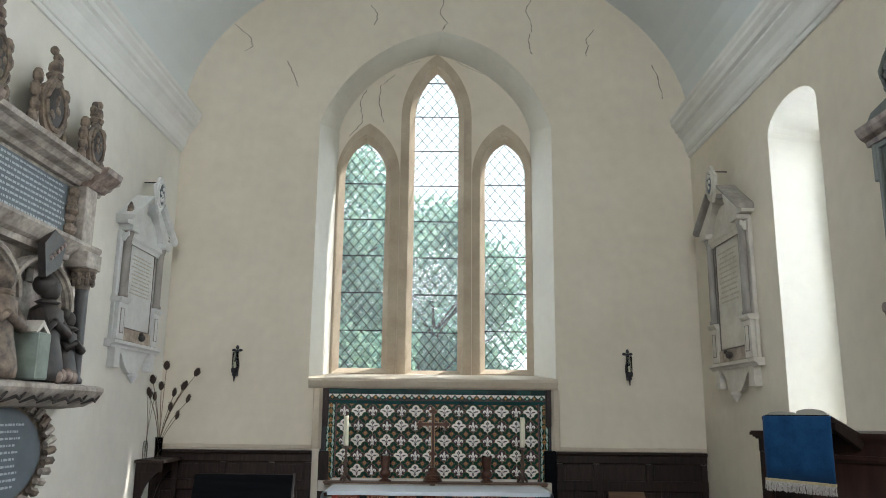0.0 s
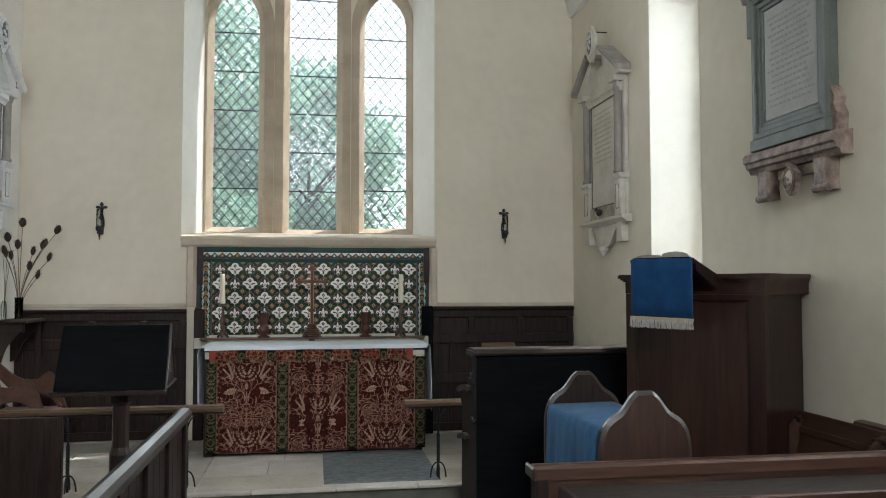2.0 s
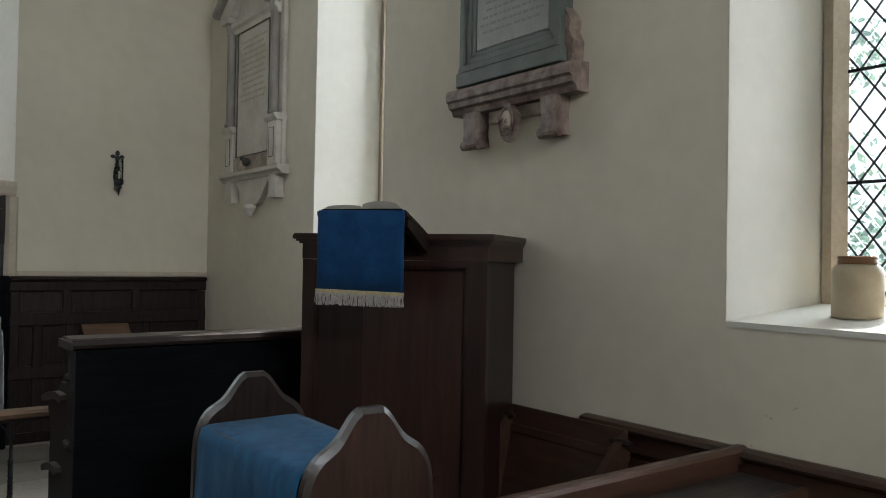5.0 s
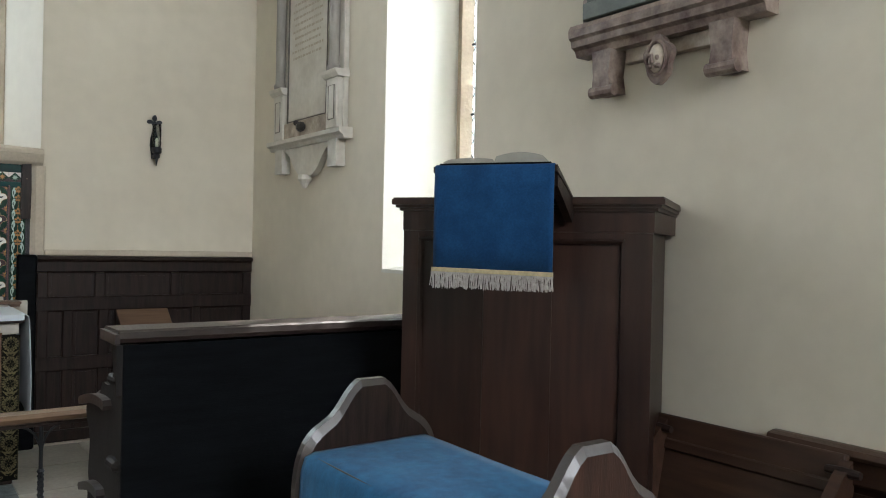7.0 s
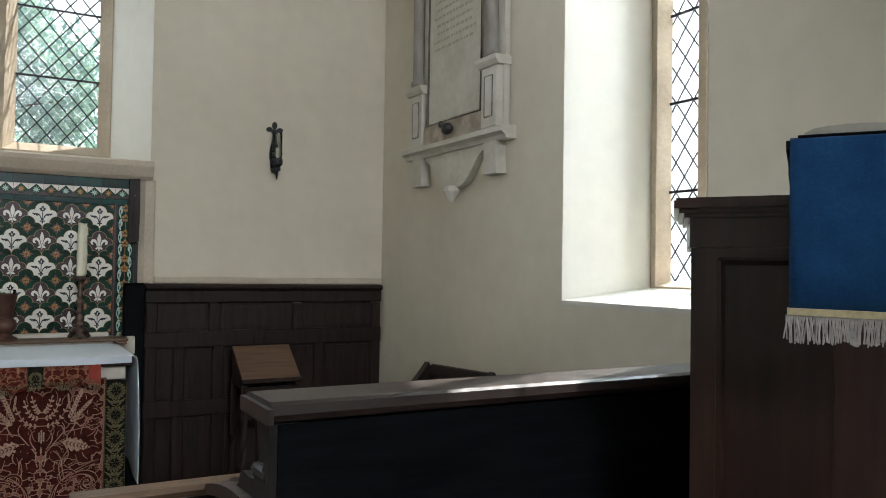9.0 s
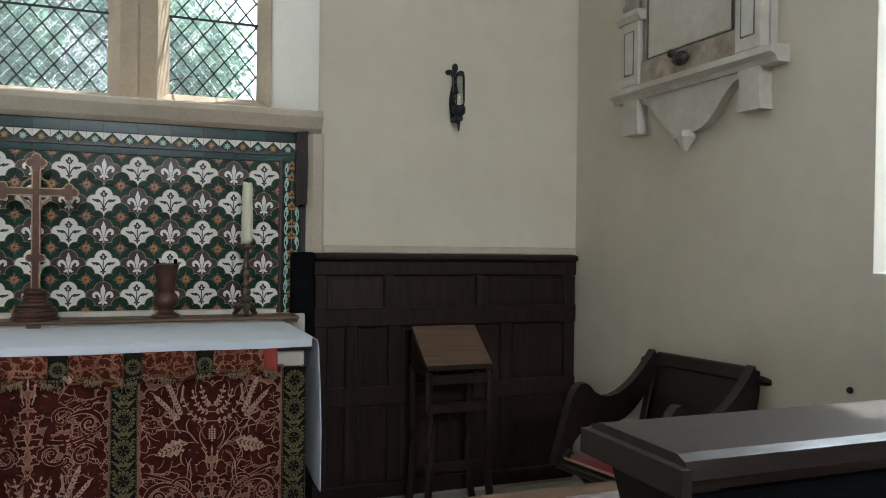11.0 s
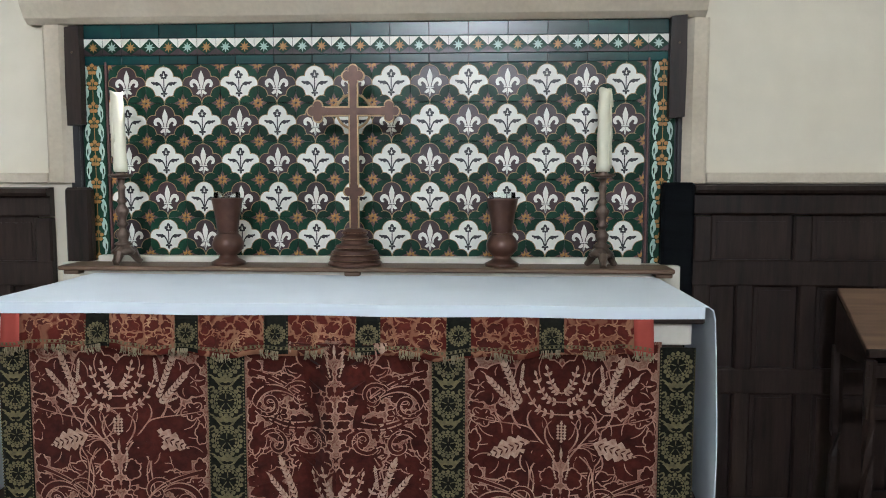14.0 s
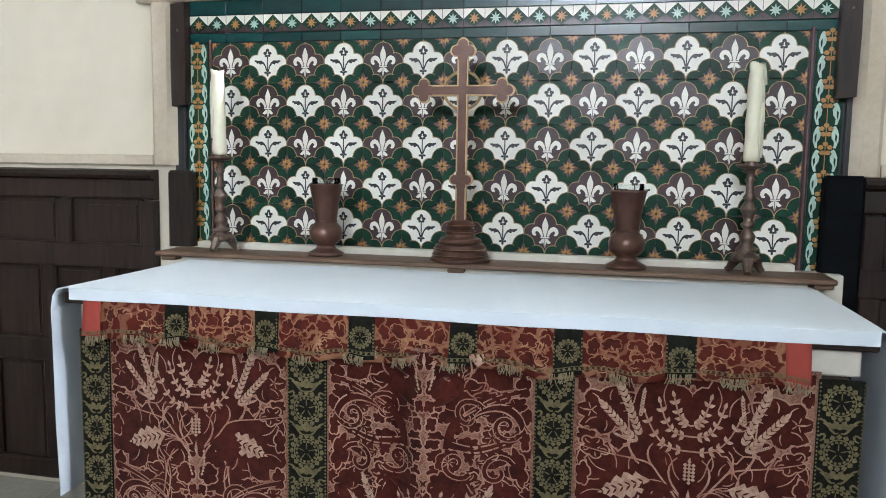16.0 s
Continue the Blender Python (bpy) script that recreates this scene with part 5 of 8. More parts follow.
cross = thing("altar_cross", "dark wooden altar cross edged with gilt on a turned base", "cross", (0.004, -0.2, 1.005))
bm = bmesh.new()
lathe(bm, [(0.092, 0), (0.098, 0.004), (0.098, 0.010), (0.088, 0.018), (0.092, 0.022), (0.086, 0.034), (0.082, 0.038), (0.085, 0.042), (0.080, 0.054), (0.066, 0.060), (0.070, 0.064), (0.066, 0.074), (0.050, 0.080), (0.046, 0.090), (0.050, 0.094), (0.050, 0.100), (0.040, 0.108), (0.046, 0.114), (0.046, 0.122), (0.034, 0.130), (0.026, 0.134)], seg=32)
part("base", bm, COPPER, cross, smooth=False)
for r, z in ((0.0925, 0.021), (0.0855, 0.041), (0.0705, 0.063), (0.0505, 0.096), (0.0465, 0.117)):
    bm = bmesh.new()
    lathe(bm, [(r - 0.003, z), (r + 0.001, z + 0.0015), (r - 0.003, z + 0.003)], seg=32)
    part("ring", bm, BRASSEDGE, cross)
for y0, y1, g, m, nm in ((-0.006, 0.006, 0.0, BRASSEDGE, "gilt_edge"), (-0.009, 0.004, 0.0055, COPPER, "shaft")):
    bm = bmesh.new()
    box(bm, -0.018 + g, 0.018 - g, y0, y1, 0.13, 0.66, 0.001)
    part(nm, bm, m, cross)
    part(nm if m is BRASSEDGE else "arm", boxbm(-0.12, 0.12, y0 * 0.98, y1 * 0.98, 0.530 + g, 0.566 - g, 0.001), m, cross)
    for cx, cz, r in ((0, 0.672, 0.042), (-0.127, 0.548, 0.041), (0.127, 0.548, 0.041), (0, 0.264, 0.040)):
        bm = bmesh.new()
        prism(bm, [(cx + u, cz + v) for u, v in quatre(r - g)], XZ, y0 * 1.03, y1 * 1.03)
        part("quatrefoil", bm, m, cross)
bm = bmesh.new()
tube(bm, [(0.060 * math.cos(2 * math.pi * i / 40), 0, 0.548 + 0.060 * math.sin(2 * math.pi * i / 40)) for i in range(41)], 0.005, 6)
part("halo", bm, BRASSEDGE, cross)


def candlestick(x, z, lean, label):
    t = thing("candlestick", label, "candlestick", (x, -0.2, z), group="altar candlesticks")
    bm = bmesh.new()
    for k in range(3):
        a = 2 * math.pi * k / 3 + 0.5
        c, s = math.cos(a), math.sin(a)
        tube(bm, [(0.012 * c, 0.012 * s, 0.052), (0.034 * c, 0.034 * s, 0.040), (0.048 * c, 0.048 * s, 0.014), (0.058 * c, 0.058 * s, 0.004)], [0.018, 0.018, 0.012, 0.011], 8)
        part("foot", bm, BRONZE, t)
        bm = bmesh.new()
    lathe(bm, [(1.3 * r, q) for r, q in [(0.03, 0.035), (0.034, 0.045), (0.024, 0.058), (0.018, 0.066), (0.024, 0.070), (0.024, 0.076), (0.012, 0.084), (0.017, 0.100), (0.019, 0.112), (0.011, 0.126), (0.009, 0.134), (0.016, 0.142), (0.016, 0.148), (0.010, 0.156), (0.012, 0.172), (0.018, 0.188), (0.019, 0.198), (0.011, 0.212), (0.009, 0.220), (0.015, 0.228), (0.009, 0.240), (0.009, 0.27), (0.013, 0.28), (0.008, 0.288), (0.010, 0.31)]], seg=18)
    part("stem", bm, BRONZE, t, smooth=True)
    part("drip_pan", lathe(bmesh.new(), [(0.010, 0.31), (0.036, 0.316), (0.044, 0.322), (0.044, 0.328), (0.018, 0.324), (0.016, 0.345), (0.018, 0.35)], seg=24), BRONZE, t)
    rnd = random.Random(int(x * 100))
    bm = bmesh.new()
    rings = []
    for i in range(16):
        zz = 0.335 + 0.285 * i / 15
        rr = 0.0235 + 0.0012 * math.sin(i * 1.3) - (0.0015 if i > 13 else 0)
        rings.append([bm.verts.new((lean * (zz - 0.335) + (rr + rnd.uniform(-0.0006, 0.0006)) * math.cos(a), (rr) * math.sin(a), zz + (0.006 * math.sin(a * 2) if i == 15 else 0))) for a in (2 * math.pi * k / 20 for k in range(20))])
    for a, b in zip(rings, rings[1:]):
        for k in range(20):
            bm.faces.new((a[k], a[(k + 1) % 20], b[(k + 1) % 20], b[k]))
    bm.faces.new(rings[-1])
    bm.faces.new(rings[0])
    part("candle", bm, WAX, t, "cream candle", smooth=True)
    bm = bmesh.new()
    for k in range(14):  # wax that ran down the side
        a, top = rnd.uniform(2.0, 4.4) if x < 0 else rnd.uniform(-1.2, 1.2), rnd.uniform(0.47, 0.62)
        ln = rnd.uniform(0.04, 0.16)
        tube(bm, [(lean * (top - 0.335) + 0.0225 * math.cos(a), 0.0225 * math.sin(a), top), (lean * (top - ln / 2 - 0.335) + 0.0245 * math.cos(a + 0.05), 0.0245 * math.sin(a + 0.05), top - ln / 2), (lean * (top - ln - 0.335) + 0.0255 * math.cos(a + 0.08), 0.0255 * math.sin(a + 0.08), top - ln)], [0.003, 0.0035, 0.0045], 6)
    tagged(part("wax_drip", bm, WAX, t, "runs of hardened wax", smooth=True), kind="stuff")
    return t


candlestick(-0.850, 1.005, -0.02, "tarnished bronze candlestick with a tall dripping candle")
candlestick(0.884, 1.005, 0.01, "tarnished bronze candlestick with a tall cream candle")


def goblet(x, label):
    t = thing("flower_vase", label, "vase", (x, -0.2, 1.005), group="turned vases on the altar")
    part("body", lathe(bmesh.new(), [(0.062, 0), (0.062, 0.010), (0.050, 0.016), (0.036, 0.024), (0.030, 0.034), (0.042, 0.044), (0.054, 0.058), (0.057, 0.078), (0.050, 0.098), (0.038, 0.112), (0.036, 0.118), (0.038, 0.126), (0.042, 0.160), (0.048, 0.200), (0.055, 0.234), (0.058, 0.240), (0.055, 0.242), (0.050, 0.236), (0.040, 0.16)], seg=28), COPPER, t, smooth=True)
    part("ring", lathe(bmesh.new(), [(0.0365, 0.113), (0.0395, 0.117), (0.0375, 0.121)], seg=28), COPPER, t)
    part("liner", lathe(bmesh.new(), [(0.040, 0.20), (0.047, 0.252), (0.0455, 0.262), (0.038, 0.205)], seg=24), CHIMNEY, t, "clear glass liner")
    return t


goblet(-0.46, "turned coppery vase with a glass liner on the altar")
goblet(0.532, "turned coppery vase with a glass liner on the altar")

# ---- communion rail ----


def rail_run(x0, x1, posts, label):
    t = thing("communion_rail", label, "communion rail")
    bm = bmesh.new()
    prism(bm, [(-1.935, 0.575), (-1.94, 0.595), (-1.925, 0.612), (-1.835, 0.612), (-1.82, 0.595), (-1.825, 0.575), (-1.85, 0.565), (-1.91, 0.565)], YZ, x0, x1)
    part("handrail", bm, RAILWOOD, t)
    part("lower_rail", boxbm(x0 + 0.03, x1, -1.90, -1.86, 0.545, 0.566, 0.004), OAK, t)
    for x in posts:
        bm = bmesh.new()
        y = -1.88
        tube(bm, [(x, y, 0.0), (x, y, 0.08), (x, y, 0.13)], [0.011, 0.011, 0.009], 8)
        for i in range(3):
            pts = [(x + 0.009 * math.cos(k * 0.9 + i * 2.1), y + 0.009 * math.sin(k * 0.9 + i * 2.1), 0.13 + k * 0.012) for k in range(17)]
            tube(bm, pts, 0.007, 6)
        tube(bm, [(x, y, 0.325), (x, y, 0.565)], 0.009, 8)
        lathe(bm, [(0.012, 0), (0.017, 0.01), (0.012, 0.02)], (x, y, 0.325), 10)
        part("standard", bm, IRON, t, "twisted iron standard")
        for sx, sy in ((1, 0), (-1, 0), (0, 1), (0, -1)):
            bm = bmesh.new()
            pts = bez((x, y, 0.12), (x + sx * 0.03, y + sy * 0.03, 0.13), (x + sx * 0.058, y + sy * 0.058, 0.09), (x + sx * 0.062, y + sy * 0.062, 0.004), 6)
            tube(bm, pts, 0.006, 6)
            part("foot", bm, IRON, t)
        for sx in (1, -1):
            bm = bmesh.new()
            tube(bm, bez((x, y, 0.42), (x + sx * 0.01, y, 0.50), (x + sx * 0.04, y, 0.54), (x + sx * 0.10, y, 0.552), 8), 0.006, 6)
            part("scroll_bracket", bm, IRON, t)
    return t


rail_run(XN, -0.645, [-0.91, -1.75, -2.6], "worn oak communion rail on twisted iron standards")
rail_run(0.735, XS, [1.005, 1.85, 2.6], "worn oak communion rail on twisted iron standards")

# ---- chairs in the sanctuary ----
CUSHION = mat("red_figured_cushion", (0.30, 0.025, 0.022), 0.85, vary=0.5, scale=26, vary_to=(0.16, 0.02, 0.025), bump=0.2, bump_scale=120, sheen=0.3, spec=0.15)
PIPING = mat("buff_piping", (0.50, 0.32, 0.22), 0.8)
CHAIRWOOD = mat("dark_chair_oak", (0.022, 0.013, 0.011), 0.34, vary=0.4, scale=6, vary_to=(0.011, 0.007, 0.006), stretch=(5, 1, 5), bump=0.08, fine=0.2)


def folding_chair(at, rz, m, label, cushion):
    """A folding armchair: swept arms from the back to the seat's front; it faces -x."""
    t = thing("armchair", label, "chair", at, rz)
    part("seat", boxbm(-0.30, 0.22, -0.27, 0.27, 0.41, 0.44, 0.006), m, t)
    bm = bmesh.new()
    tilt = pose(0.20, 0, 0.43, 0, 14)
    box(bm, -0.015, 0.015, -0.24, 0.24, 0.0, 0.06, 0.004, tilt)
    part("back_rail", bm, m, t)
    part("back_rail", boxbm(-0.02, 0.02, -0.26, 0.26, 0.385, 0.45, 0.008, tilt), m, t)
    part("back_panel", boxbm(-0.008, 0.008, -0.23, 0.23, 0.05, 0.40, 0.0, tilt), m, t)
    for y in (-0.265, 0.265):
        part("back_post", boxbm(-0.022, 0.022, y - 0.02, y + 0.02, -0.42, 0.44, 0.006, tilt), m, t)
        part("peg", lathe(bmesh.new(), [(0.016, -0.05), (0.02, 0), (0.016, 0.05)], seg=10, m=pose(0.3, y * 1.12, 0.82, 90)), m, t)
        up = bez((0.27, 0.88), (0.16, 0.75), (0.02, 0.64), (-0.10, 0.72), 10) + bez((-0.10, 0.72), (-0.16, 0.80), (-0.21, 0.76), (-0.24, 0.67), 6)[1:] + bez((-0.24, 0.67), (-0.27, 0.58), (-0.30, 0.50), (-0.32, 0.43), 6)[1:]
        dn = bez((-0.26, 0.43), (-0.20, 0.58), (-0.10, 0.60), (0.0, 0.57), 8) + bez((0.0, 0.57), (0.12, 0.57), (0.2, 0.66), (0.30, 0.80), 8)[1:]
        bm = bmesh.new()
        prism(bm, up + dn, XZ, y - 0.02, y + 0.02)
        part("arm", bm, m, t)
        part("leg", boxbm(-0.02, 0.02, y - 0.03, y + 0.005 if y > 0 else y + 0.03, -0.36, 0.36, 0.006, pose(-0.03, 0, 0.22, 0, 42)), m, t)
        part("leg", boxbm(-0.02, 0.02, y - 0.005 if y < 0 else y - 0.045, y + 0.04 if y < 0 else y - 0.008, -0.36, 0.36, 0.006, pose(-0.03, 0, 0.22, 0, -42)), m, t)
    if cushion:
        c = thing("cushion", "flat red figured cushion with buff piping on a chair", "cushion", at, rz)
        bm = bmesh.new()
        box(bm, -0.27, 0.17, -0.23, 0.23, 0.442, 0.472, 0.013, seg=2)
        part("pad", bm, CUSHION, c, smooth=True)
        bm = bmesh.new()
        tube(bm, [(-0.275, -0.235, 0.456), (0.172, -0.235, 0.456), (0.172, 0.235, 0.456), (-0.275, 0.235, 0.456), (-0.275, -0.235, 0.456)], 0.006, 6)
        part("piping", bm, PIPING, c)
    return t


folding_chair((2.42, -1.24, 0), 11, CHAIRWOOD, "dark oak folding armchair by the south wall", True)
folding_chair((-2.42, -0.98, 0), 180, mat("brown_chair_oak", (0.10, 0.045, 0.026), 0.4, vary=0.4, scale=6, vary_to=(0.05, 0.022, 0.014), stretch=(5, 1, 5)), "brown oak folding armchair by the north wall", True)

# sloping book stand against the panelling
t = thing("book_stand", "small oak stand with a sloping top beside the altar", "stand", (1.90, -0.25, 0))
bm = bmesh.new()
box(bm, -0.175, 0.175, -0.16, 0.13, -0.01, 0.01, 0.003, pose(0, 0, 0.845, 36))
part("top", bm, TOPWOOD, t)
part("lip", boxbm(-0.18, 0.18, -0.16, -0.135, 0.735, 0.76, 0.003), OAK, t)
for x in (-0.16, 0.16):
    bm = bmesh.new()
    prism(bm, [(-0.13, 0.70), (0.11, 0.70), (0.11, 0.90), (-0.13, 0.745)], YZ, x - 0.012, x + 0.012)
    part("cheek", bm, OAK, t)
    for y in (-0.13, 0.11):
        bm = bmesh.new()
        k = 1 if x > 0 else -1
        tube(bm, bez((x, y, 0.72), (x, y, 0.4), (x - 0.02 * k, y, 0.2), (x + 0.02 * k, y - (0.03 if y < 0 else 0.0), 0.0), 8), 0.02, 6)
        part("leg", bm, OAK, t)
for z in (0.69, 0.55, 0.26):
    part("crosspiece", boxbm(-0.175, 0.175, -0.145, -0.12, z - 0.025, z + 0.02, 0.003), OAK, t)

# ---- pews and stalls ----
GLOSSEDGE = mat("polished_worn_oak_edge", (0.034, 0.026, 0.023), 0.36, coat=0.10, vary=0.5, scale=12, vary_to=(0.03, 0.022, 0.02), bump=0.1, bump_scale=40)
ENDWOOD = mat("near_black_end_oak", (0.011, 0.010, 0.010), 0.6, spec=0.2, vary=0.5, scale=6, vary_to=(0.022, 0.018, 0.016), bump=0.12, bump_scale=40, stretch=(9, 9, 0.8))
DUSTWOOD = mat("dusty_dark_oak", (0.022, 0.014, 0.011), 0.5, vary=0.75, scale=7, vary_to=(0.075, 0.065, 0.058), stretch=(1.2, 6, 6), bump=0.15, bump_scale=45, fine=0.4, fine_scale=40)
CAPWOOD = mat("dark_polished_capping", (0.020, 0.013, 0.011), 0.42, vary=0.5, scale=5, vary_to=(0.034, 0.021, 0.017), stretch=(0.9, 9, 9), bump=0.1, bump_scale=45, fine=0.25, fine_scale=16, coat=0.04, spec=0.3)
FL = -0.16
pew = thing("pew", "oak pew with a back coloured shade-black, scrolled end and broad capping", "pew")
# The back's colour carries the shade of its unlit west side.
part("back", boxbm(1.043, 2.765, -3.191, -3.155, FL, 1.066), NEARBLACK, pew)
bm = bmesh.new()
prism(bm, [(-3.205, 1.076), (-3.209, 1.090), (-3.200, 1.110), (-3.185, 1.116), (-3.020, 1.116), (-2.998, 1.110), (-2.990, 1.08), (-3.000, 1.076), (-3.030, 1.068), (-3.18, 1.068)], YZ, 1.025, 2.765)
part("capping", bm, CAPWOOD, pew, "dark polished capping")
bm = bmesh.new()
prism(bm, [(-3.212, 1.07), (-3.212, 1.104), (-2.990, 1.104), (-2.990, 1.07)], YZ, 1.012, 1.026)
part("capping_end", bm, GLOSSEDGE, pew)
up = [(-3.185, FL), (-3.185, 1.068), (-3.020, 1.068)] + bez((-3.020, 1.068), (-3.060, 1.0), (-3.090, 0.95), (-3.020, 0.91), 8) + bez((-3.020, 0.91), (-2.960, 0.89), (-2.920, 0.93), (-2.895, 0.885), 5)[1:] + bez((-2.895, 0.885), (-2.880, 0.82), (-2.760, 0.86), (-2.675, 0.80), 8)[1:] + bez((-2.675, 0.80), (-2.640, 0.77), (-2.660, 0.72), (-2.710, 0.70), 6)[1:] + bez((-2.710, 0.70), (-2.760, 0.62), (-2.680, 0.56), (-2.720, 0.50), 6)[1:] + bez((-2.720, 0.50), (-2.680, 0.44), (-2.730, 0.40), (-2.700, 0.30), 6)[1:] + [(-2.700, FL)]
bm = bmesh.new()
prism(bm, up, YZ, 1.04, 1.09)
part("end_panel", bm, ENDWOOD, pew)
bm = bmesh.new()
edge = [(u, v) for u, v in up[3:-1]]
tube(bm, [(1.077, u + 0.004, v + 0.002) for u, v in edge], 0.014, 6)
part("scroll_moulding", bm, GLOSSEDGE, pew)
for v, r in ((0.945, 0.02), (0.66, 0.022)):
    bm = bmesh.new()
    tube(bm, [(1.044, -3.182, v), (1.036, -3.165, v), (1.034, -3.1, v), (1.04, -3.04, v)], [r * 0.5, r * 0.9, r, r * 0.5], 10)
    part("scroll", bm, ENDWOOD, pew, "turned scroll on the pew end")
for z0, z1, ya, yb in ((0.862, 0.812, -3.045, -2.66), (0.535, 0.49, -2.97, -2.68)):
    bm = bmesh.new()
    prism(bm, [(ya, z0 - 0.034), (ya - 0.012, z0 - 0.018), (ya, z0)] + bez((ya, z0), (ya + 0.12, z0 + 0.012), (yb - 0.1, z1 + 0.03), (yb, z1), 8)[1:] + [(yb + 0.016, z1 - 0.014), (yb, z1 - 0.030)] + bez((yb, z1 - 0.030), (yb - 0.1, z1 - 0.004), (ya + 0.12, z0 - 0.022), (ya, z0 - 0.034), 8)[1:-1], YZ, 1.012, 1.098)
    part("arm_cap", bm, GLOSSEDGE, pew, "polished scrolled arm")
bm = bmesh.new()
prism(bm, [(-3.19, 0.90), (-3.19, 1.066), (-3.165, 1.066), (-3.16, 0.98), (-3.135, 0.95), (-3.14, 0.90)], YZ, 1.022, 1.041)
part("end_bracket", bm, ENDWOOD, pew)
part("seat", boxbm(1.117, 2.765, -3.180, -2.720, 0.28, 0.31, 0.006), OAK_RED, pew)
part("plinth", boxbm(1.117, 2.765, -2.780, -2.760, FL, 0.28), OAK, pew)

front = thing("book_pew", "red-brown oak pew desk with a book ledge", "pew")
part("panel_board", boxbm(0.885, 2.765, -5.185, -5.15, FL, 0.80), OAK_RED, front)
bm = bmesh.new()
prism(bm, [(-5.205, 0.795), (-5.205, 0.836), (-5.198, 0.847), (-5.186, 0.852), (-5.160, 0.850), (-5.146, 0.840), (-5.145, 0.795)], YZ, 0.845, 2.765)
part("top_rail", bm, OAK_RED, front)
part("end_cap", boxbm(0.832, 0.848, -5.222, -5.113, 0.80, 0.846, 0.006), GLOSSEDGE, front)
part("end_post", boxbm(0.85, 0.90, -5.21, -5.125, FL, 0.80, 0.006), OAK, front)
part("book_ledge", boxbm(0.97, 2.765, -5.41, -5.186, 0.742, 0.764, 0.005), DUSTWOOD, front, "dusty book ledge")
part("ledge_edge", boxbm(0.955, 2.765, -5.432, -5.408, 0.726, 0.768, 0.006), OAK_RED, front)
part("ledge_end", boxbm(0.94, 0.972, -5.43, -5.19, 0.72, 0.770, 0.006), GLOSSEDGE, front)
for k in range(7):
    a = 0.93 + k * 0.262
    part("board", boxbm(a, a + 0.255, -5.398, -5.378, FL, 0.726, 0.003), OAK_RED, front)

desk = thing("prayer_desk", "oak prayer desk with shaped ends under a blue cloth", "prayer desk")


def shaped_end(y):
    half = [(0.205, FL), (0.205, 0.80)] + bez((0.205, 0.80), (0.205, 0.90), (0.19, 0.955), (0.13, 0.985), 8)[1:] + bez((0.13, 0.985), (0.085, 1.005), (0.075, 1.06), (0.035, 1.082), 6)[1:]
    pts = [(1.388 + u, v) for u, v in half] + [(1.388 - u, v) for u, v in reversed(half)]
    inner = [(1.388 + (u - 1.388) * 0.925, v if v < 0 else v - 0.016) for u, v in pts]
    wood = OAK if y > -4.5 else mat("brown_end_oak", (0.062, 0.030, 0.020), 0.4, vary=0.5, scale=5, vary_to=(0.028, 0.013, 0.009), stretch=(9, 9, 0.8), bump=0.1, fine=0.3, fine_scale=18)
    bm = bmesh.new()
    prism(bm, inner, XZ, y - 0.020, y + 0.020)
    part("end_panel", bm, wood, desk)
    bm = bmesh.new()
    loops = [[bm.verts.new(XZ(u, v, d)) for u, v in line] for line, d in ((inner, y - 0.0205), (pts, y - 0.011), (pts, y + 0.011), (inner, y + 0.0205))]
    for a, b in zip(loops, loops[1:]):
        for i in range(len(pts) - 1):
            bm.faces.new((a[i], a[i + 1], b[i + 1], b[i]))
    part("rim", bm, GLOSSEDGE, desk, "polished chamfered edge", smooth=False)


shaped_end(-4.2)
shaped_end(-4.95)
part("slope", boxbm(1.21, 1.54, -4.92, -4.23, 0.90, 0.92, 0.003, Matrix.Identity(4)), OAK, desk)
part("kneeler", boxbm(1.42, 1.56, -4.92, -4.23, 0.0, 0.04, 0.004), OAK, desk)
part("shelf", boxbm(1.3, 1.56, -4.92, -4.23, 0.55, 0.57, 0.003), OAK, desk)
cl = thing("desk_cloth", "faded blue cloth hanging over the prayer desk", "cloth")
bm = bmesh.new()
prof = [(1.545, 0.60), (1.55, 0.88), (1.54, 0.926), (1.50, 0.928), (1.40, 0.928), (1.30, 0.928), (1.225, 0.926), (1.20, 0.915), (1.19, 0.88), (1.186, 0.78), (1.18, 0.66), (1.172, 0.5), (1.168, 0.34)]
rows = []
for i, (x, z) in enumerate(prof):
    d = max(0, 0.9 - z)
    rows.append([bm.verts.new((x - 0.02 * d * math.sin(26 * y) - 0.012 * d * math.sin(61 * y), y, z + 0.002 * math.sin(9 * y + i))) for y in [-4.925 + 0.70 * k / 40 for k in range(41)]])
for a, b in zip(rows, rows[1:]):
    for k in range(40):
        bm.faces.new((a[k], a[k + 1], b[k + 1], b[k]))
ob = part("cloth", bm, BLUEPALE, cl, smooth=True)
so = ob.modifiers.new("thick", "SOLIDIFY")
so.thickness = 0.003

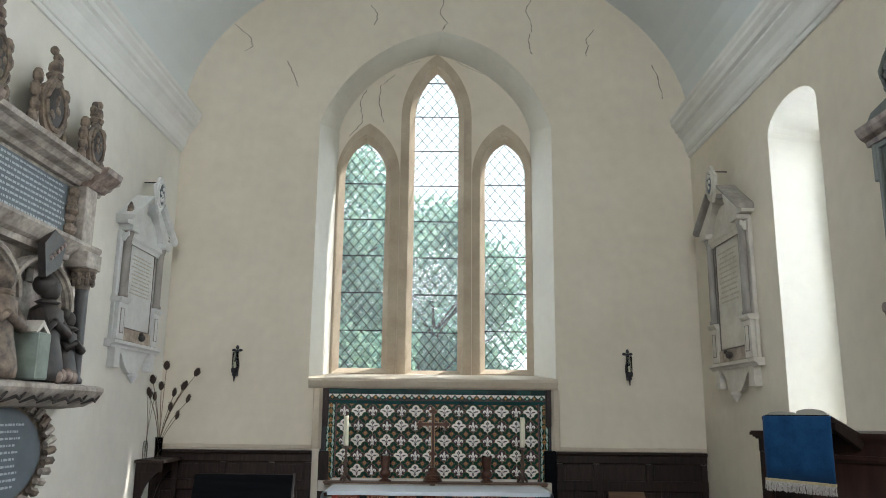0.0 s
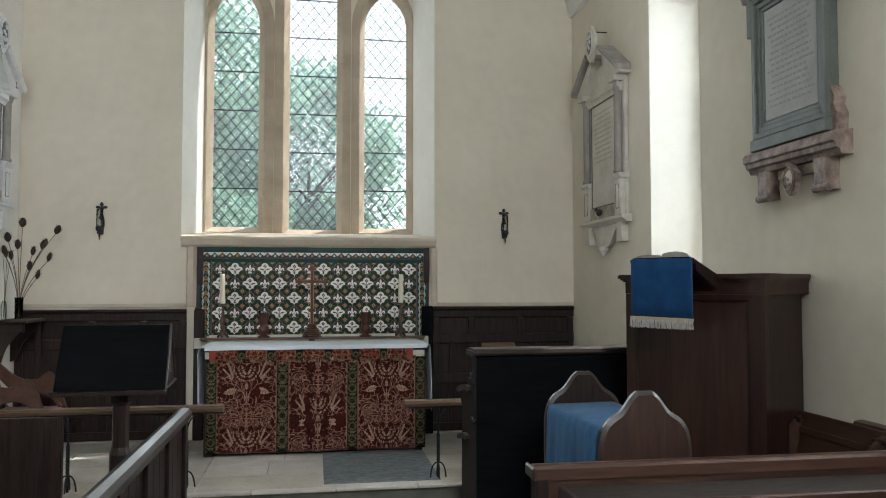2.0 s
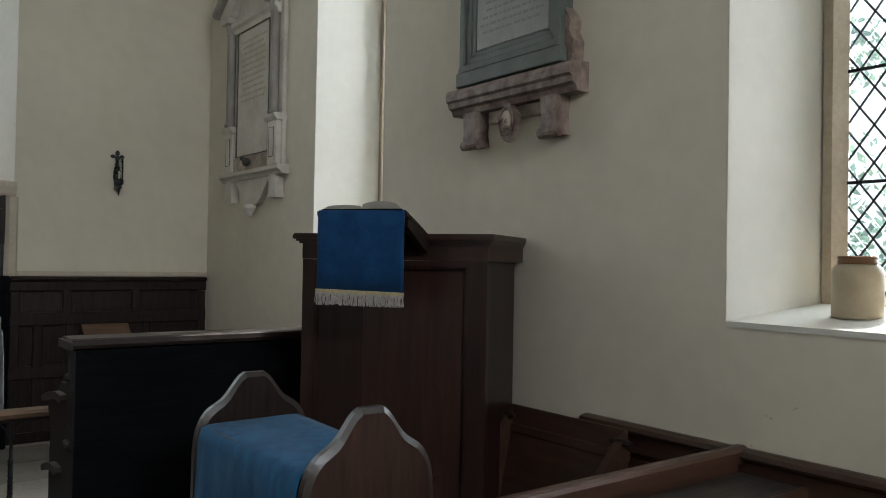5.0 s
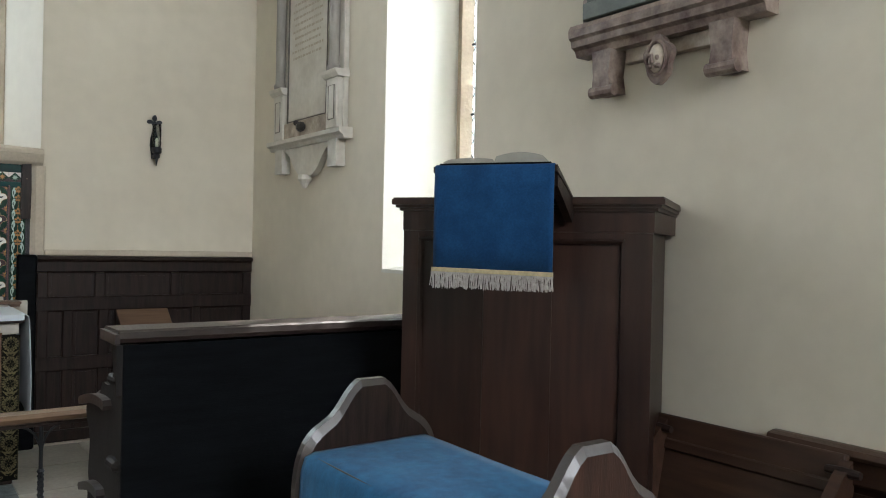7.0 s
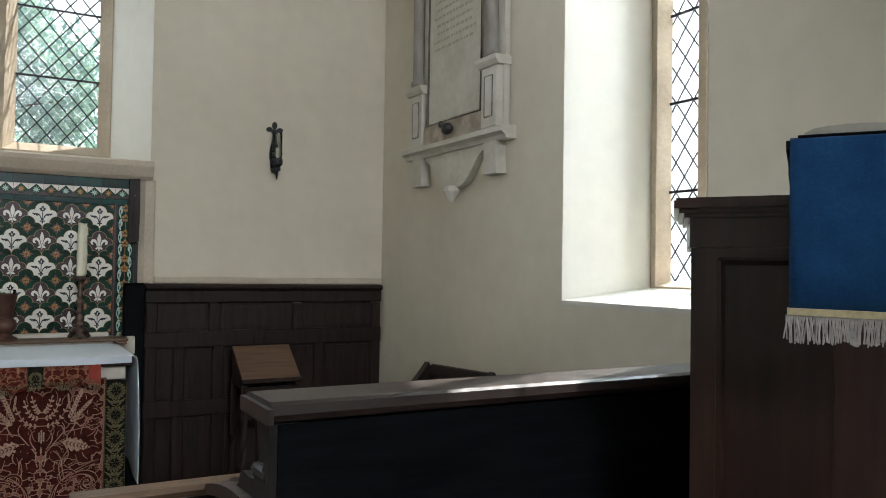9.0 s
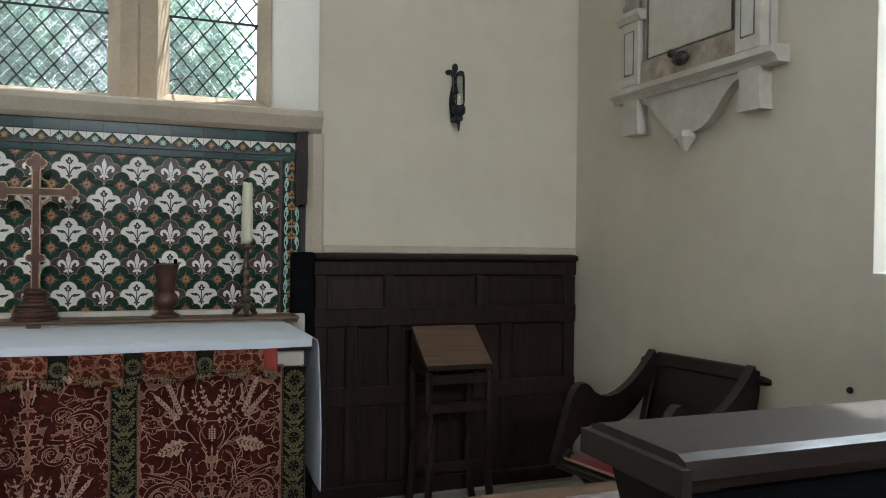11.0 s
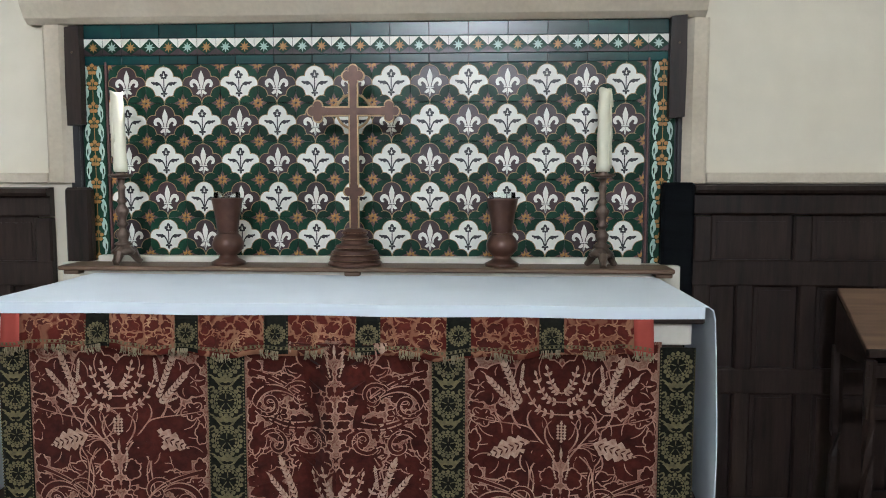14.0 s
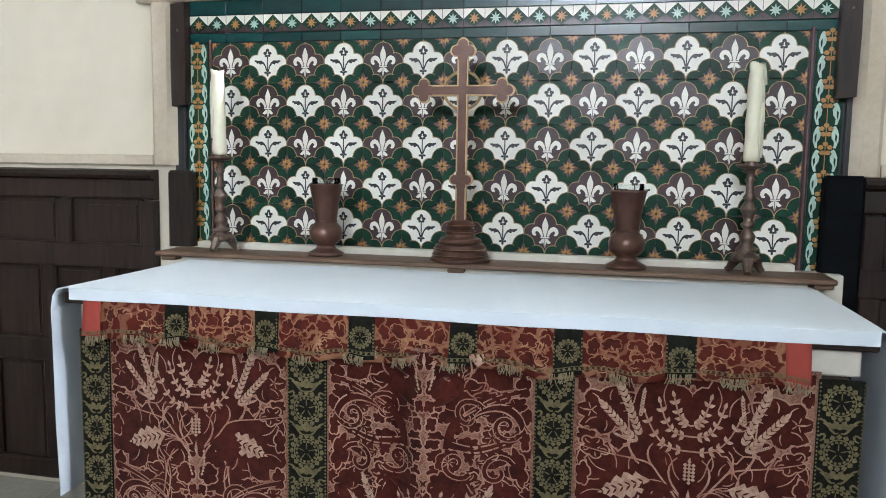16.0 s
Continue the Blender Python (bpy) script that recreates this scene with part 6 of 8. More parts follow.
# bench against the south wall, behind the prayer desk
bench = thing("bench", "low dark oak bench with a sloping carved back", "bench")
part("back", boxbm(-0.014, 0.014, -4.74, -4.06, 0.0, 0.42, 0.005, pose(2.60, 0, 0.42, 0, 12)), OAK_Y, bench)
part("back_rail", boxbm(-0.022, 0.022, -4.76, -4.04, 0.30, 0.34, 0.006, pose(2.60, 0, 0.42, 0, 12)), OAK_Y, bench)
part("seat", boxbm(2.2, 2.62, -4.74, -4.1, 0.26, 0.29, 0.006), OAK_Y, bench)
for y in (-4.75, -4.10):
    bm = bmesh.new()
    up = [(2.66, FL), (2.66, 0.82)] + bez((2.66, 0.82), (2.52, 0.74), (2.42, 0.50), (2.30, 0.56), 8) + bez((2.30, 0.56), (2.22, 0.62), (2.18, 0.5), (2.18, 0.40), 6)[1:] + [(2.2, FL), (2.26, FL), (2.26, 0.26), (2.58, 0.26), (2.6, FL)]
    prism(bm, up, XZ, y - 0.018, y + 0.018)
    part("end", bm, OAK_Y, bench)
    part("peg", lathe(bmesh.new(), [(0.012, -0.05), (0.017, 0), (0.012, 0.05)], seg=10, m=pose(2.64, y, 0.79, 90)), OAK, bench)

# north stalls
stall = thing("choir_desk", "dark oak choir desk with a rounded rail", "choir desk")
bm = bmesh.new()
prism(bm, [(-0.70, 0.80), (-0.705, 0.83), (-0.69, 0.85), (-0.665, 0.858), (-0.635, 0.85), (-0.62, 0.83), (-0.625, 0.80), (-0.645, 0.785), (-0.68, 0.785)], lambda u, v, d: (u, d, v), -9.5, -3.60)
part("rail", bm, GLOSSEDGE, stall)
part("sill", boxbm(-0.69, -0.635, -9.5, -3.62, FL, -0.02, 0.005), OAK_Y, stall)
for k in range(12):
    y1 = -3.63 - k * 0.47
    part("stile", boxbm(-0.69, -0.637, y1 - 0.07, y1, -0.02, 0.786, 0.005), OAK, stall)
    for j in range(3):
        part("plank", boxbm(-0.672, -0.655, y1 - 0.07 - (j + 1) * 0.1333, y1 - 0.07 - j * 0.1333, -0.02, 0.786, 0.004), OAK, stall)
seat_stall = thing("choir_bench", "dark oak stall bench with a panelled end", "stall")
part("end", boxbm(-1.665, -1.255, -3.70, -3.655, FL, 0.835, 0.006), OAK, seat_stall)
bm = bmesh.new()
prism(bm, [(-1.68, 0.80), (-1.685, 0.83), (-1.66, 0.852), (-1.61, 0.852), (-1.595, 0.83), (-1.60, 0.80)], XZ, -9.5, -3.645)
part("back_rail", bm, GLOSSEDGE, seat_stall)
part("lower_rail", boxbm(-1.66, -1.60, -9.5, -3.70, 0.66, 0.71, 0.006), OAK_Y, seat_stall)
part("back", boxbm(-1.65, -1.625, -9.5, -3.70, FL, 0.80), OAK_Y, seat_stall)
part("seat", boxbm(-1.62, -1.25, -9.5, -3.72, 0.25, 0.29, 0.006), OAK_Y, seat_stall)

# lectern
lectern = thing("lectern", "dark oak gabled lectern on a square post", "lectern", (-1.08, -3.2, FL))
bm = bmesh.new()
lathe(bm, [(0.062, 0.10), (0.062, 0.70), (0.048, 0.74), (0.048, 0.98), (0.066, 1.0), (0.07, 1.06), (0.05, 1.08)], seg=8)
part("post", bm, OAK, lectern)
for a in (0, 90):
    part("foot", boxbm(-0.26, 0.26, -0.035, 0.035, 0.0 if a else 0.002, 0.1, 0.012, pose(0, 0, 0, 0, 0, a)), OAK, lectern)
# West board near-black, east board oak: back-lit shade in the west colour.
bm = bmesh.new()
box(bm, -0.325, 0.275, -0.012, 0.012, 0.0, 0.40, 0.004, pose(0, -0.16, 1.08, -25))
part("desk_board", bm, NEARBLACK, lectern)
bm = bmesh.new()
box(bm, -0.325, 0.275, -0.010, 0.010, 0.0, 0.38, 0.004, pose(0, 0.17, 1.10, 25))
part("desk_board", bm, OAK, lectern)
part("book_lip", boxbm(-0.335, 0.285, -0.21, -0.165, 1.06, 1.085, 0.004), OAK, lectern)
for x in (0.262, -0.30):
    bm = bmesh.new()
    prism(bm, [(-0.16, 1.09), (0.16, 1.11), (0.0, 1.448)], YZ, x - 0.008, x + 0.008)
    part("gable", bm, OAK, lectern)
bm = bmesh.new()
tube(bm, [(0.274, -0.16, 1.08), (0.274, 0.0, 1.448), (0.274, 0.16, 1.10)], 0.009, 6)
tube(bm, [(0.274, -0.16, 1.09), (0.274, 0.16, 1.11)], 0.011, 6)
part("gable_moulding", bm, GLOSSEDGE, lectern)
bm = bmesh.new()
for k in range(3):
    a = 2 * math.pi * k / 3 + math.pi / 2
    lathe(bm, [(0.016, 0), (0.02, 0.003), (0.016, 0.006)], seg=10, m=pose(0.27, 0.022 * math.cos(a), 1.19 + 0.022 * math.sin(a), 0, 90))
part("trefoil", bm, RAILWOOD, lectern)

# ---- pulpit ----
PA, PB = Vector((1.885, -3.575)), Vector((2.351, -4.288))
pulpit = thing("pulpit", "dark oak panelled pulpit with a moulded cornice", "pulpit")
d = (PB - PA).normalized()
nrm = Vector((d.y, -d.x))
foot = [PA, PB, Vector((2.762, -4.05)), Vector((2.762, -3.27)), Vector((2.20, -3.27))]


def grown(e):
    """The pulpit's plan pushed outwards by e on its free sides."""
    c = sum(foot, Vector((0, 0))) / len(foot)
    out = []
    for i, p in enumerate(foot):
        a, b = (p - foot[i - 1]).normalized(), (foot[(i + 1) % len(foot)] - p).normalized()
        na, nb = Vector((a.y, -a.x)), Vector((b.y, -b.x))
        if (p - c).dot(na) < 0:
            na, nb = -na, -nb
        q = p + (na + nb) * (e / max(0.35, 1 + na.dot(nb)))
        out.append((min(q.x, 2.765), q.y))
    return out


bm = bmesh.new()
prism(bm, grown(-0.03), XY, FL, 1.469)
part("body", bm, PULPITWOOD, pulpit)
for z0, z1, e in ((1.47, 1.538, 0.004), (1.538, 1.548, 0.016), (1.548, 1.558, 0.028), (1.558, 1.576, 0.040), (1.576, 1.582, 0.035)):
    bm = bmesh.new()
    prism(bm, grown(e), XY, z0, z1)
    part("cornice", bm, PULPITWOOD, pulpit)
FACE = lambda u, v, w: (PA.x + d.x * u + nrm.x * w * SGN, PA.y + d.y * u + nrm.y * w * SGN, v)
SGN = 1 if (Vector((0.5, -5.5)) - PA).dot(nrm) > 0 else -1
L = (PB - PA).length
for u0, u1, z0, z1, w0, w1, nm in ((0, 0.055, FL, 1.469, -0.04, 0.004, "stile"), (L - 0.085, L, FL, 1.469, -0.04, 0.004, "stile"), (0.055, L - 0.085, 1.448, 1.469, -0.04, 0.003, "rail"), (0.055, L - 0.085, FL, 0.0, -0.04, 0.003, "rail")):
    bm = bmesh.new()
    prism(bm, [(u0, z0), (u1, z0), (u1, z1), (u0, z1)], FACE, w0, w1)
    part(nm, bm, PULPITWOOD, pulpit)
for k in range(3):
    a, b = 0.055 + (L - 0.14) * k / 3, 0.055 + (L - 0.14) * (k + 1) / 3
    bm = bmesh.new()
    prism(bm, [(a, 0), (b - 0.001, 0), (b - 0.001, 1.448), (a, 1.448)], FACE, -0.035, -0.014 - 0.002 * (k % 2))
    part("panel", bm, PULPITWOOD, pulpit)
bm = bmesh.new()
for u, v in (((0.06, 0.06), (0.0, 1.445)), ((L - 0.09, L - 0.09), (0.0, 1.445)), ((0.06, L - 0.09), (1.442, 1.442))):
    tube(bm, [FACE(u[0], v[0], -0.008), FACE(u[1], v[1], -0.008)], 0.012, 6)
part("panel_moulding", bm, PULPITWOOD, pulpit)
rest = thing("book_rest", "sloping oak book rest on the pulpit's edge", "book rest")
SLOPE = lambda w: 1.662 - (0.275 - w) * 0.34
bm = bmesh.new()
prism(bm, [(0.272, SLOPE(0.272) - 0.018), (0.272, SLOPE(0.272)), (0.04, SLOPE(0.04)), (0.04, SLOPE(0.04) - 0.006)], lambda w, v, u: FACE(u, v, w), 0.215, 0.605)
part("board", bm, OAK, rest)
for u in (0.23, 0.59):
    bm = bmesh.new()
    prism(bm, [(0.25, 1.60), (0.25, SLOPE(0.25) - 0.02), (0.0, 1.575), (0.0, 1.54), (0.03, 1.50)], lambda w, v, k: FACE(k, v, w), u - 0.012, u + 0.012)
    part("bracket", bm, OAK, rest)
fall = thing("pulpit_fall", "blue velvet pulpit fall with a silver fringe", "hanging")
bm = bmesh.new()
rows = []
for i in range(25):
    u = 0.222 + 0.375 * i / 24
    rows.append([bm.verts.new(FACE(u, z, w + 0.006 * math.sin(u * 34) * (1.665 - z))) for z, w in ((SLOPE(0.05) + 0.004, 0.05), (SLOPE(0.2) + 0.004, 0.2), (1.666, 0.268), (1.660, 0.277), (1.60, 0.279), (1.52, 0.279), (1.43, 0.278), (1.340 - 0.006 * i / 24, 0.277))])
for a, b in zip(rows, rows[1:]):
    for k in range(7):
        bm.faces.new((a[k], a[k + 1], b[k + 1], b[k]))
ob = part("cloth", bm, BLUECLOTH, fall, smooth=True)
so = ob.modifiers.new("thick", "SOLIDIFY")
so.thickness = 0.004
SILVER = mat("silver_grey_fringe", (0.50, 0.47, 0.43), 0.8, vary=0.4, scale=80, vary_to=(0.32, 0.29, 0.28))
HEADING = mat("straw_fringe_heading", (0.55, 0.46, 0.28), 0.8, vary=0.3, scale=80)
bm = bmesh.new()
prism(bm, [(0.219, 1.338), (0.599, 1.332), (0.599, 1.345), (0.219, 1.351)], FACE, 0.272, 0.284)
part("fringe_heading", bm, HEADING, fall, "straw-coloured heading")
bm = bmesh.new()
rnd = random.Random(5)
for i in range(230):
    u = 0.217 + 0.384 * i / 230
    j = rnd.uniform(-0.004, 0.004)
    tube(bm, [FACE(u, 1.338 - 0.006 * i / 230, 0.279), FACE(u + j, 1.317, 0.281 + rnd.uniform(-0.003, 0.003)), FACE(u + 2 * j, 1.291 + rnd.uniform(-0.006, 0.004), 0.280)], 0.0014, 4)
part("fringe", bm, SILVER, fall, "silver-grey fringe")
book = thing("open_book", "large open book lying on the pulpit", "book")
for s in (1, -1):
    bm = bmesh.new()
    hgt = 0.027 if s > 0 else 0.013
    arc = [(0.0, 0.008)] + [(0.165 * q, 0.008 + hgt * math.sin(math.pi * (0.12 + 0.80 * q)) ** 0.7) for q in (0.03, 0.08, 0.16, 0.3, 0.45, 0.6, 0.75, 0.9)] + [(0.165, 0.008), (0.165, 0.0), (0.0, 0.0)]
    prism(bm, [(0.41 + s * u, v) for u, v in arc], lambda u, v, w: FACE(u, SLOPE(w) + 0.006 + v, w), 0.07, 0.268)
    part("page_block", bm, PAPER, book)
    bm = bmesh.new()
    for k in range(9):
        w = 0.25 - 0.018 * k
        for q0, q1 in ((0.2, 0.42), (0.45, 0.7), (0.72, 0.86)):
            pts = [(q0, w), (q1, w), (q1, w - 0.006), (q0, w - 0.006)]
            bm.faces.new([bm.verts.new(FACE(0.41 + s * 0.165 * q, SLOPE(ww) + 0.0155 + hgt * math.sin(math.pi * (0.12 + 0.80 * q)) ** 0.7, ww)) for q, ww in pts])
    part("print", bm, INK, book, "rows of small print")
bm = bmesh.new()
prism(bm, [(0.235, 0.001), (0.585, 0.001), (0.585, 0.005), (0.235, 0.005)], lambda u, v, w: FACE(u, SLOPE(w) + 0.004 + v, w), 0.06, 0.272)
part("cover", bm, NEARBLACK, book)


# ---- wall sconces ----
def sconce(x, label):
    t = thing("wall_sconce", label, "sconce", (x, 0, 1.96), group="candle sconces")
    bm = bmesh.new()
    pts = [(-0.018, 0.05), (0.018, 0.05), (0.022, 0.10), (0.030, 0.15), (0.026, 0.20), (0.014, 0.25), (0.012, 0.29), (-0.012, 0.29), (-0.014, 0.25), (-0.026, 0.20), (-0.030, 0.15), (-0.022, 0.10)]
    prism(bm, pts, XZ, -0.014, -0.001)
    part("back_plate", bm, IRON, t)
    bm = bmesh.new()
    for cx, cz, rx, rz in ((0, 0.345, 0.016, 0.024), (-0.034, 0.318, 0.02, 0.015), (0.034, 0.318, 0.02, 0.015), (0, 0.305, 0.02, 0.018)):
        prism(bm, blob(cx, cz, rx, rz, 12), XZ, -0.016, -0.003)
    part("finial", bm, IRON, t)
    bm = bmesh.new()
    box(bm, -0.02, 0.02, -0.09, -0.003, 0.05, 0.075, 0.004)
    lathe(bm, [(0.004, -0.045), (0.008, -0.01), (0.012, 0.03), (0.034, 0.05), (0.036, 0.075), (0.032, 0.09)], (0.0, -0.075, 0.04), 16)
    part("bracket", bm, IRON, t)
    part("candle", lathe(bmesh.new(), [(0.010, 0.10), (0.010, 0.19), (0.004, 0.195)], (0, -0.075, 0), 12), WAX, t, "short cream candle")
    part("chimney", lathe(bmesh.new(), [(0.026, 0.125), (0.031, 0.15), (0.031, 0.29), (0.0295, 0.29), (0.0295, 0.15), (0.0245, 0.127)], (0, -0.075, 0), 20), CHIMNEY, t, "clear glass chimney", smooth=True)
    return t


sconce(-2.03, "black iron wall sconce with a glass chimney")
sconce(2.0, "black iron wall sconce with a glass chimney")

# ---- corner shelf with dried teasels ----
shelf = thing("corner_shelf", "dark oak bracket shelf in the north-east corner", "shelf")
part("top", boxbm(XN + 0.003, -2.50, -0.56, -0.065, 1.175, 1.205, 0.006), OAK, shelf)
part("apron", boxbm(XN + 0.01, -2.54, -0.52, -0.5, 1.09, 1.175, 0.004), OAK, shelf)
for y in (-0.5, -0.12):
    bm = bmesh.new()
    prism(bm, [(XN + 0.004, 0.80), (XN + 0.004, 1.175), (-2.54, 1.175), (-2.54, 1.10)] + bez((-2.54, 1.10), (-2.60, 1.10), (-2.62, 1.05), (-2.64, 1.02), 6) + bez((-2.64, 1.02), (-2.68, 0.99), (-2.70, 0.94), (-2.73, 0.82), 6)[1:], XZ, y - 0.015, y + 0.015)
    part("bracket", bm, OAK, shelf)
part("leg", boxbm(-2.565, -2.525, -0.14, -0.1, 0.0, 1.175, 0.005), OAK, shelf)
vase = thing("glass_vase", "clear glass vase holding dried teasel heads", "vase", (-2.66, -0.3, 1.205))
part("glass", lathe(bmesh.new(), [(0.03, 0), (0.034, 0.01), (0.036, 0.16), (0.039, 0.20), (0.037, 0.20), (0.032, 0.02), (0.0, 0.016)], seg=20), CHIMNEY, vase, smooth=True)
STALK = mat("dry_stalk", (0.16, 0.11, 0.07), 0.8, vary=0.3, scale=30)
TEASEL = mat("dark_teasel", (0.055, 0.034, 0.024), 0.9, vary=0.5, scale=60, bump=0.8, bump_scale=120)
rnd = random.Random(12)
for dx, dy, h, rr in ((0.02, 0.0, 0.86, 0.032), (-0.22, -0.05, 0.72, 0.030), (-0.10, 0.05, 0.66, 0.026), (-0.31, 0.0, 0.58, 0.026), (-0.24, -0.1, 0.60, 0.022), (0.42, 0.02, 0.80, 0.030), (0.24, 0.05, 0.66, 0.024), (0.30, -0.03, 0.67, 0.022), (0.13, 0.04, 0.60, 0.022), (0.36, -0.05, 0.54, 0.02), (0.14, -0.06, 0.46, 0.022), (0.21, 0.0, 0.38, 0.02), (-0.26, 0.08, 0.56, 0.02)):
    dx *= 0.72 if dx > 0 else 0.40
    tip = Vector((dx, dy, h))
    bm = bmesh.new()
    tube(bm, bez((0.01 * rnd.uniform(-1, 1), 0.01 * rnd.uniform(-1, 1), 0.02), (0.0, 0, h * 0.4), (dx * 0.4, dy * 0.4, h * 0.7), tuple(tip), 8), 0.003, 5)
    part("stem", bm, STALK, vase)
    bm = bmesh.new()
    lean = Vector((dx * 0.6, dy, 0.5)).normalized().to_track_quat("Z", "Y").to_matrix().to_4x4()
    lathe(bm, [(rr * 0.35, -0.01), (rr * 0.9, 0.012), (rr, 0.03), (rr * 0.85, 0.055), (rr * 0.4, 0.075), (0.002, 0.08)], seg=12, m=Matrix.Translation(tip) @ lean)
    for k in range(26):
        a, q = rnd.uniform(0, 6.28), rnd.uniform(0, 1)
        w = rr * (0.6 + 0.4 * math.sin(math.pi * q))
        base = Matrix.Translation(tip) @ lean @ Vector((w * math.cos(a), w * math.sin(a), 0.005 + 0.065 * q))
        out = Matrix.Translation(tip) @ lean @ Vector(((w + 0.012) * math.cos(a), (w + 0.012) * math.sin(a), 0.012 + 0.07 * q))
        tube(bm, [base, out], [0.0016, 0.0005], 4)
    part("teasel_head", bm, TEASEL, vase)
jar = thing("slim_bottle", "slim clear glass bottle with thin dry stems", "bottle", (-2.745, -0.42, 1.205))
part("glass", lathe(bmesh.new(), [(0.022, 0), (0.024, 0.12), (0.018, 0.16), (0.014, 0.17), (0.012, 0.15), (0.0, 0.01)], seg=14), CHIMNEY, jar)
for k in range(3):
    bm = bmesh.new()
    tube(bm, [(0, 0, 0.02), (0.005 * k, 0.01, 0.3), (0.03 * k - 0.02, 0.02 * k, 0.62)], 0.002, 4)
    part("stem", bm, STALK, jar)

stone_jar = thing("stoneware_jar", "buff stoneware jar with a brown rim on the windowsill", "jar", (3.0, -5.455, 1.302))
SALT = mat("buff_stoneware", (0.50, 0.42, 0.30), 0.35, vary=0.25, scale=12, vary_to=(0.42, 0.34, 0.22))
part("body", lathe(bmesh.new(), [(0.076, 0), (0.08, 0.006), (0.081, 0.15), (0.076, 0.17), (0.062, 0.182)], seg=28), SALT, stone_jar, smooth=True)
part("rim", lathe(bmesh.new(), [(0.060, 0.18), (0.062, 0.19), (0.058, 0.196), (0.063, 0.203), (0.060, 0.21), (0.048, 0.208), (0.046, 0.05)], seg=28), mat("brown_glaze", (0.20, 0.09, 0.03), 0.3, vary=0.3, scale=20), stone_jar, "brown glazed rim", smooth=True)
# wall switch-like stud on the south wall
tagged(part("wall_hook", ball(bmesh.new(), (XS - 0.01, -1.90, 0.86), (0.012, 0.012, 0.012)), IRON), "small dark hook in the south wall", "hook")

# ---- wall monuments ----


class Wall:
    """Local frame of a monument: u along the wall, v up, w out from it."""

    def __init__(self, side, y):
        self.side, self.y = side, y

    def at(self, u, v, w):
        return (XS - w if self.side > 0 else XN + w, self.y + (-u if self.side > 0 else u), v)

    def box(self, bm, u0, u1, v0, v1, w0, w1, bevel=0.004):
        a, b = self.at(u0, v0, w0), self.at(u1, v1, w1)
        return box(bm, min(a[0], b[0]), max(a[0], b[0]), min(a[1], b[1]), max(a[1], b[1]), v0, v1, bevel)

    def slab(self, name, u0, u1, v0, v1, w0, w1, m, parent, label="", bevel=0.005):
        return part(name, self.box(bmesh.new(), u0, u1, v0, v1, w0, w1, bevel), m, parent, label)

    def shape(self, name, pts, w0, w1, m, parent, label=""):
        bm = bmesh.new()
        prism(bm, pts, self.at, w0, w1)
        return part(name, bm, m, parent, label)

    def mould(self, name, u0, u1, prof, m, parent):
        """A moulding run along the wall: prof is (w, v)."""
        bm = bmesh.new()
        prism(bm, prof, lambda w, v, u: self.at(u, v, w), u0, u1)
        return part(name, bm, m, parent)

    def writing(self, u0, u1, v0, v1, lines, w, m, parent, seed, gap=0.35):
        rnd = random.Random(seed)
        bm = bmesh.new()
        for k in range(lines):
            v = v1 - (v1 - v0) * (k + 0.5) / lines
            h = (v1 - v0) / lines * (1 - gap) / 2 * 0.6
            ins = rnd.uniform(0, 0.12) * (u1 - u0)
            u = u0 + ins
            while u < u1 - ins - 0.01:
                ln = rnd.uniform(0.012, 0.05)
                e = min(u + ln, u1 - ins)
                q = [self.at(a, b, w) for a, b in ((u, v - h), (e, v - h * rnd.uniform(0.6, 1)), (e, v + h * rnd.uniform(0.5, 1)), (u, v + h))]
                bm.faces.new([bm.verts.new(p) for p in q])
                u = e + rnd.uniform(0.006, 0.014)
        return tagged(part("inscription", bm, m, parent, "rows of worn lettering"), kind="stuff")

    def cartouche(self, u, v, w, ru, rv, m, m2, parent, seed):
        """A carved shield with a scrolled rim, standing off the wall."""
        rnd = random.Random(seed)
        n = 22
        rim = [(u + ru * (1 + 0.13 * math.sin(5 * a) + rnd.uniform(-0.04, 0.04)) * math.cos(a), v + rv * (1 + 0.10 * math.cos(4 * a) + rnd.uniform(-0.04, 0.04)) * math.sin(a)) for a in (2 * math.pi * i / n for i in range(n))]
        c = self.shape("cartouche", rim, w - 0.03, w, m, parent)
        bm = bmesh.new()
        tube(bm, [self.at(u + ru * 0.72 * math.cos(a), v + rv * 0.74 * math.sin(a), w + 0.006) for a in (2 * math.pi * i / 20 for i in range(21))], ru * 0.11, 6)
        part("scroll_rim", bm, m, c)
        bm = bmesh.new()
        ball(bm, self.at(u, v, w), (0.02, ru * 0.62, rv * 0.64), 14)
        part("shield", bm, m2, c)
        bm = bmesh.new()
        for k in range(8):
            ball(bm, self.at(u + rnd.uniform(-0.4, 0.4) * ru, v + rnd.uniform(-0.4, 0.4) * rv, w + 0.018), (0.010, ru * 0.14, rv * 0.12), 6)
        part("charges", bm, m, c)
        return c


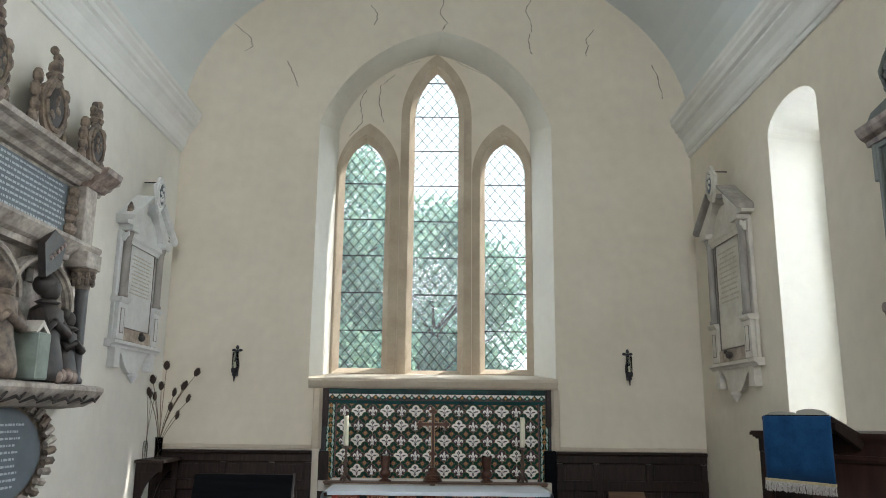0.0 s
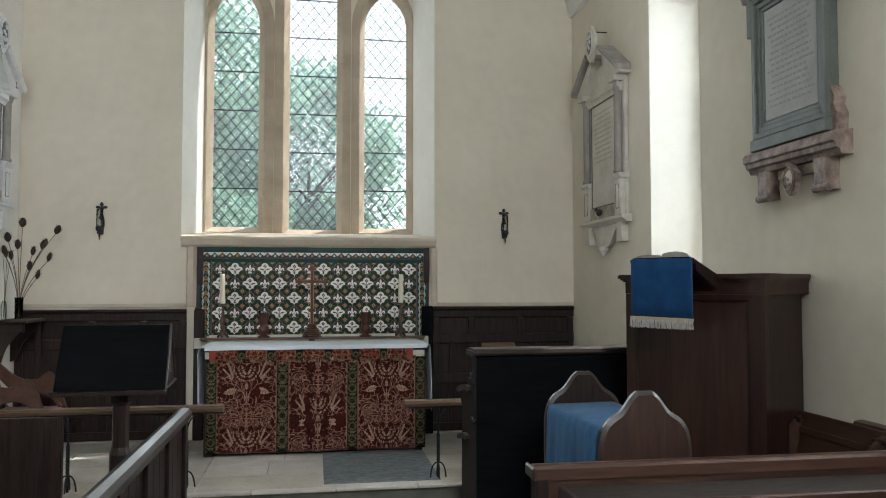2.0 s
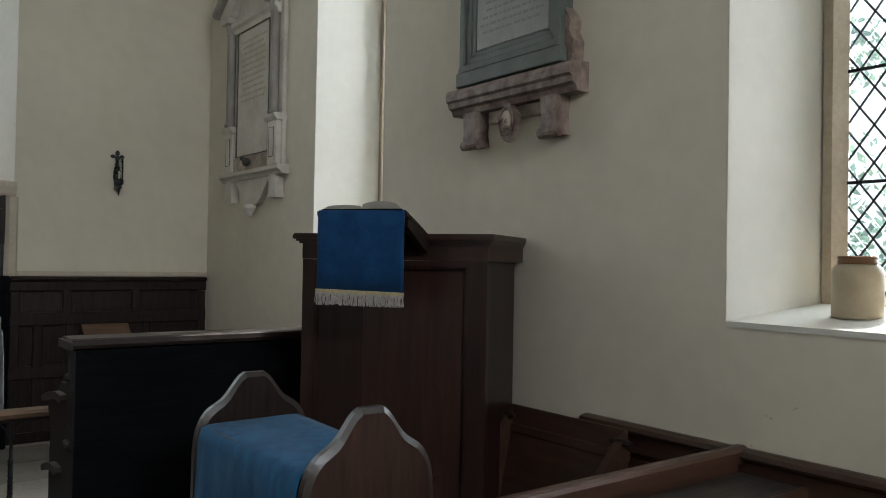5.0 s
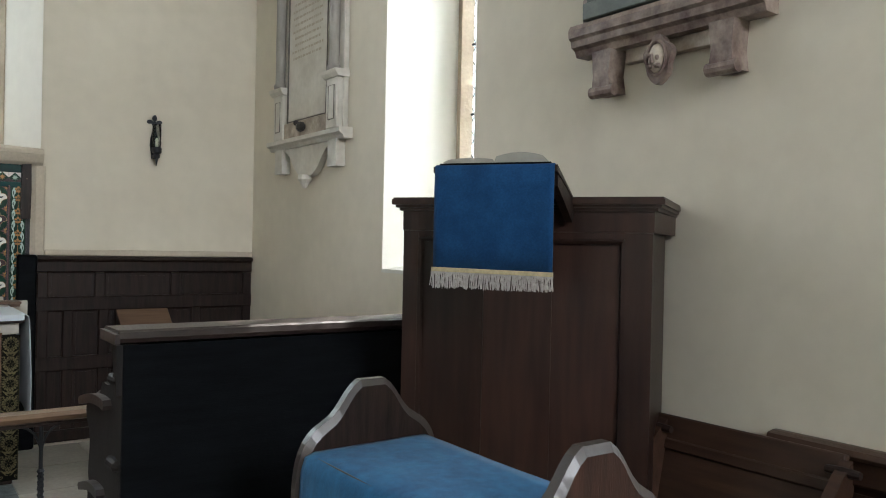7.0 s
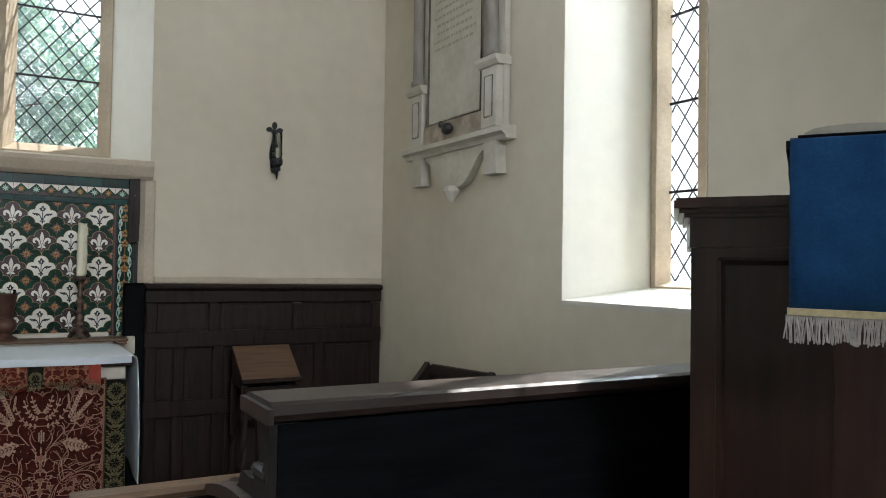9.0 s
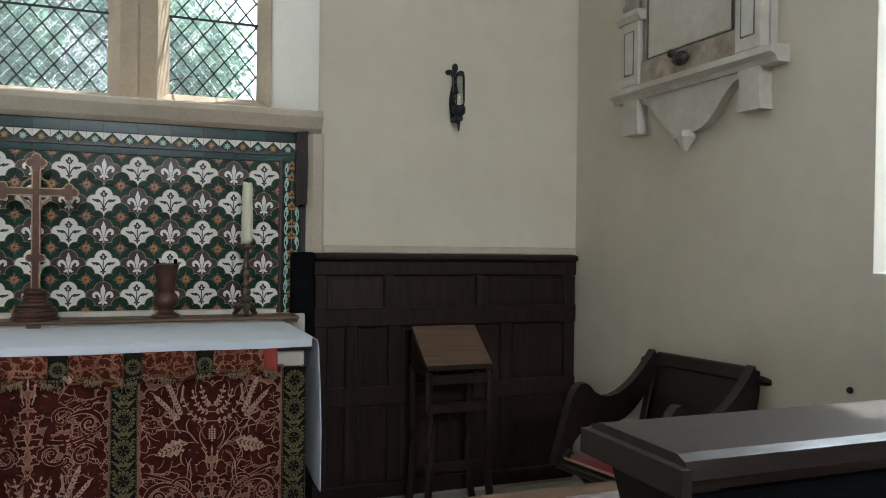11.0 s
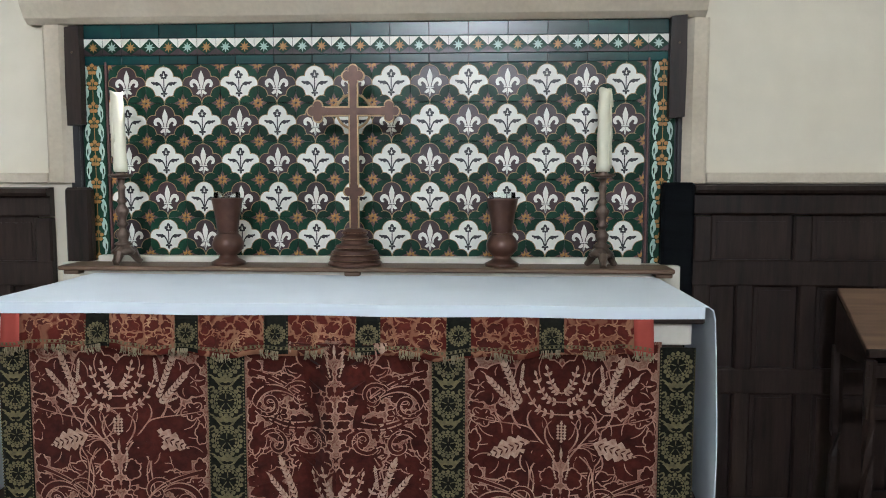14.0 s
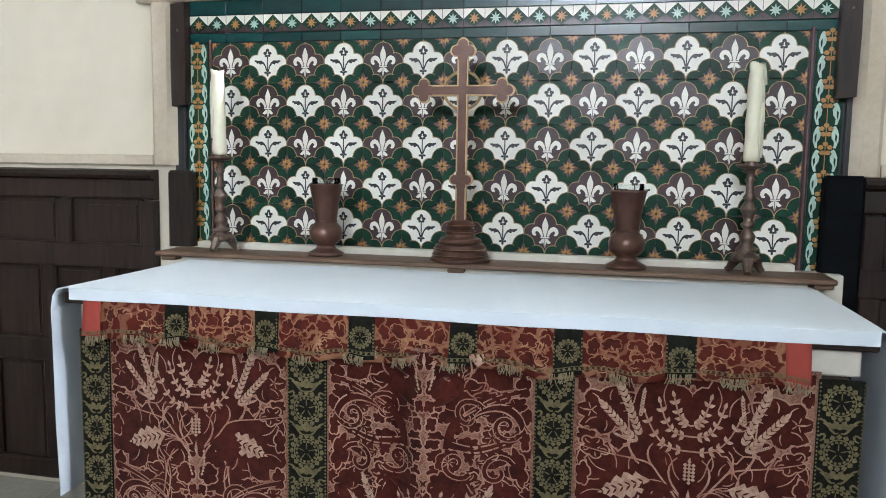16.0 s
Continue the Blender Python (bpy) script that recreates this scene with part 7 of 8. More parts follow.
def classical_monument(side, y, label, z, H, hw, m, seed, finials=False):
    """A white tablet between pilasters, with a broken pediment above and an apron below; z: its shelf."""
    W = Wall(side, y)
    t = thing("wall_monument", label, "monument", (0, 0, 0))
    top = z + H
    W.mould("shelf", -hw - 0.06, hw + 0.06, [(0, z - 0.05), (0.06, z - 0.05), (0.07, z - 0.03), (0.095, z - 0.015), (0.095, z + 0.012), (0.0, z + 0.02)], m, t)
    W.slab("plinth", -hw + 0.12, hw - 0.12, z + 0.02, z + 0.13, 0, 0.06, MARBLE_VEIN, t, "veined marble plinth")
    W.slab("back_slab", -hw, hw, z + 0.02, top, 0, 0.035, m, t)
    W.slab("tablet", -0.29, 0.29, z + 0.14, top - 0.10, 0.03, 0.05, m, t)
    W.writing(-0.25, 0.25, z + 0.5 * H * 0.9, top - 0.16, 11, 0.0515, INK, t, seed)
    bm = bmesh.new()
    tube(bm, [W.at(a, b, 0.052) for a, b in ((-0.295, z + 0.135), (0.295, z + 0.135), (0.295, top - 0.09), (-0.295, top - 0.09), (-0.295, z + 0.135))], 0.006, 5)
    part("tablet_edge", bm, GRIME_SHADE, t, "edge line dark with grime and shade")
    for s in (1, -1):
        c = s * (hw - 0.09)
        W.slab("pedestal", c - 0.075, c + 0.075, z + 0.02, z + 0.34, 0, 0.075, m, t)
        W.slab("pedestal_panel", c - 0.035, c + 0.035, z + 0.08, z + 0.29, 0.073, 0.079, m, t)
        bm = bmesh.new()
        tube(bm, [W.at(c + a, z + b, 0.0765) for a, b in ((-0.037, 0.078), (0.037, 0.078), (0.037, 0.292), (-0.037, 0.292), (-0.037, 0.078))], 0.004, 5)
        part("panel_line", bm, GRIME_SHADE, t)
        W.mould("pedestal_cap", c - 0.10, c + 0.10, [(0, z + 0.34), (0.08, z + 0.34), (0.10, z + 0.365), (0.105, z + 0.385), (0.0, z + 0.39)], m, t)
        bm = bmesh.new()
        lathe(bm, [(0.045, z + 0.39), (0.048, z + 0.41), (0.036, z + 0.43), (0.036, top - 0.09), (0.042, top - 0.08), (0.036, top - 0.07), (0.05, top - 0.02), (0.055, top)], (*W.at(c, 0, 0.06)[:2], 0), 16)
        part("column", bm, MARBLE_SHADED, t, "marble column in a shadow-grey tone", smooth=True)
        W.slab("impost", c - 0.08, c + 0.08, top, top + 0.05, 0, 0.13, m, t)
        W.shape("console", [(c - 0.06, z - 0.05), (c + 0.06, z - 0.05), (c + 0.055, z - 0.13), (c + 0.065, z - 0.22), (c - 0.065, z - 0.22), (c - 0.055, z - 0.13)], 0, 0.065, m, t)
        # one half of the broken pediment
        W.shape("pediment", [(s * (hw + 0.06), top + 0.05), (s * (hw + 0.06), top + 0.085), (s * 0.16, top + 0.36), (s * 0.13, top + 0.30), (s * 0.2, top + 0.21), (s * 0.30, top + 0.10), (s * 0.32, top + 0.05)], 0, 0.11, m, t)
        bm = bmesh.new()
        prism(bm, [(0, 0.0), (0.15, 0.0), (0.17, 0.02), (0.17, 0.045), (0, 0.05)], lambda w, v, k: W.at(s * (hw + 0.07 - k * (hw - 0.08)), top + 0.075 + v + k * 0.285, w), 0, 1)
        part("raking_cornice", bm, MARBLE_SHADED if side > 0 else m, t)
        if finials:
            bm = bmesh.new()
            lathe(bm, [(0.03, 0), (0.02, 0.03), (0.035, 0.05), (0.028, 0.09), (0.03, 0.11), (0.006, 0.16)], W.at(s * (hw - 0.02), top + 0.10, 0.09), 10)
            part("finial", bm, TAN, t)
    W.shape("tympanum", [(-hw + 0.04, top + 0.0), (hw - 0.04, top + 0.0), (hw - 0.06, top + 0.06), (0.10, top + 0.26), (-0.10, top + 0.26), (-hw + 0.06, top + 0.06)], 0, 0.05, m, t)
    W.mould("entablature", -hw + 0.04, hw - 0.04, [(0, top - 0.09), (0.06, top - 0.09), (0.07, top - 0.06), (0.09, top - 0.04), (0.09, top - 0.0), (0.0, top)], m, t)
    W.shape("apron", [(-hw + 0.16, z - 0.05)] + bez((-hw + 0.16, z - 0.07), (-0.22, z - 0.10), (-0.20, z - 0.24), (-0.05, z - 0.26), 8) + bez((0.05, z - 0.26), (0.20, z - 0.24), (0.22, z - 0.10), (hw - 0.16, z - 0.07), 8) + [(hw - 0.16, z - 0.05)], 0, 0.045, m, t)
    bm = bmesh.new()
    lathe(bm, [(0.012, -0.07), (0.03, -0.04), (0.05, -0.01), (0.045, 0.02)], W.at(0, z - 0.27, 0.05), 10)
    part("pendant", bm, m, t)
    bm = bmesh.new()
    ball(bm, W.at(0.02, z + 0.07, 0.10), (0.03, 0.05, 0.035), 8)
    ball(bm, W.at(-0.03, z + 0.10, 0.11), (0.02, 0.02, 0.02), 8)
    part("ornament", bm, DARKSTONE, t, "broken grey ornament")
    W.cartouche(0.0, top + 0.46, 0.17, 0.115, 0.16, m, SLATE_BLUE, t, seed)
    bm = bmesh.new()
    tube(bm, [W.at(0, top + 0.58, 0.0), W.at(0, top + 0.58, 0.17)], 0.006, 6)
    part("iron_stay", bm, IRON, t)
    return t


classical_monument(1, -1.03, "white marble wall tablet with a broken pediment", 2.13, 1.22, 0.50, MARBLE, 3)
classical_monument(-1, -0.91, "cool white marble wall tablet with a broken pediment", 2.24, 0.98, 0.50, MARBLE_COOL, 9, True)

# grey and pink marble tablet on the south wall
W = Wall(1, -4.015)
t = thing("wall_monument", "grey marble tablet on a pink marble shelf", "monument")
W.mould("shelf", -0.425, 0.425, [(0, 2.20), (0.07, 2.20), (0.08, 2.225), (0.10, 2.235), (0.105, 2.26), (0.118, 2.27), (0.12, 2.30), (0.11, 2.32), (0, 2.33)], MARBLE_PINK, t)
W.slab("base_slab", -0.36, 0.36, 2.33, 2.40, 0, 0.11, MARBLE_GREY, t)
W.slab("back_slab", -0.33, 0.33, 2.40, 3.28, 0, 0.06, MARBLE_GREY, t)
for i, (g, w) in enumerate(((0.0, 0.10), (0.035, 0.085), (0.06, 0.075))):
    for s in (1, -1):
        W.slab("frame_side", s * (0.33 - g) - 0.018, s * (0.33 - g) + 0.018, 2.40 + g, 3.27 - g, 0.06, w, MARBLE_GREY, t)
    for v in (2.42 + g, 3.25 - g):
        W.slab("frame_rail", -0.33 + g, 0.33 - g, v - 0.018, v + 0.018, 0.06, w, MARBLE_GREY, t)
W.slab("tablet", -0.25, 0.25, 2.50, 3.17, 0.06, 0.07, mat("grey_white_tablet", (0.40, 0.40, 0.375), 0.55, vary=0.25, scale=6, vary_to=(0.32, 0.32, 0.30), fine=0.1), t, "greyed white marble tablet")
W.writing(-0.22, 0.22, 2.56, 3.12, 16, 0.0715, mat("worn_grey_letters", (0.27, 0.265, 0.25), 0.9), t, 21)
for s in (1, -1):
    W.slab("ear", s * 0.385 - 0.025, s * 0.385 + 0.025, 3.05, 3.28, 0, 0.09, MARBLE_GREY, t)
    W.shape("side_scroll", [(s * (0.33 + u), v) for u, v in ((0.0, 2.33), (0.06, 2.33), (0.066, 2.42), (0.04, 2.47), (0.05, 2.51), (0.02, 2.56), (0.0, 2.58))], 0, 0.07, MARBLE_PINK, t)
    W.shape("console", [(s * (0.27 + u), v) for u, v in ((-0.05, 2.20), (0.05, 2.20), (0.042, 2.10), (0.05, 2.03), (-0.05, 2.03), (-0.038, 2.10))], 0, 0.09, MARBLE_PINK, t)
    bm = bmesh.new()
    tube(bm, [W.at(s * 0.27 - 0.06, 2.04, 0.075), W.at(s * 0.27 + 0.06, 2.04, 0.075)], 0.024, 10)
    part("console_scroll", bm, MARBLE_PINK, t)
W.slab("apron", -0.20, 0.20, 2.14, 2.20, 0, 0.03, MARBLE_VEIN, t)
W.cartouche(0.0, 2.12, 0.085, 0.06, 0.085, MARBLE_PINK, MARBLE_VEIN, t, 5)
W.mould("cornice", -0.45, 0.45, [(0, 3.28), (0.09, 3.28), (0.10, 3.31), (0.13, 3.33), (0.15, 3.36), (0.16, 3.39), (0, 3.40)], MARBLE_PINK, t)
W.shape("pediment", [(-0.44, 3.40), (0.44, 3.40), (0.36, 3.47), (0.16, 3.50), (0.12, 3.60), (-0.12, 3.60), (-0.16, 3.50), (-0.36, 3.47)], 0, 0.10, MARBLE_GREY, t)
W.cartouche(0.0, 3.60, 0.15, 0.14, 0.16, MARBLE_GREY, SLATE_BLUE, t, 6)

# the large painted monument on the north wall
W = Wall(-1, -3.15)
t = thing("wall_monument", "large painted stone monument with kneeling figures", "monument")
W.mould("lower_shelf", -0.98, 0.98, [(0, 1.66), (0.20, 1.68), (0.28, 1.72), (0.32, 1.76), (0.34, 1.79), (0.34, 1.815), (0.30, 1.83), (0, 1.84)], SHADE_MOTTLED, t)
for k in range(9):
    u = -0.84 + 0.21 * k
    bm = bmesh.new()
    tube(bm, [W.at(u - 0.08, 1.70, 0.28), W.at(u, 1.735, 0.325), W.at(u + 0.06, 1.72, 0.315), W.at(u + 0.1, 1.76, 0.33)], [0.006, 0.012, 0.012, 0.006], 6)
    part("leaf_carving", bm, DARKSTONE, t)
bm = bmesh.new()
prism(bm, [(0.80 * math.cos(a), 1.36 + 0.42 * math.sin(a)) for a in (2 * math.pi * i / 30 for i in range(30))], W.at, 0.0, 0.06)
part("oval_ground", bm, TAN, t)
bm = bmesh.new()
ob_pts = [(0.66 * math.cos(2 * math.pi * i / 30), 1.36 + 0.33 * math.sin(2 * math.pi * i / 30)) for i in range(30)]
prism(bm, ob_pts, W.at, 0.06, 0.075)
part("oval_tablet", bm, SLATE_BLUE, t, "blue-grey oval tablet")
W.writing(-0.40, 0.40, 1.14, 1.58, 10, 0.077, INK_PALE, t, 31)
for k in range(34):
    a = 2 * math.pi * k / 34
    bm = bmesh.new()
    c, s = math.cos(a), math.sin(a)
    tube(bm, [W.at(0.68 * c, 1.36 + 0.34 * s, 0.10), W.at(0.76 * c - 0.02 * s, 1.36 + 0.40 * s + 0.02 * c, 0.11), W.at(0.83 * c - 0.04 * s, 1.36 + 0.45 * s + 0.03 * c, 0.06)], [0.022, 0.03, 0.016], 6)
    part("wreath_leaf", bm, SHADE_MOTTLED if k % 3 else TAN, t)
W.slab("niche_back", -0.92, 0.92, 1.84, 2.76, 0, 0.03, SHADE_MOTTLED, t)
for u in (-0.84, 0.72):
    W.slab("pier", u - 0.12, u + 0.12, 1.84, 2.76, 0.03, 0.10, SHADE_MOTTLED, t)
for c in (-0.42, 0.30):
    hood = [(c + 0.40 * math.cos(math.pi * i / 14), 2.36 + 0.30 * math.sin(math.pi * i / 14)) for i in range(15)]
    bm = bmesh.new()
    for off, r in ((0.12, 0.03), (0.16, 0.02), (0.08, 0.022)):
        tube(bm, [W.at(c + (a - c) * (1 + 0.06 * (off - 0.12) * 10), b, off) for a, b in hood] , r, 6)
    part("niche_arch", bm, SHADE_MOTTLED, t)
    for k in range(5):
        a = math.pi * (k + 0.5) / 5
        W.slab("coffer", c + 0.30 * math.cos(a) - 0.045, c + 0.30 * math.cos(a) + 0.045, 2.36 + 0.2 * math.sin(a) - 0.05, 2.36 + 0.2 * math.sin(a) + 0.05, 0.03, 0.05, TAN, t)
for u in (-0.80, 0.76):
    bm = bmesh.new()
    lathe(bm, [(0.062, 0), (0.066, 0.03), (0.05, 0.05), (0.05, 0.10), (0.046, 0.66), (0.05, 0.69)], W.at(u, 1.84, 0.20), 18)
    part("column", bm, BLACKSTONE, t, "black marble column", smooth=True)
    bm = bmesh.new()
    lathe(bm, [(0.05, 0.0), (0.055, 0.03), (0.075, 0.07), (0.062, 0.09), (0.09, 0.13), (0.095, 0.15)], W.at(u, 2.53, 0.20), 16)
    rnd = random.Random(7)
    for k in range(16):
        a = 2 * math.pi * k / 8
        p = Vector(W.at(u, 2.58 + 0.05 * (k // 8), 0.20)) + Vector((0.07 * math.cos(a), 0.07 * math.sin(a), 0))
        leaf_bm = bmesh.new()
        ball(leaf_bm, p, (0.02, 0.02, 0.03), 6)
        part("capital_leaf", leaf_bm, TAN, t)
    part("capital", bm, TAN, t, "carved leaf capital")
    W.slab("entablature_block", u - 0.12, u + 0.12, 2.68, 2.80, 0, 0.27, SHADE_MOTTLED, t)
    W.slab("attic_pier", u - 0.09, u + 0.09, 2.88, 3.30, 0, 0.20, SHADE_MOTTLED, t)
    bm = bmesh.new()
    for k, (rr, zz) in enumerate(((0.05, 0.02), (0.07, 0.09), (0.06, 0.17), (0.075, 0.24), (0.05, 0.31), (0.055, 0.37))):
        ball(bm, W.at(u - 0.16 * (1 if u > 0 else -1), 2.86 + zz, 0.12 + 0.012 * (k % 2)), (0.05, rr, 0.05), 8)
    part("carved_trophy", bm, TAN, t)
W.mould("entablature", -0.98, 0.98, [(0, 2.72), (0.13, 2.72), (0.14, 2.76), (0.17, 2.78), (0.20, 2.82), (0.22, 2.85), (0.22, 2.875), (0, 2.88)], SHADE_MOTTLED, t)
W.slab("attic", -0.80, 0.80, 2.88, 3.30, 0, 0.10, SHADE_MOTTLED, t)
W.slab("upper_tablet", -0.60, 0.58, 2.90, 3.27, 0.10, 0.115, SLATE_BLUE, t, "blue-grey lettered tablet")
W.writing(-0.57, 0.55, 2.91, 3.26, 9, 0.1165, INK_PALE, t, 33, 0.25)
W.mould("cornice", -1.02, 1.02, [(0, 3.30), (0.14, 3.30), (0.16, 3.33), (0.22, 3.35), (0.25, 3.385), (0.29, 3.40), (0.30, 3.43), (0, 3.45)], SHADE_MOTTLED, t)
for s in (-0.88, 0.80):
    W.mould("cornice_block", s - 0.13, s + 0.13, [(0, 3.30), (0.22, 3.30), (0.25, 3.34), (0.30, 3.37), (0.34, 3.41), (0.35, 3.45), (0, 3.46)], MARBLE_PINK, t)
W.slab("blocking", -0.34, 0.38, 3.45, 3.50, 0, 0.16, SHADE_MOTTLED, t)
for u, v, ru, rv, sd in ((0.12, 3.70, 0.18, 0.22, 41), (0.80, 3.66, 0.14, 0.19, 42), (-0.62, 3.72, 0.16, 0.22, 43)):
    c = W.cartouche(u, v, 0.18, ru, rv, TAN, DARKSTONE, t, sd)
    bm = bmesh.new()
    rnd = random.Random(sd)
    lathe(bm, [(0.05, 0), (0.06, 0.03), (0.04, 0.05), (0.05, 0.07), (0.045, 0.11), (0.02, 0.14)], W.at(u, v + rv * 0.95, 0.15), 12)
    part("helm", bm, TAN, t)
    for k in range(7):
        bm = bmesh.new()
        ball(bm, W.at(u + rnd.uniform(-0.06, 0.06), v + rv + rnd.uniform(0.06, 0.2), 0.15), (0.03, 0.03, 0.035), 6)
        part("crest", bm, TAN, t)
    for s in (1, -1):
        for k in range(4):
            p = W.at(u + s * ru * (1.05 + 0.1 * (k % 2)), v + rv * (0.7 - 0.45 * k), 0.14)
            bm = bmesh.new()
            ball(bm, p, (0.035, 0.045, 0.06), 8)
            part("mantling", bm, TAN, t)
        bm = bmesh.new()
        tube(bm, [W.at(u + s * ru * 0.5, v - rv * 0.9, 0.15), W.at(u + s * ru * 1.0, v - rv * 1.0, 0.15), W.at(u + s * ru * 1.3, v - rv * 0.85, 0.15), W.at(u + s * ru * 1.2, v - rv * 0.6, 0.15)], 0.02, 6)
        part("mantling_scroll", bm, TAN, t)
W.shape("shield", [(0.16, 2.52), (0.34, 2.62), (0.40, 2.80), (0.22, 2.86), (0.10, 2.74)], 0.18, 0.23, DARKSTONE, t, "painted shield on the entablature")
bm = bmesh.new()
for k in range(5):
    ball(bm, W.at(0.20 + 0.04 * k, 2.66 + 0.03 * k, 0.235), (0.008, 0.025, 0.02), 6)
part("shield_charge", bm, MARBLE_PINK, t)


def kneeling_statue(u, robe, k, label, y=-3.15):
    """A kneeling carved figure as one plain lump of stone."""
    W = Wall(-1, y)
    bm = bmesh.new()
    n = 16
    prof = [(0.16, 0.0), (0.17, 0.05), (0.15, 0.14), (0.12, 0.24), (0.115, 0.30), (0.13, 0.38), (0.12, 0.44), (0.06, 0.48)]
    rings = []
    for r, z in prof:
        rings.append([bm.verts.new(W.at(u + k * (r * math.cos(a) * (1 + 0.07 * math.cos(6 * a) * (z < 0.3))), 1.84 + k * z, 0.19 + k * r * 0.75 * math.sin(a))) for a in (2 * math.pi * i / n for i in range(n))])
    for a, b in zip(rings, rings[1:]):
        for i in range(n):
            bm.faces.new((a[i], a[(i + 1) % n], b[(i + 1) % n], b[i]))
    bm.faces.new(rings[0]), bm.faces.new(rings[-1])
    lathe(bm, [(0.05, -0.02), (0.085, 0.0), (0.05, 0.02)], W.at(u, 1.84 + k * 0.49, 0.19), 14)
    ball(bm, W.at(u, 1.84 + k * 0.57, 0.20), (0.065 * k, 0.06 * k, 0.08 * k), 12)
    ball(bm, W.at(u - 0.02, 1.84 + k * 0.60, 0.17), (0.075 * k, 0.075 * k, 0.075 * k), 10)
    for s in (1, -1):
        tube(bm, [W.at(u + s * 0.11 * k, 1.84 + k * 0.42, 0.19), W.at(u + s * 0.12 * k, 1.84 + k * 0.30, 0.27), W.at(u - 0.10 * k, 1.84 + k * 0.36, 0.31)], [0.045 * k, 0.042 * k, 0.022 * k], 8)
    return tagged(part("kneeling_statue", bm, robe, smooth=True), label, "statue")


kneeling_statue(0.30, DARKSTONE, 1.08, "dark-robed kneeling stone figure on a monument")
kneeling_statue(0.60, DARKSTONE, 0.78, "small dark-robed kneeling stone figure on a monument")
kneeling_statue(-0.28, TAN, 1.05, "pale kneeling stone figure on a monument")
kneeling_statue(-0.55, DARKSTONE, 0.9, "dark kneeling stone figure on a monument")
pd = thing("prayer_desk", "small carved stone prayer desk draped in grey green", "monument desk")
bm = bmesh.new()
W.box(bm, -0.02, 0.13, 1.842, 2.14, 0.15, 0.33, 0.01)
part("drapery", bm, GREYGREEN, pd)
W.shape("book", [(-0.03, 2.14), (0.05, 2.22), (0.15, 2.14), (0.13, 2.13), (0.05, 2.18), (-0.01, 2.13)], 0.18, 0.31, MARBLE, pd)
bm = bmesh.new()
for k, (u, v, r) in enumerate(((0.36, 1.88, 0.05), (0.44, 1.89, 0.055), (0.52, 1.875, 0.045), (0.30, 1.87, 0.04))):
    ball(bm, W.at(u, v, 0.30), (0.045, r, 0.05), 10)
tagged(part("carved_infant", bm, MARBLE_PINK, smooth=True), "small swaddled pale stone carving on a monument", "carving")

# ---- paving ----
rnd = random.Random(2)


def paver(x0, x1, y0, y1, z, parent, m, zrise=0.0):
    h = 0.02
    return part("paving_slab", boxbm(x0 + 0.003, x1 - 0.003, y0 + 0.003, y1 - 0.003, z - h, z + zrise + rnd.uniform(-0.001, 0.001), 0.004), m, parent)


sanct = bpy.data.objects["floor_sanctuary"]
y = -0.02
row = 0
while y > -1.62:
    dpt = 0.52
    x = XN + 0.01
    while x < XS - 0.02:
        w = rnd.choice((0.5, 0.62, 0.72))
        x1 = min(x + w, XS - 0.01)
        if XS - x1 < 0.2:
            x1 = XS - 0.01
        paver(x, x1, y - dpt, y, 0.0, sanct, FLOORSTONE)
        x = x1
    y -= dpt
    row += 1
STEP = mat("pale_step_stone", (0.50, 0.46, 0.38), 0.65, vary=0.25, scale=3, vary_to=(0.38, 0.34, 0.27), bump=0.15, bump_scale=40, random_shift=0.08, fine=0.12, fine_scale=30)
RISER = mat("grey_green_step_face", (0.17, 0.17, 0.13), 0.8, vary=0.4, scale=5, vary_to=(0.10, 0.105, 0.085), bump=0.2)
x = XN + 0.01
for w in (0.9, 1.05, 0.94, 1.2, 0.9, 0.56):
    paver(x, min(x + w, XS - 0.01), -2.03, -1.585, 0.0, sanct, STEP)
    x += w
part("step_riser", boxbm(XN + 0.01, XS - 0.01, -2.012, -1.971, -0.171, -0.022, 0.004), RISER, sanct)
ledger = part("ledger_slab", boxbm(0.11, 1.02, -1.95, -0.84, -0.018, 0.004, 0.003), SLATE, sanct, "worn dark slate ledger")
y = -2.02
while y > -9.4:
    x = XN + 0.01
    while x < XS - 0.02:
        w = rnd.choice((0.55, 0.7, 0.85))
        x1 = min(x + w, XS - 0.01)
        if XS - x1 < 0.2:
            x1 = XS - 0.01
        paver(x, x1, y - 0.6, y, -0.16, floor_chancel, CHANCELSTONE)
        x = x1
    y -= 0.6

# ---- outside ----
GRASS = mat("churchyard_grass", (0.06, 0.10, 0.03), 0.95, vary=0.5, scale=0.8, vary_to=(0.10, 0.12, 0.04), fine=0.4, fine_scale=20)
tagged(part("ground", boxbm(-400, 400, -400, 400, -0.7, -0.5), GRASS), "grass of the churchyard reaching the horizon", "ground", kind="structure")
LEAFM = bpy.data.materials.new("summer_leaf")
LEAFM.use_nodes = True
_n, _l = LEAFM.node_tree.nodes, LEAFM.node_tree.links
_df, _tr, _ad = _n.new("ShaderNodeBsdfDiffuse"), _n.new("ShaderNodeBsdfTranslucent"), _n.new("ShaderNodeMixShader")
_ge, _rp = _n.new("ShaderNodeNewGeometry"), _n.new("ShaderNodeValToRGB")
# Leaf colours are paled and blued to carry the outdoor haze.
_rp.color_ramp.elements[0].color, _rp.color_ramp.elements[1].color = (0.13, 0.24, 0.20, 1), (0.30, 0.42, 0.29, 1)
_l.new(_ge.outputs["Random Per Island"], _rp.inputs["Fac"])
_l.new(_rp.outputs["Color"], _df.inputs["Color"])
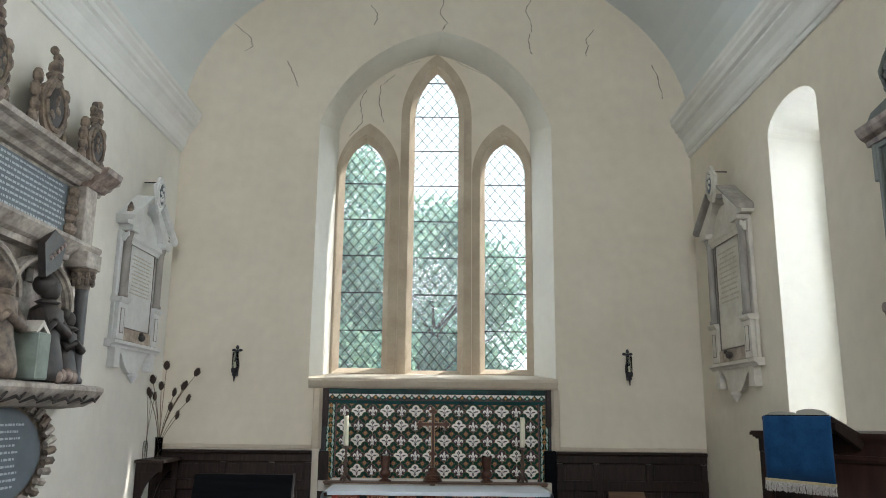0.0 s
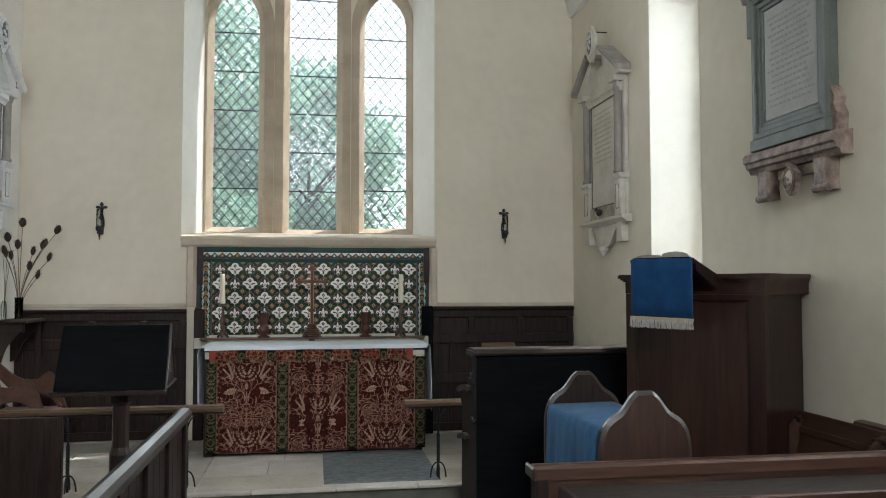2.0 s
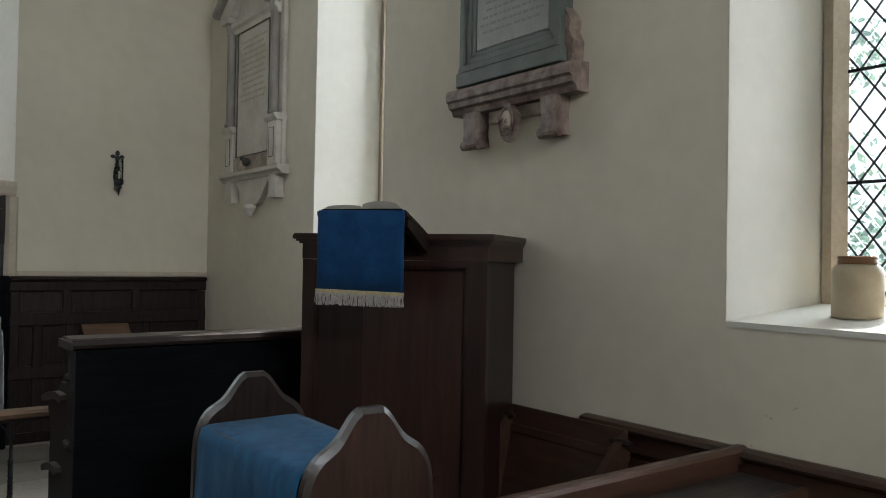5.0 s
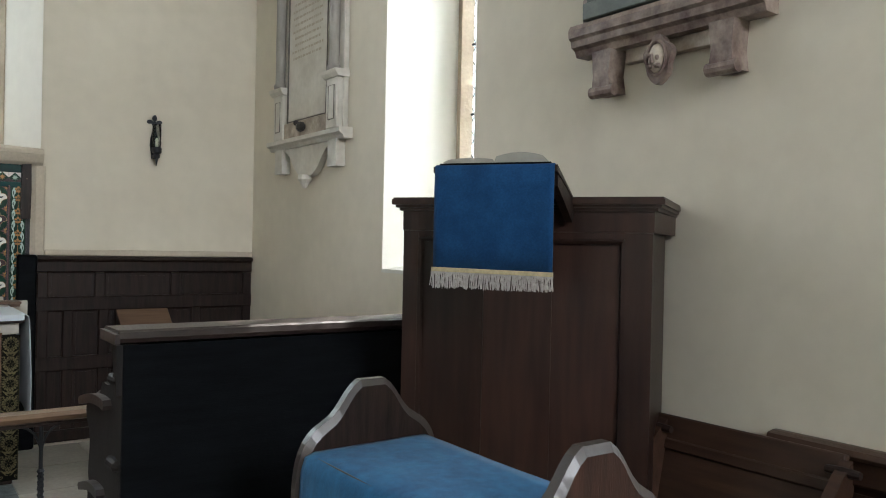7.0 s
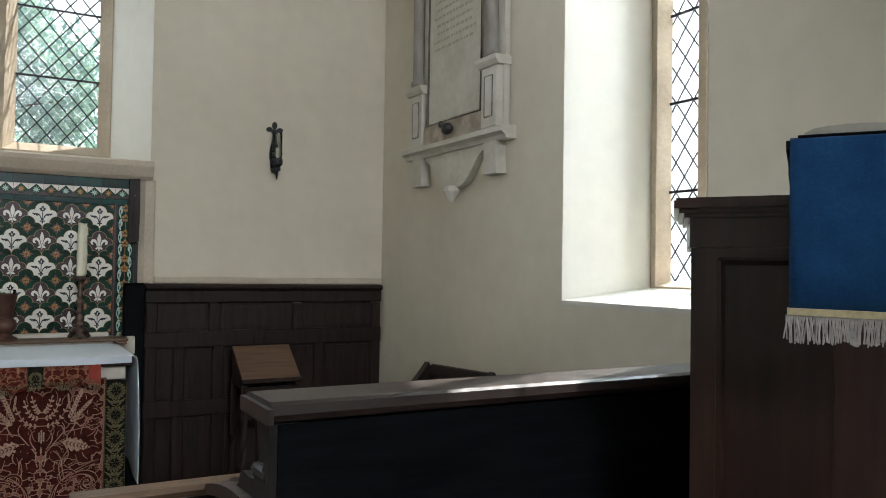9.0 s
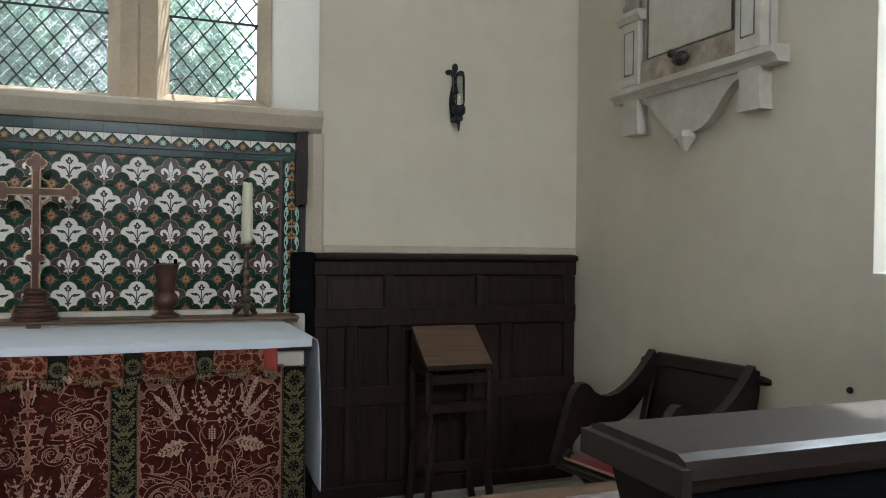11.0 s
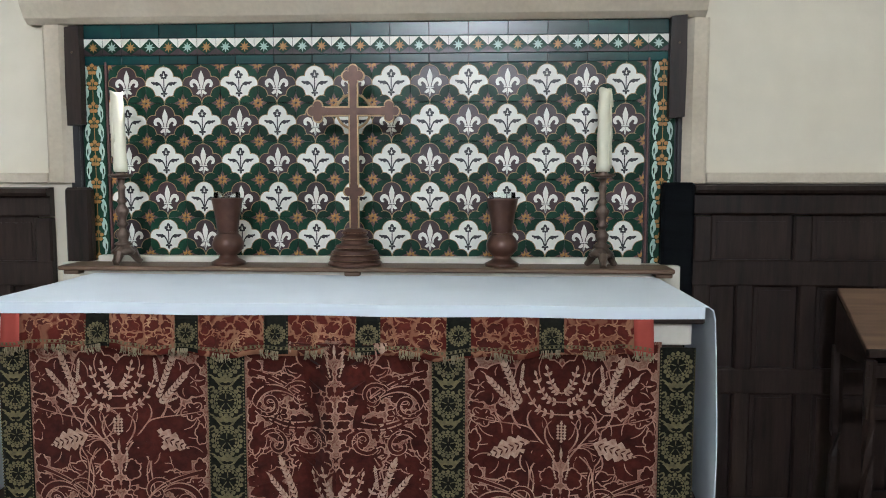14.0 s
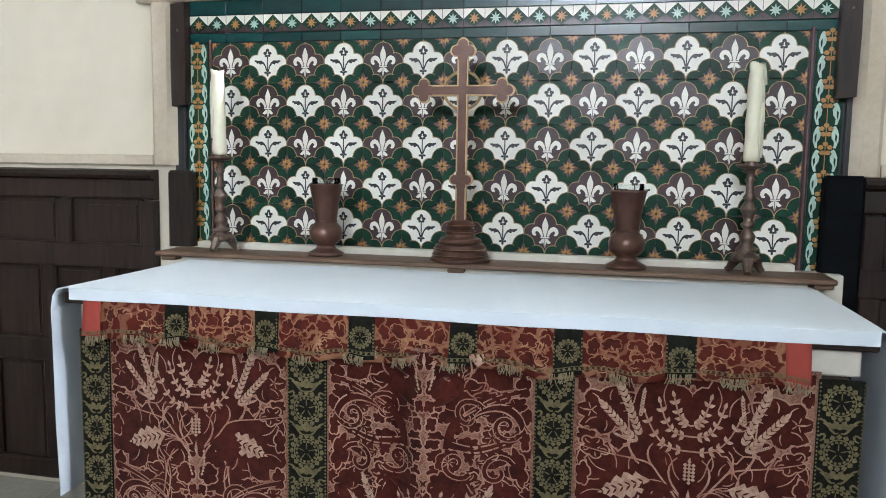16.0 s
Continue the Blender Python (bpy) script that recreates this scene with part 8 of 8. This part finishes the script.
_l.new(_rp.outputs["Color"], _tr.inputs["Color"])
_ad.inputs["Fac"].default_value = 0.5
_l.new(_df.outputs["BSDF"], _ad.inputs[1])
_l.new(_tr.outputs["BSDF"], _ad.inputs[2])
_l.new(_ad.outputs["Shader"], _n["Material Output"].inputs["Surface"])
BARK = mat("bark", (0.10, 0.075, 0.055), 0.95, vary=0.4, scale=8, bump=0.5, bump_scale=30, stretch=(3, 3, 0.6))


# glowing sheet added beyond the churchyard to whiten the view through the windows
SKYGLOW = bpy.data.materials.new("sky_glow_sheet")
SKYGLOW.use_nodes = True
_n, _l = SKYGLOW.node_tree.nodes, SKYGLOW.node_tree.links
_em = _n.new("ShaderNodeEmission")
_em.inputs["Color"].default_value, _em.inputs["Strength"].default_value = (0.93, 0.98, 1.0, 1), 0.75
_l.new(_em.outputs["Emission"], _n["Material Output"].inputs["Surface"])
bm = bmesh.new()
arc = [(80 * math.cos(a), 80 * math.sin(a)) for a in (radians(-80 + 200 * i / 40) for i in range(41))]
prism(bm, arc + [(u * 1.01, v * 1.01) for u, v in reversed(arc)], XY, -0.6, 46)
tagged(part("backdrop", bm, SKYGLOW), "glowing sheet standing in for bright sky beyond the churchyard", "backdrop", kind="structure")


def tree(x, y, h, r, seed, leaves):
    rnd = random.Random(seed)
    t = thing("tree", "leafy green churchyard tree in full leaf", "tree", (x, y, -0.5))
    bm = bmesh.new()
    tube(bm, [(0, 0, -0.1), (0.05, 0.02, h * 0.2), (0.1, -0.05, h * 0.45), (0.0, 0.05, h * 0.75)], [0.16, 0.12, 0.08, 0.03], 10)
    ends = []
    for k in range(11):
        a, z = rnd.uniform(0, 6.28), h * rnd.uniform(0.22, 0.6)
        e = Vector((r * 0.7 * math.cos(a), r * 0.7 * math.sin(a), z + h * rnd.uniform(0.1, 0.3)))
        tube(bm, [(0.05, 0, z), tuple(e * 0.5 + Vector((0, 0, z * 0.55))), tuple(e)], [0.045, 0.03, 0.012], 6)
        ends.append(e)
    part("trunk", bm, BARK, t)
    clumps = [(e, r * 0.42) for e in ends] + [(Vector((rnd.gauss(0, r * 0.42), rnd.gauss(0, r * 0.42), h * rnd.uniform(0.25, 0.95))), r * rnd.uniform(0.2, 0.42)) for _ in range(26)]
    vs, fs = [], []
    for i in range(leaves):
        c, cr = clumps[i % len(clumps)]
        v = Vector((rnd.gauss(0, 1), rnd.gauss(0, 1), rnd.gauss(0, 1))).normalized() * cr * rnd.uniform(0.4, 1.05)
        p = c + v
        s = rnd.uniform(0.07, 0.13)
        q = Euler((rnd.uniform(-1, 1), rnd.uniform(-1, 1), rnd.uniform(0, 6.28))).to_matrix()
        b = len(vs)
        for u, w in ((-1, 0), (0, -0.5), (1, 0), (0, 0.5)):
            vs.append(tuple(p + q @ Vector((u * s, w * s, 0.15 * s * abs(u)))))
        fs.append((b, b + 1, b + 2, b + 3))
    me = bpy.data.meshes.new("crown")
    me.from_pydata(vs, [], fs)
    me.materials.append(LEAFM)
    ob = new("crown", me)
    ob.parent = t
    return t


tree(-2.8, 9.5, 8.6, 2.6, 1, 20000)
tree(-0.2, 13.5, 7.6, 2.5, 2, 27000)
tree(-6.5, 14, 10, 3.2, 3, 7000)
tree(5.2, 17, 5.0, 2.4, 4, 9000)
tree(-1.6, 21, 9.0, 3.4, 5, 12000)
tree(10.5, -6.0, 7.0, 2.4, 6, 7000)
tree(12.0, 1.0, 6.5, 2.4, 7, 6000)
tree(14, -12.0, 8, 3.0, 8, 6000)
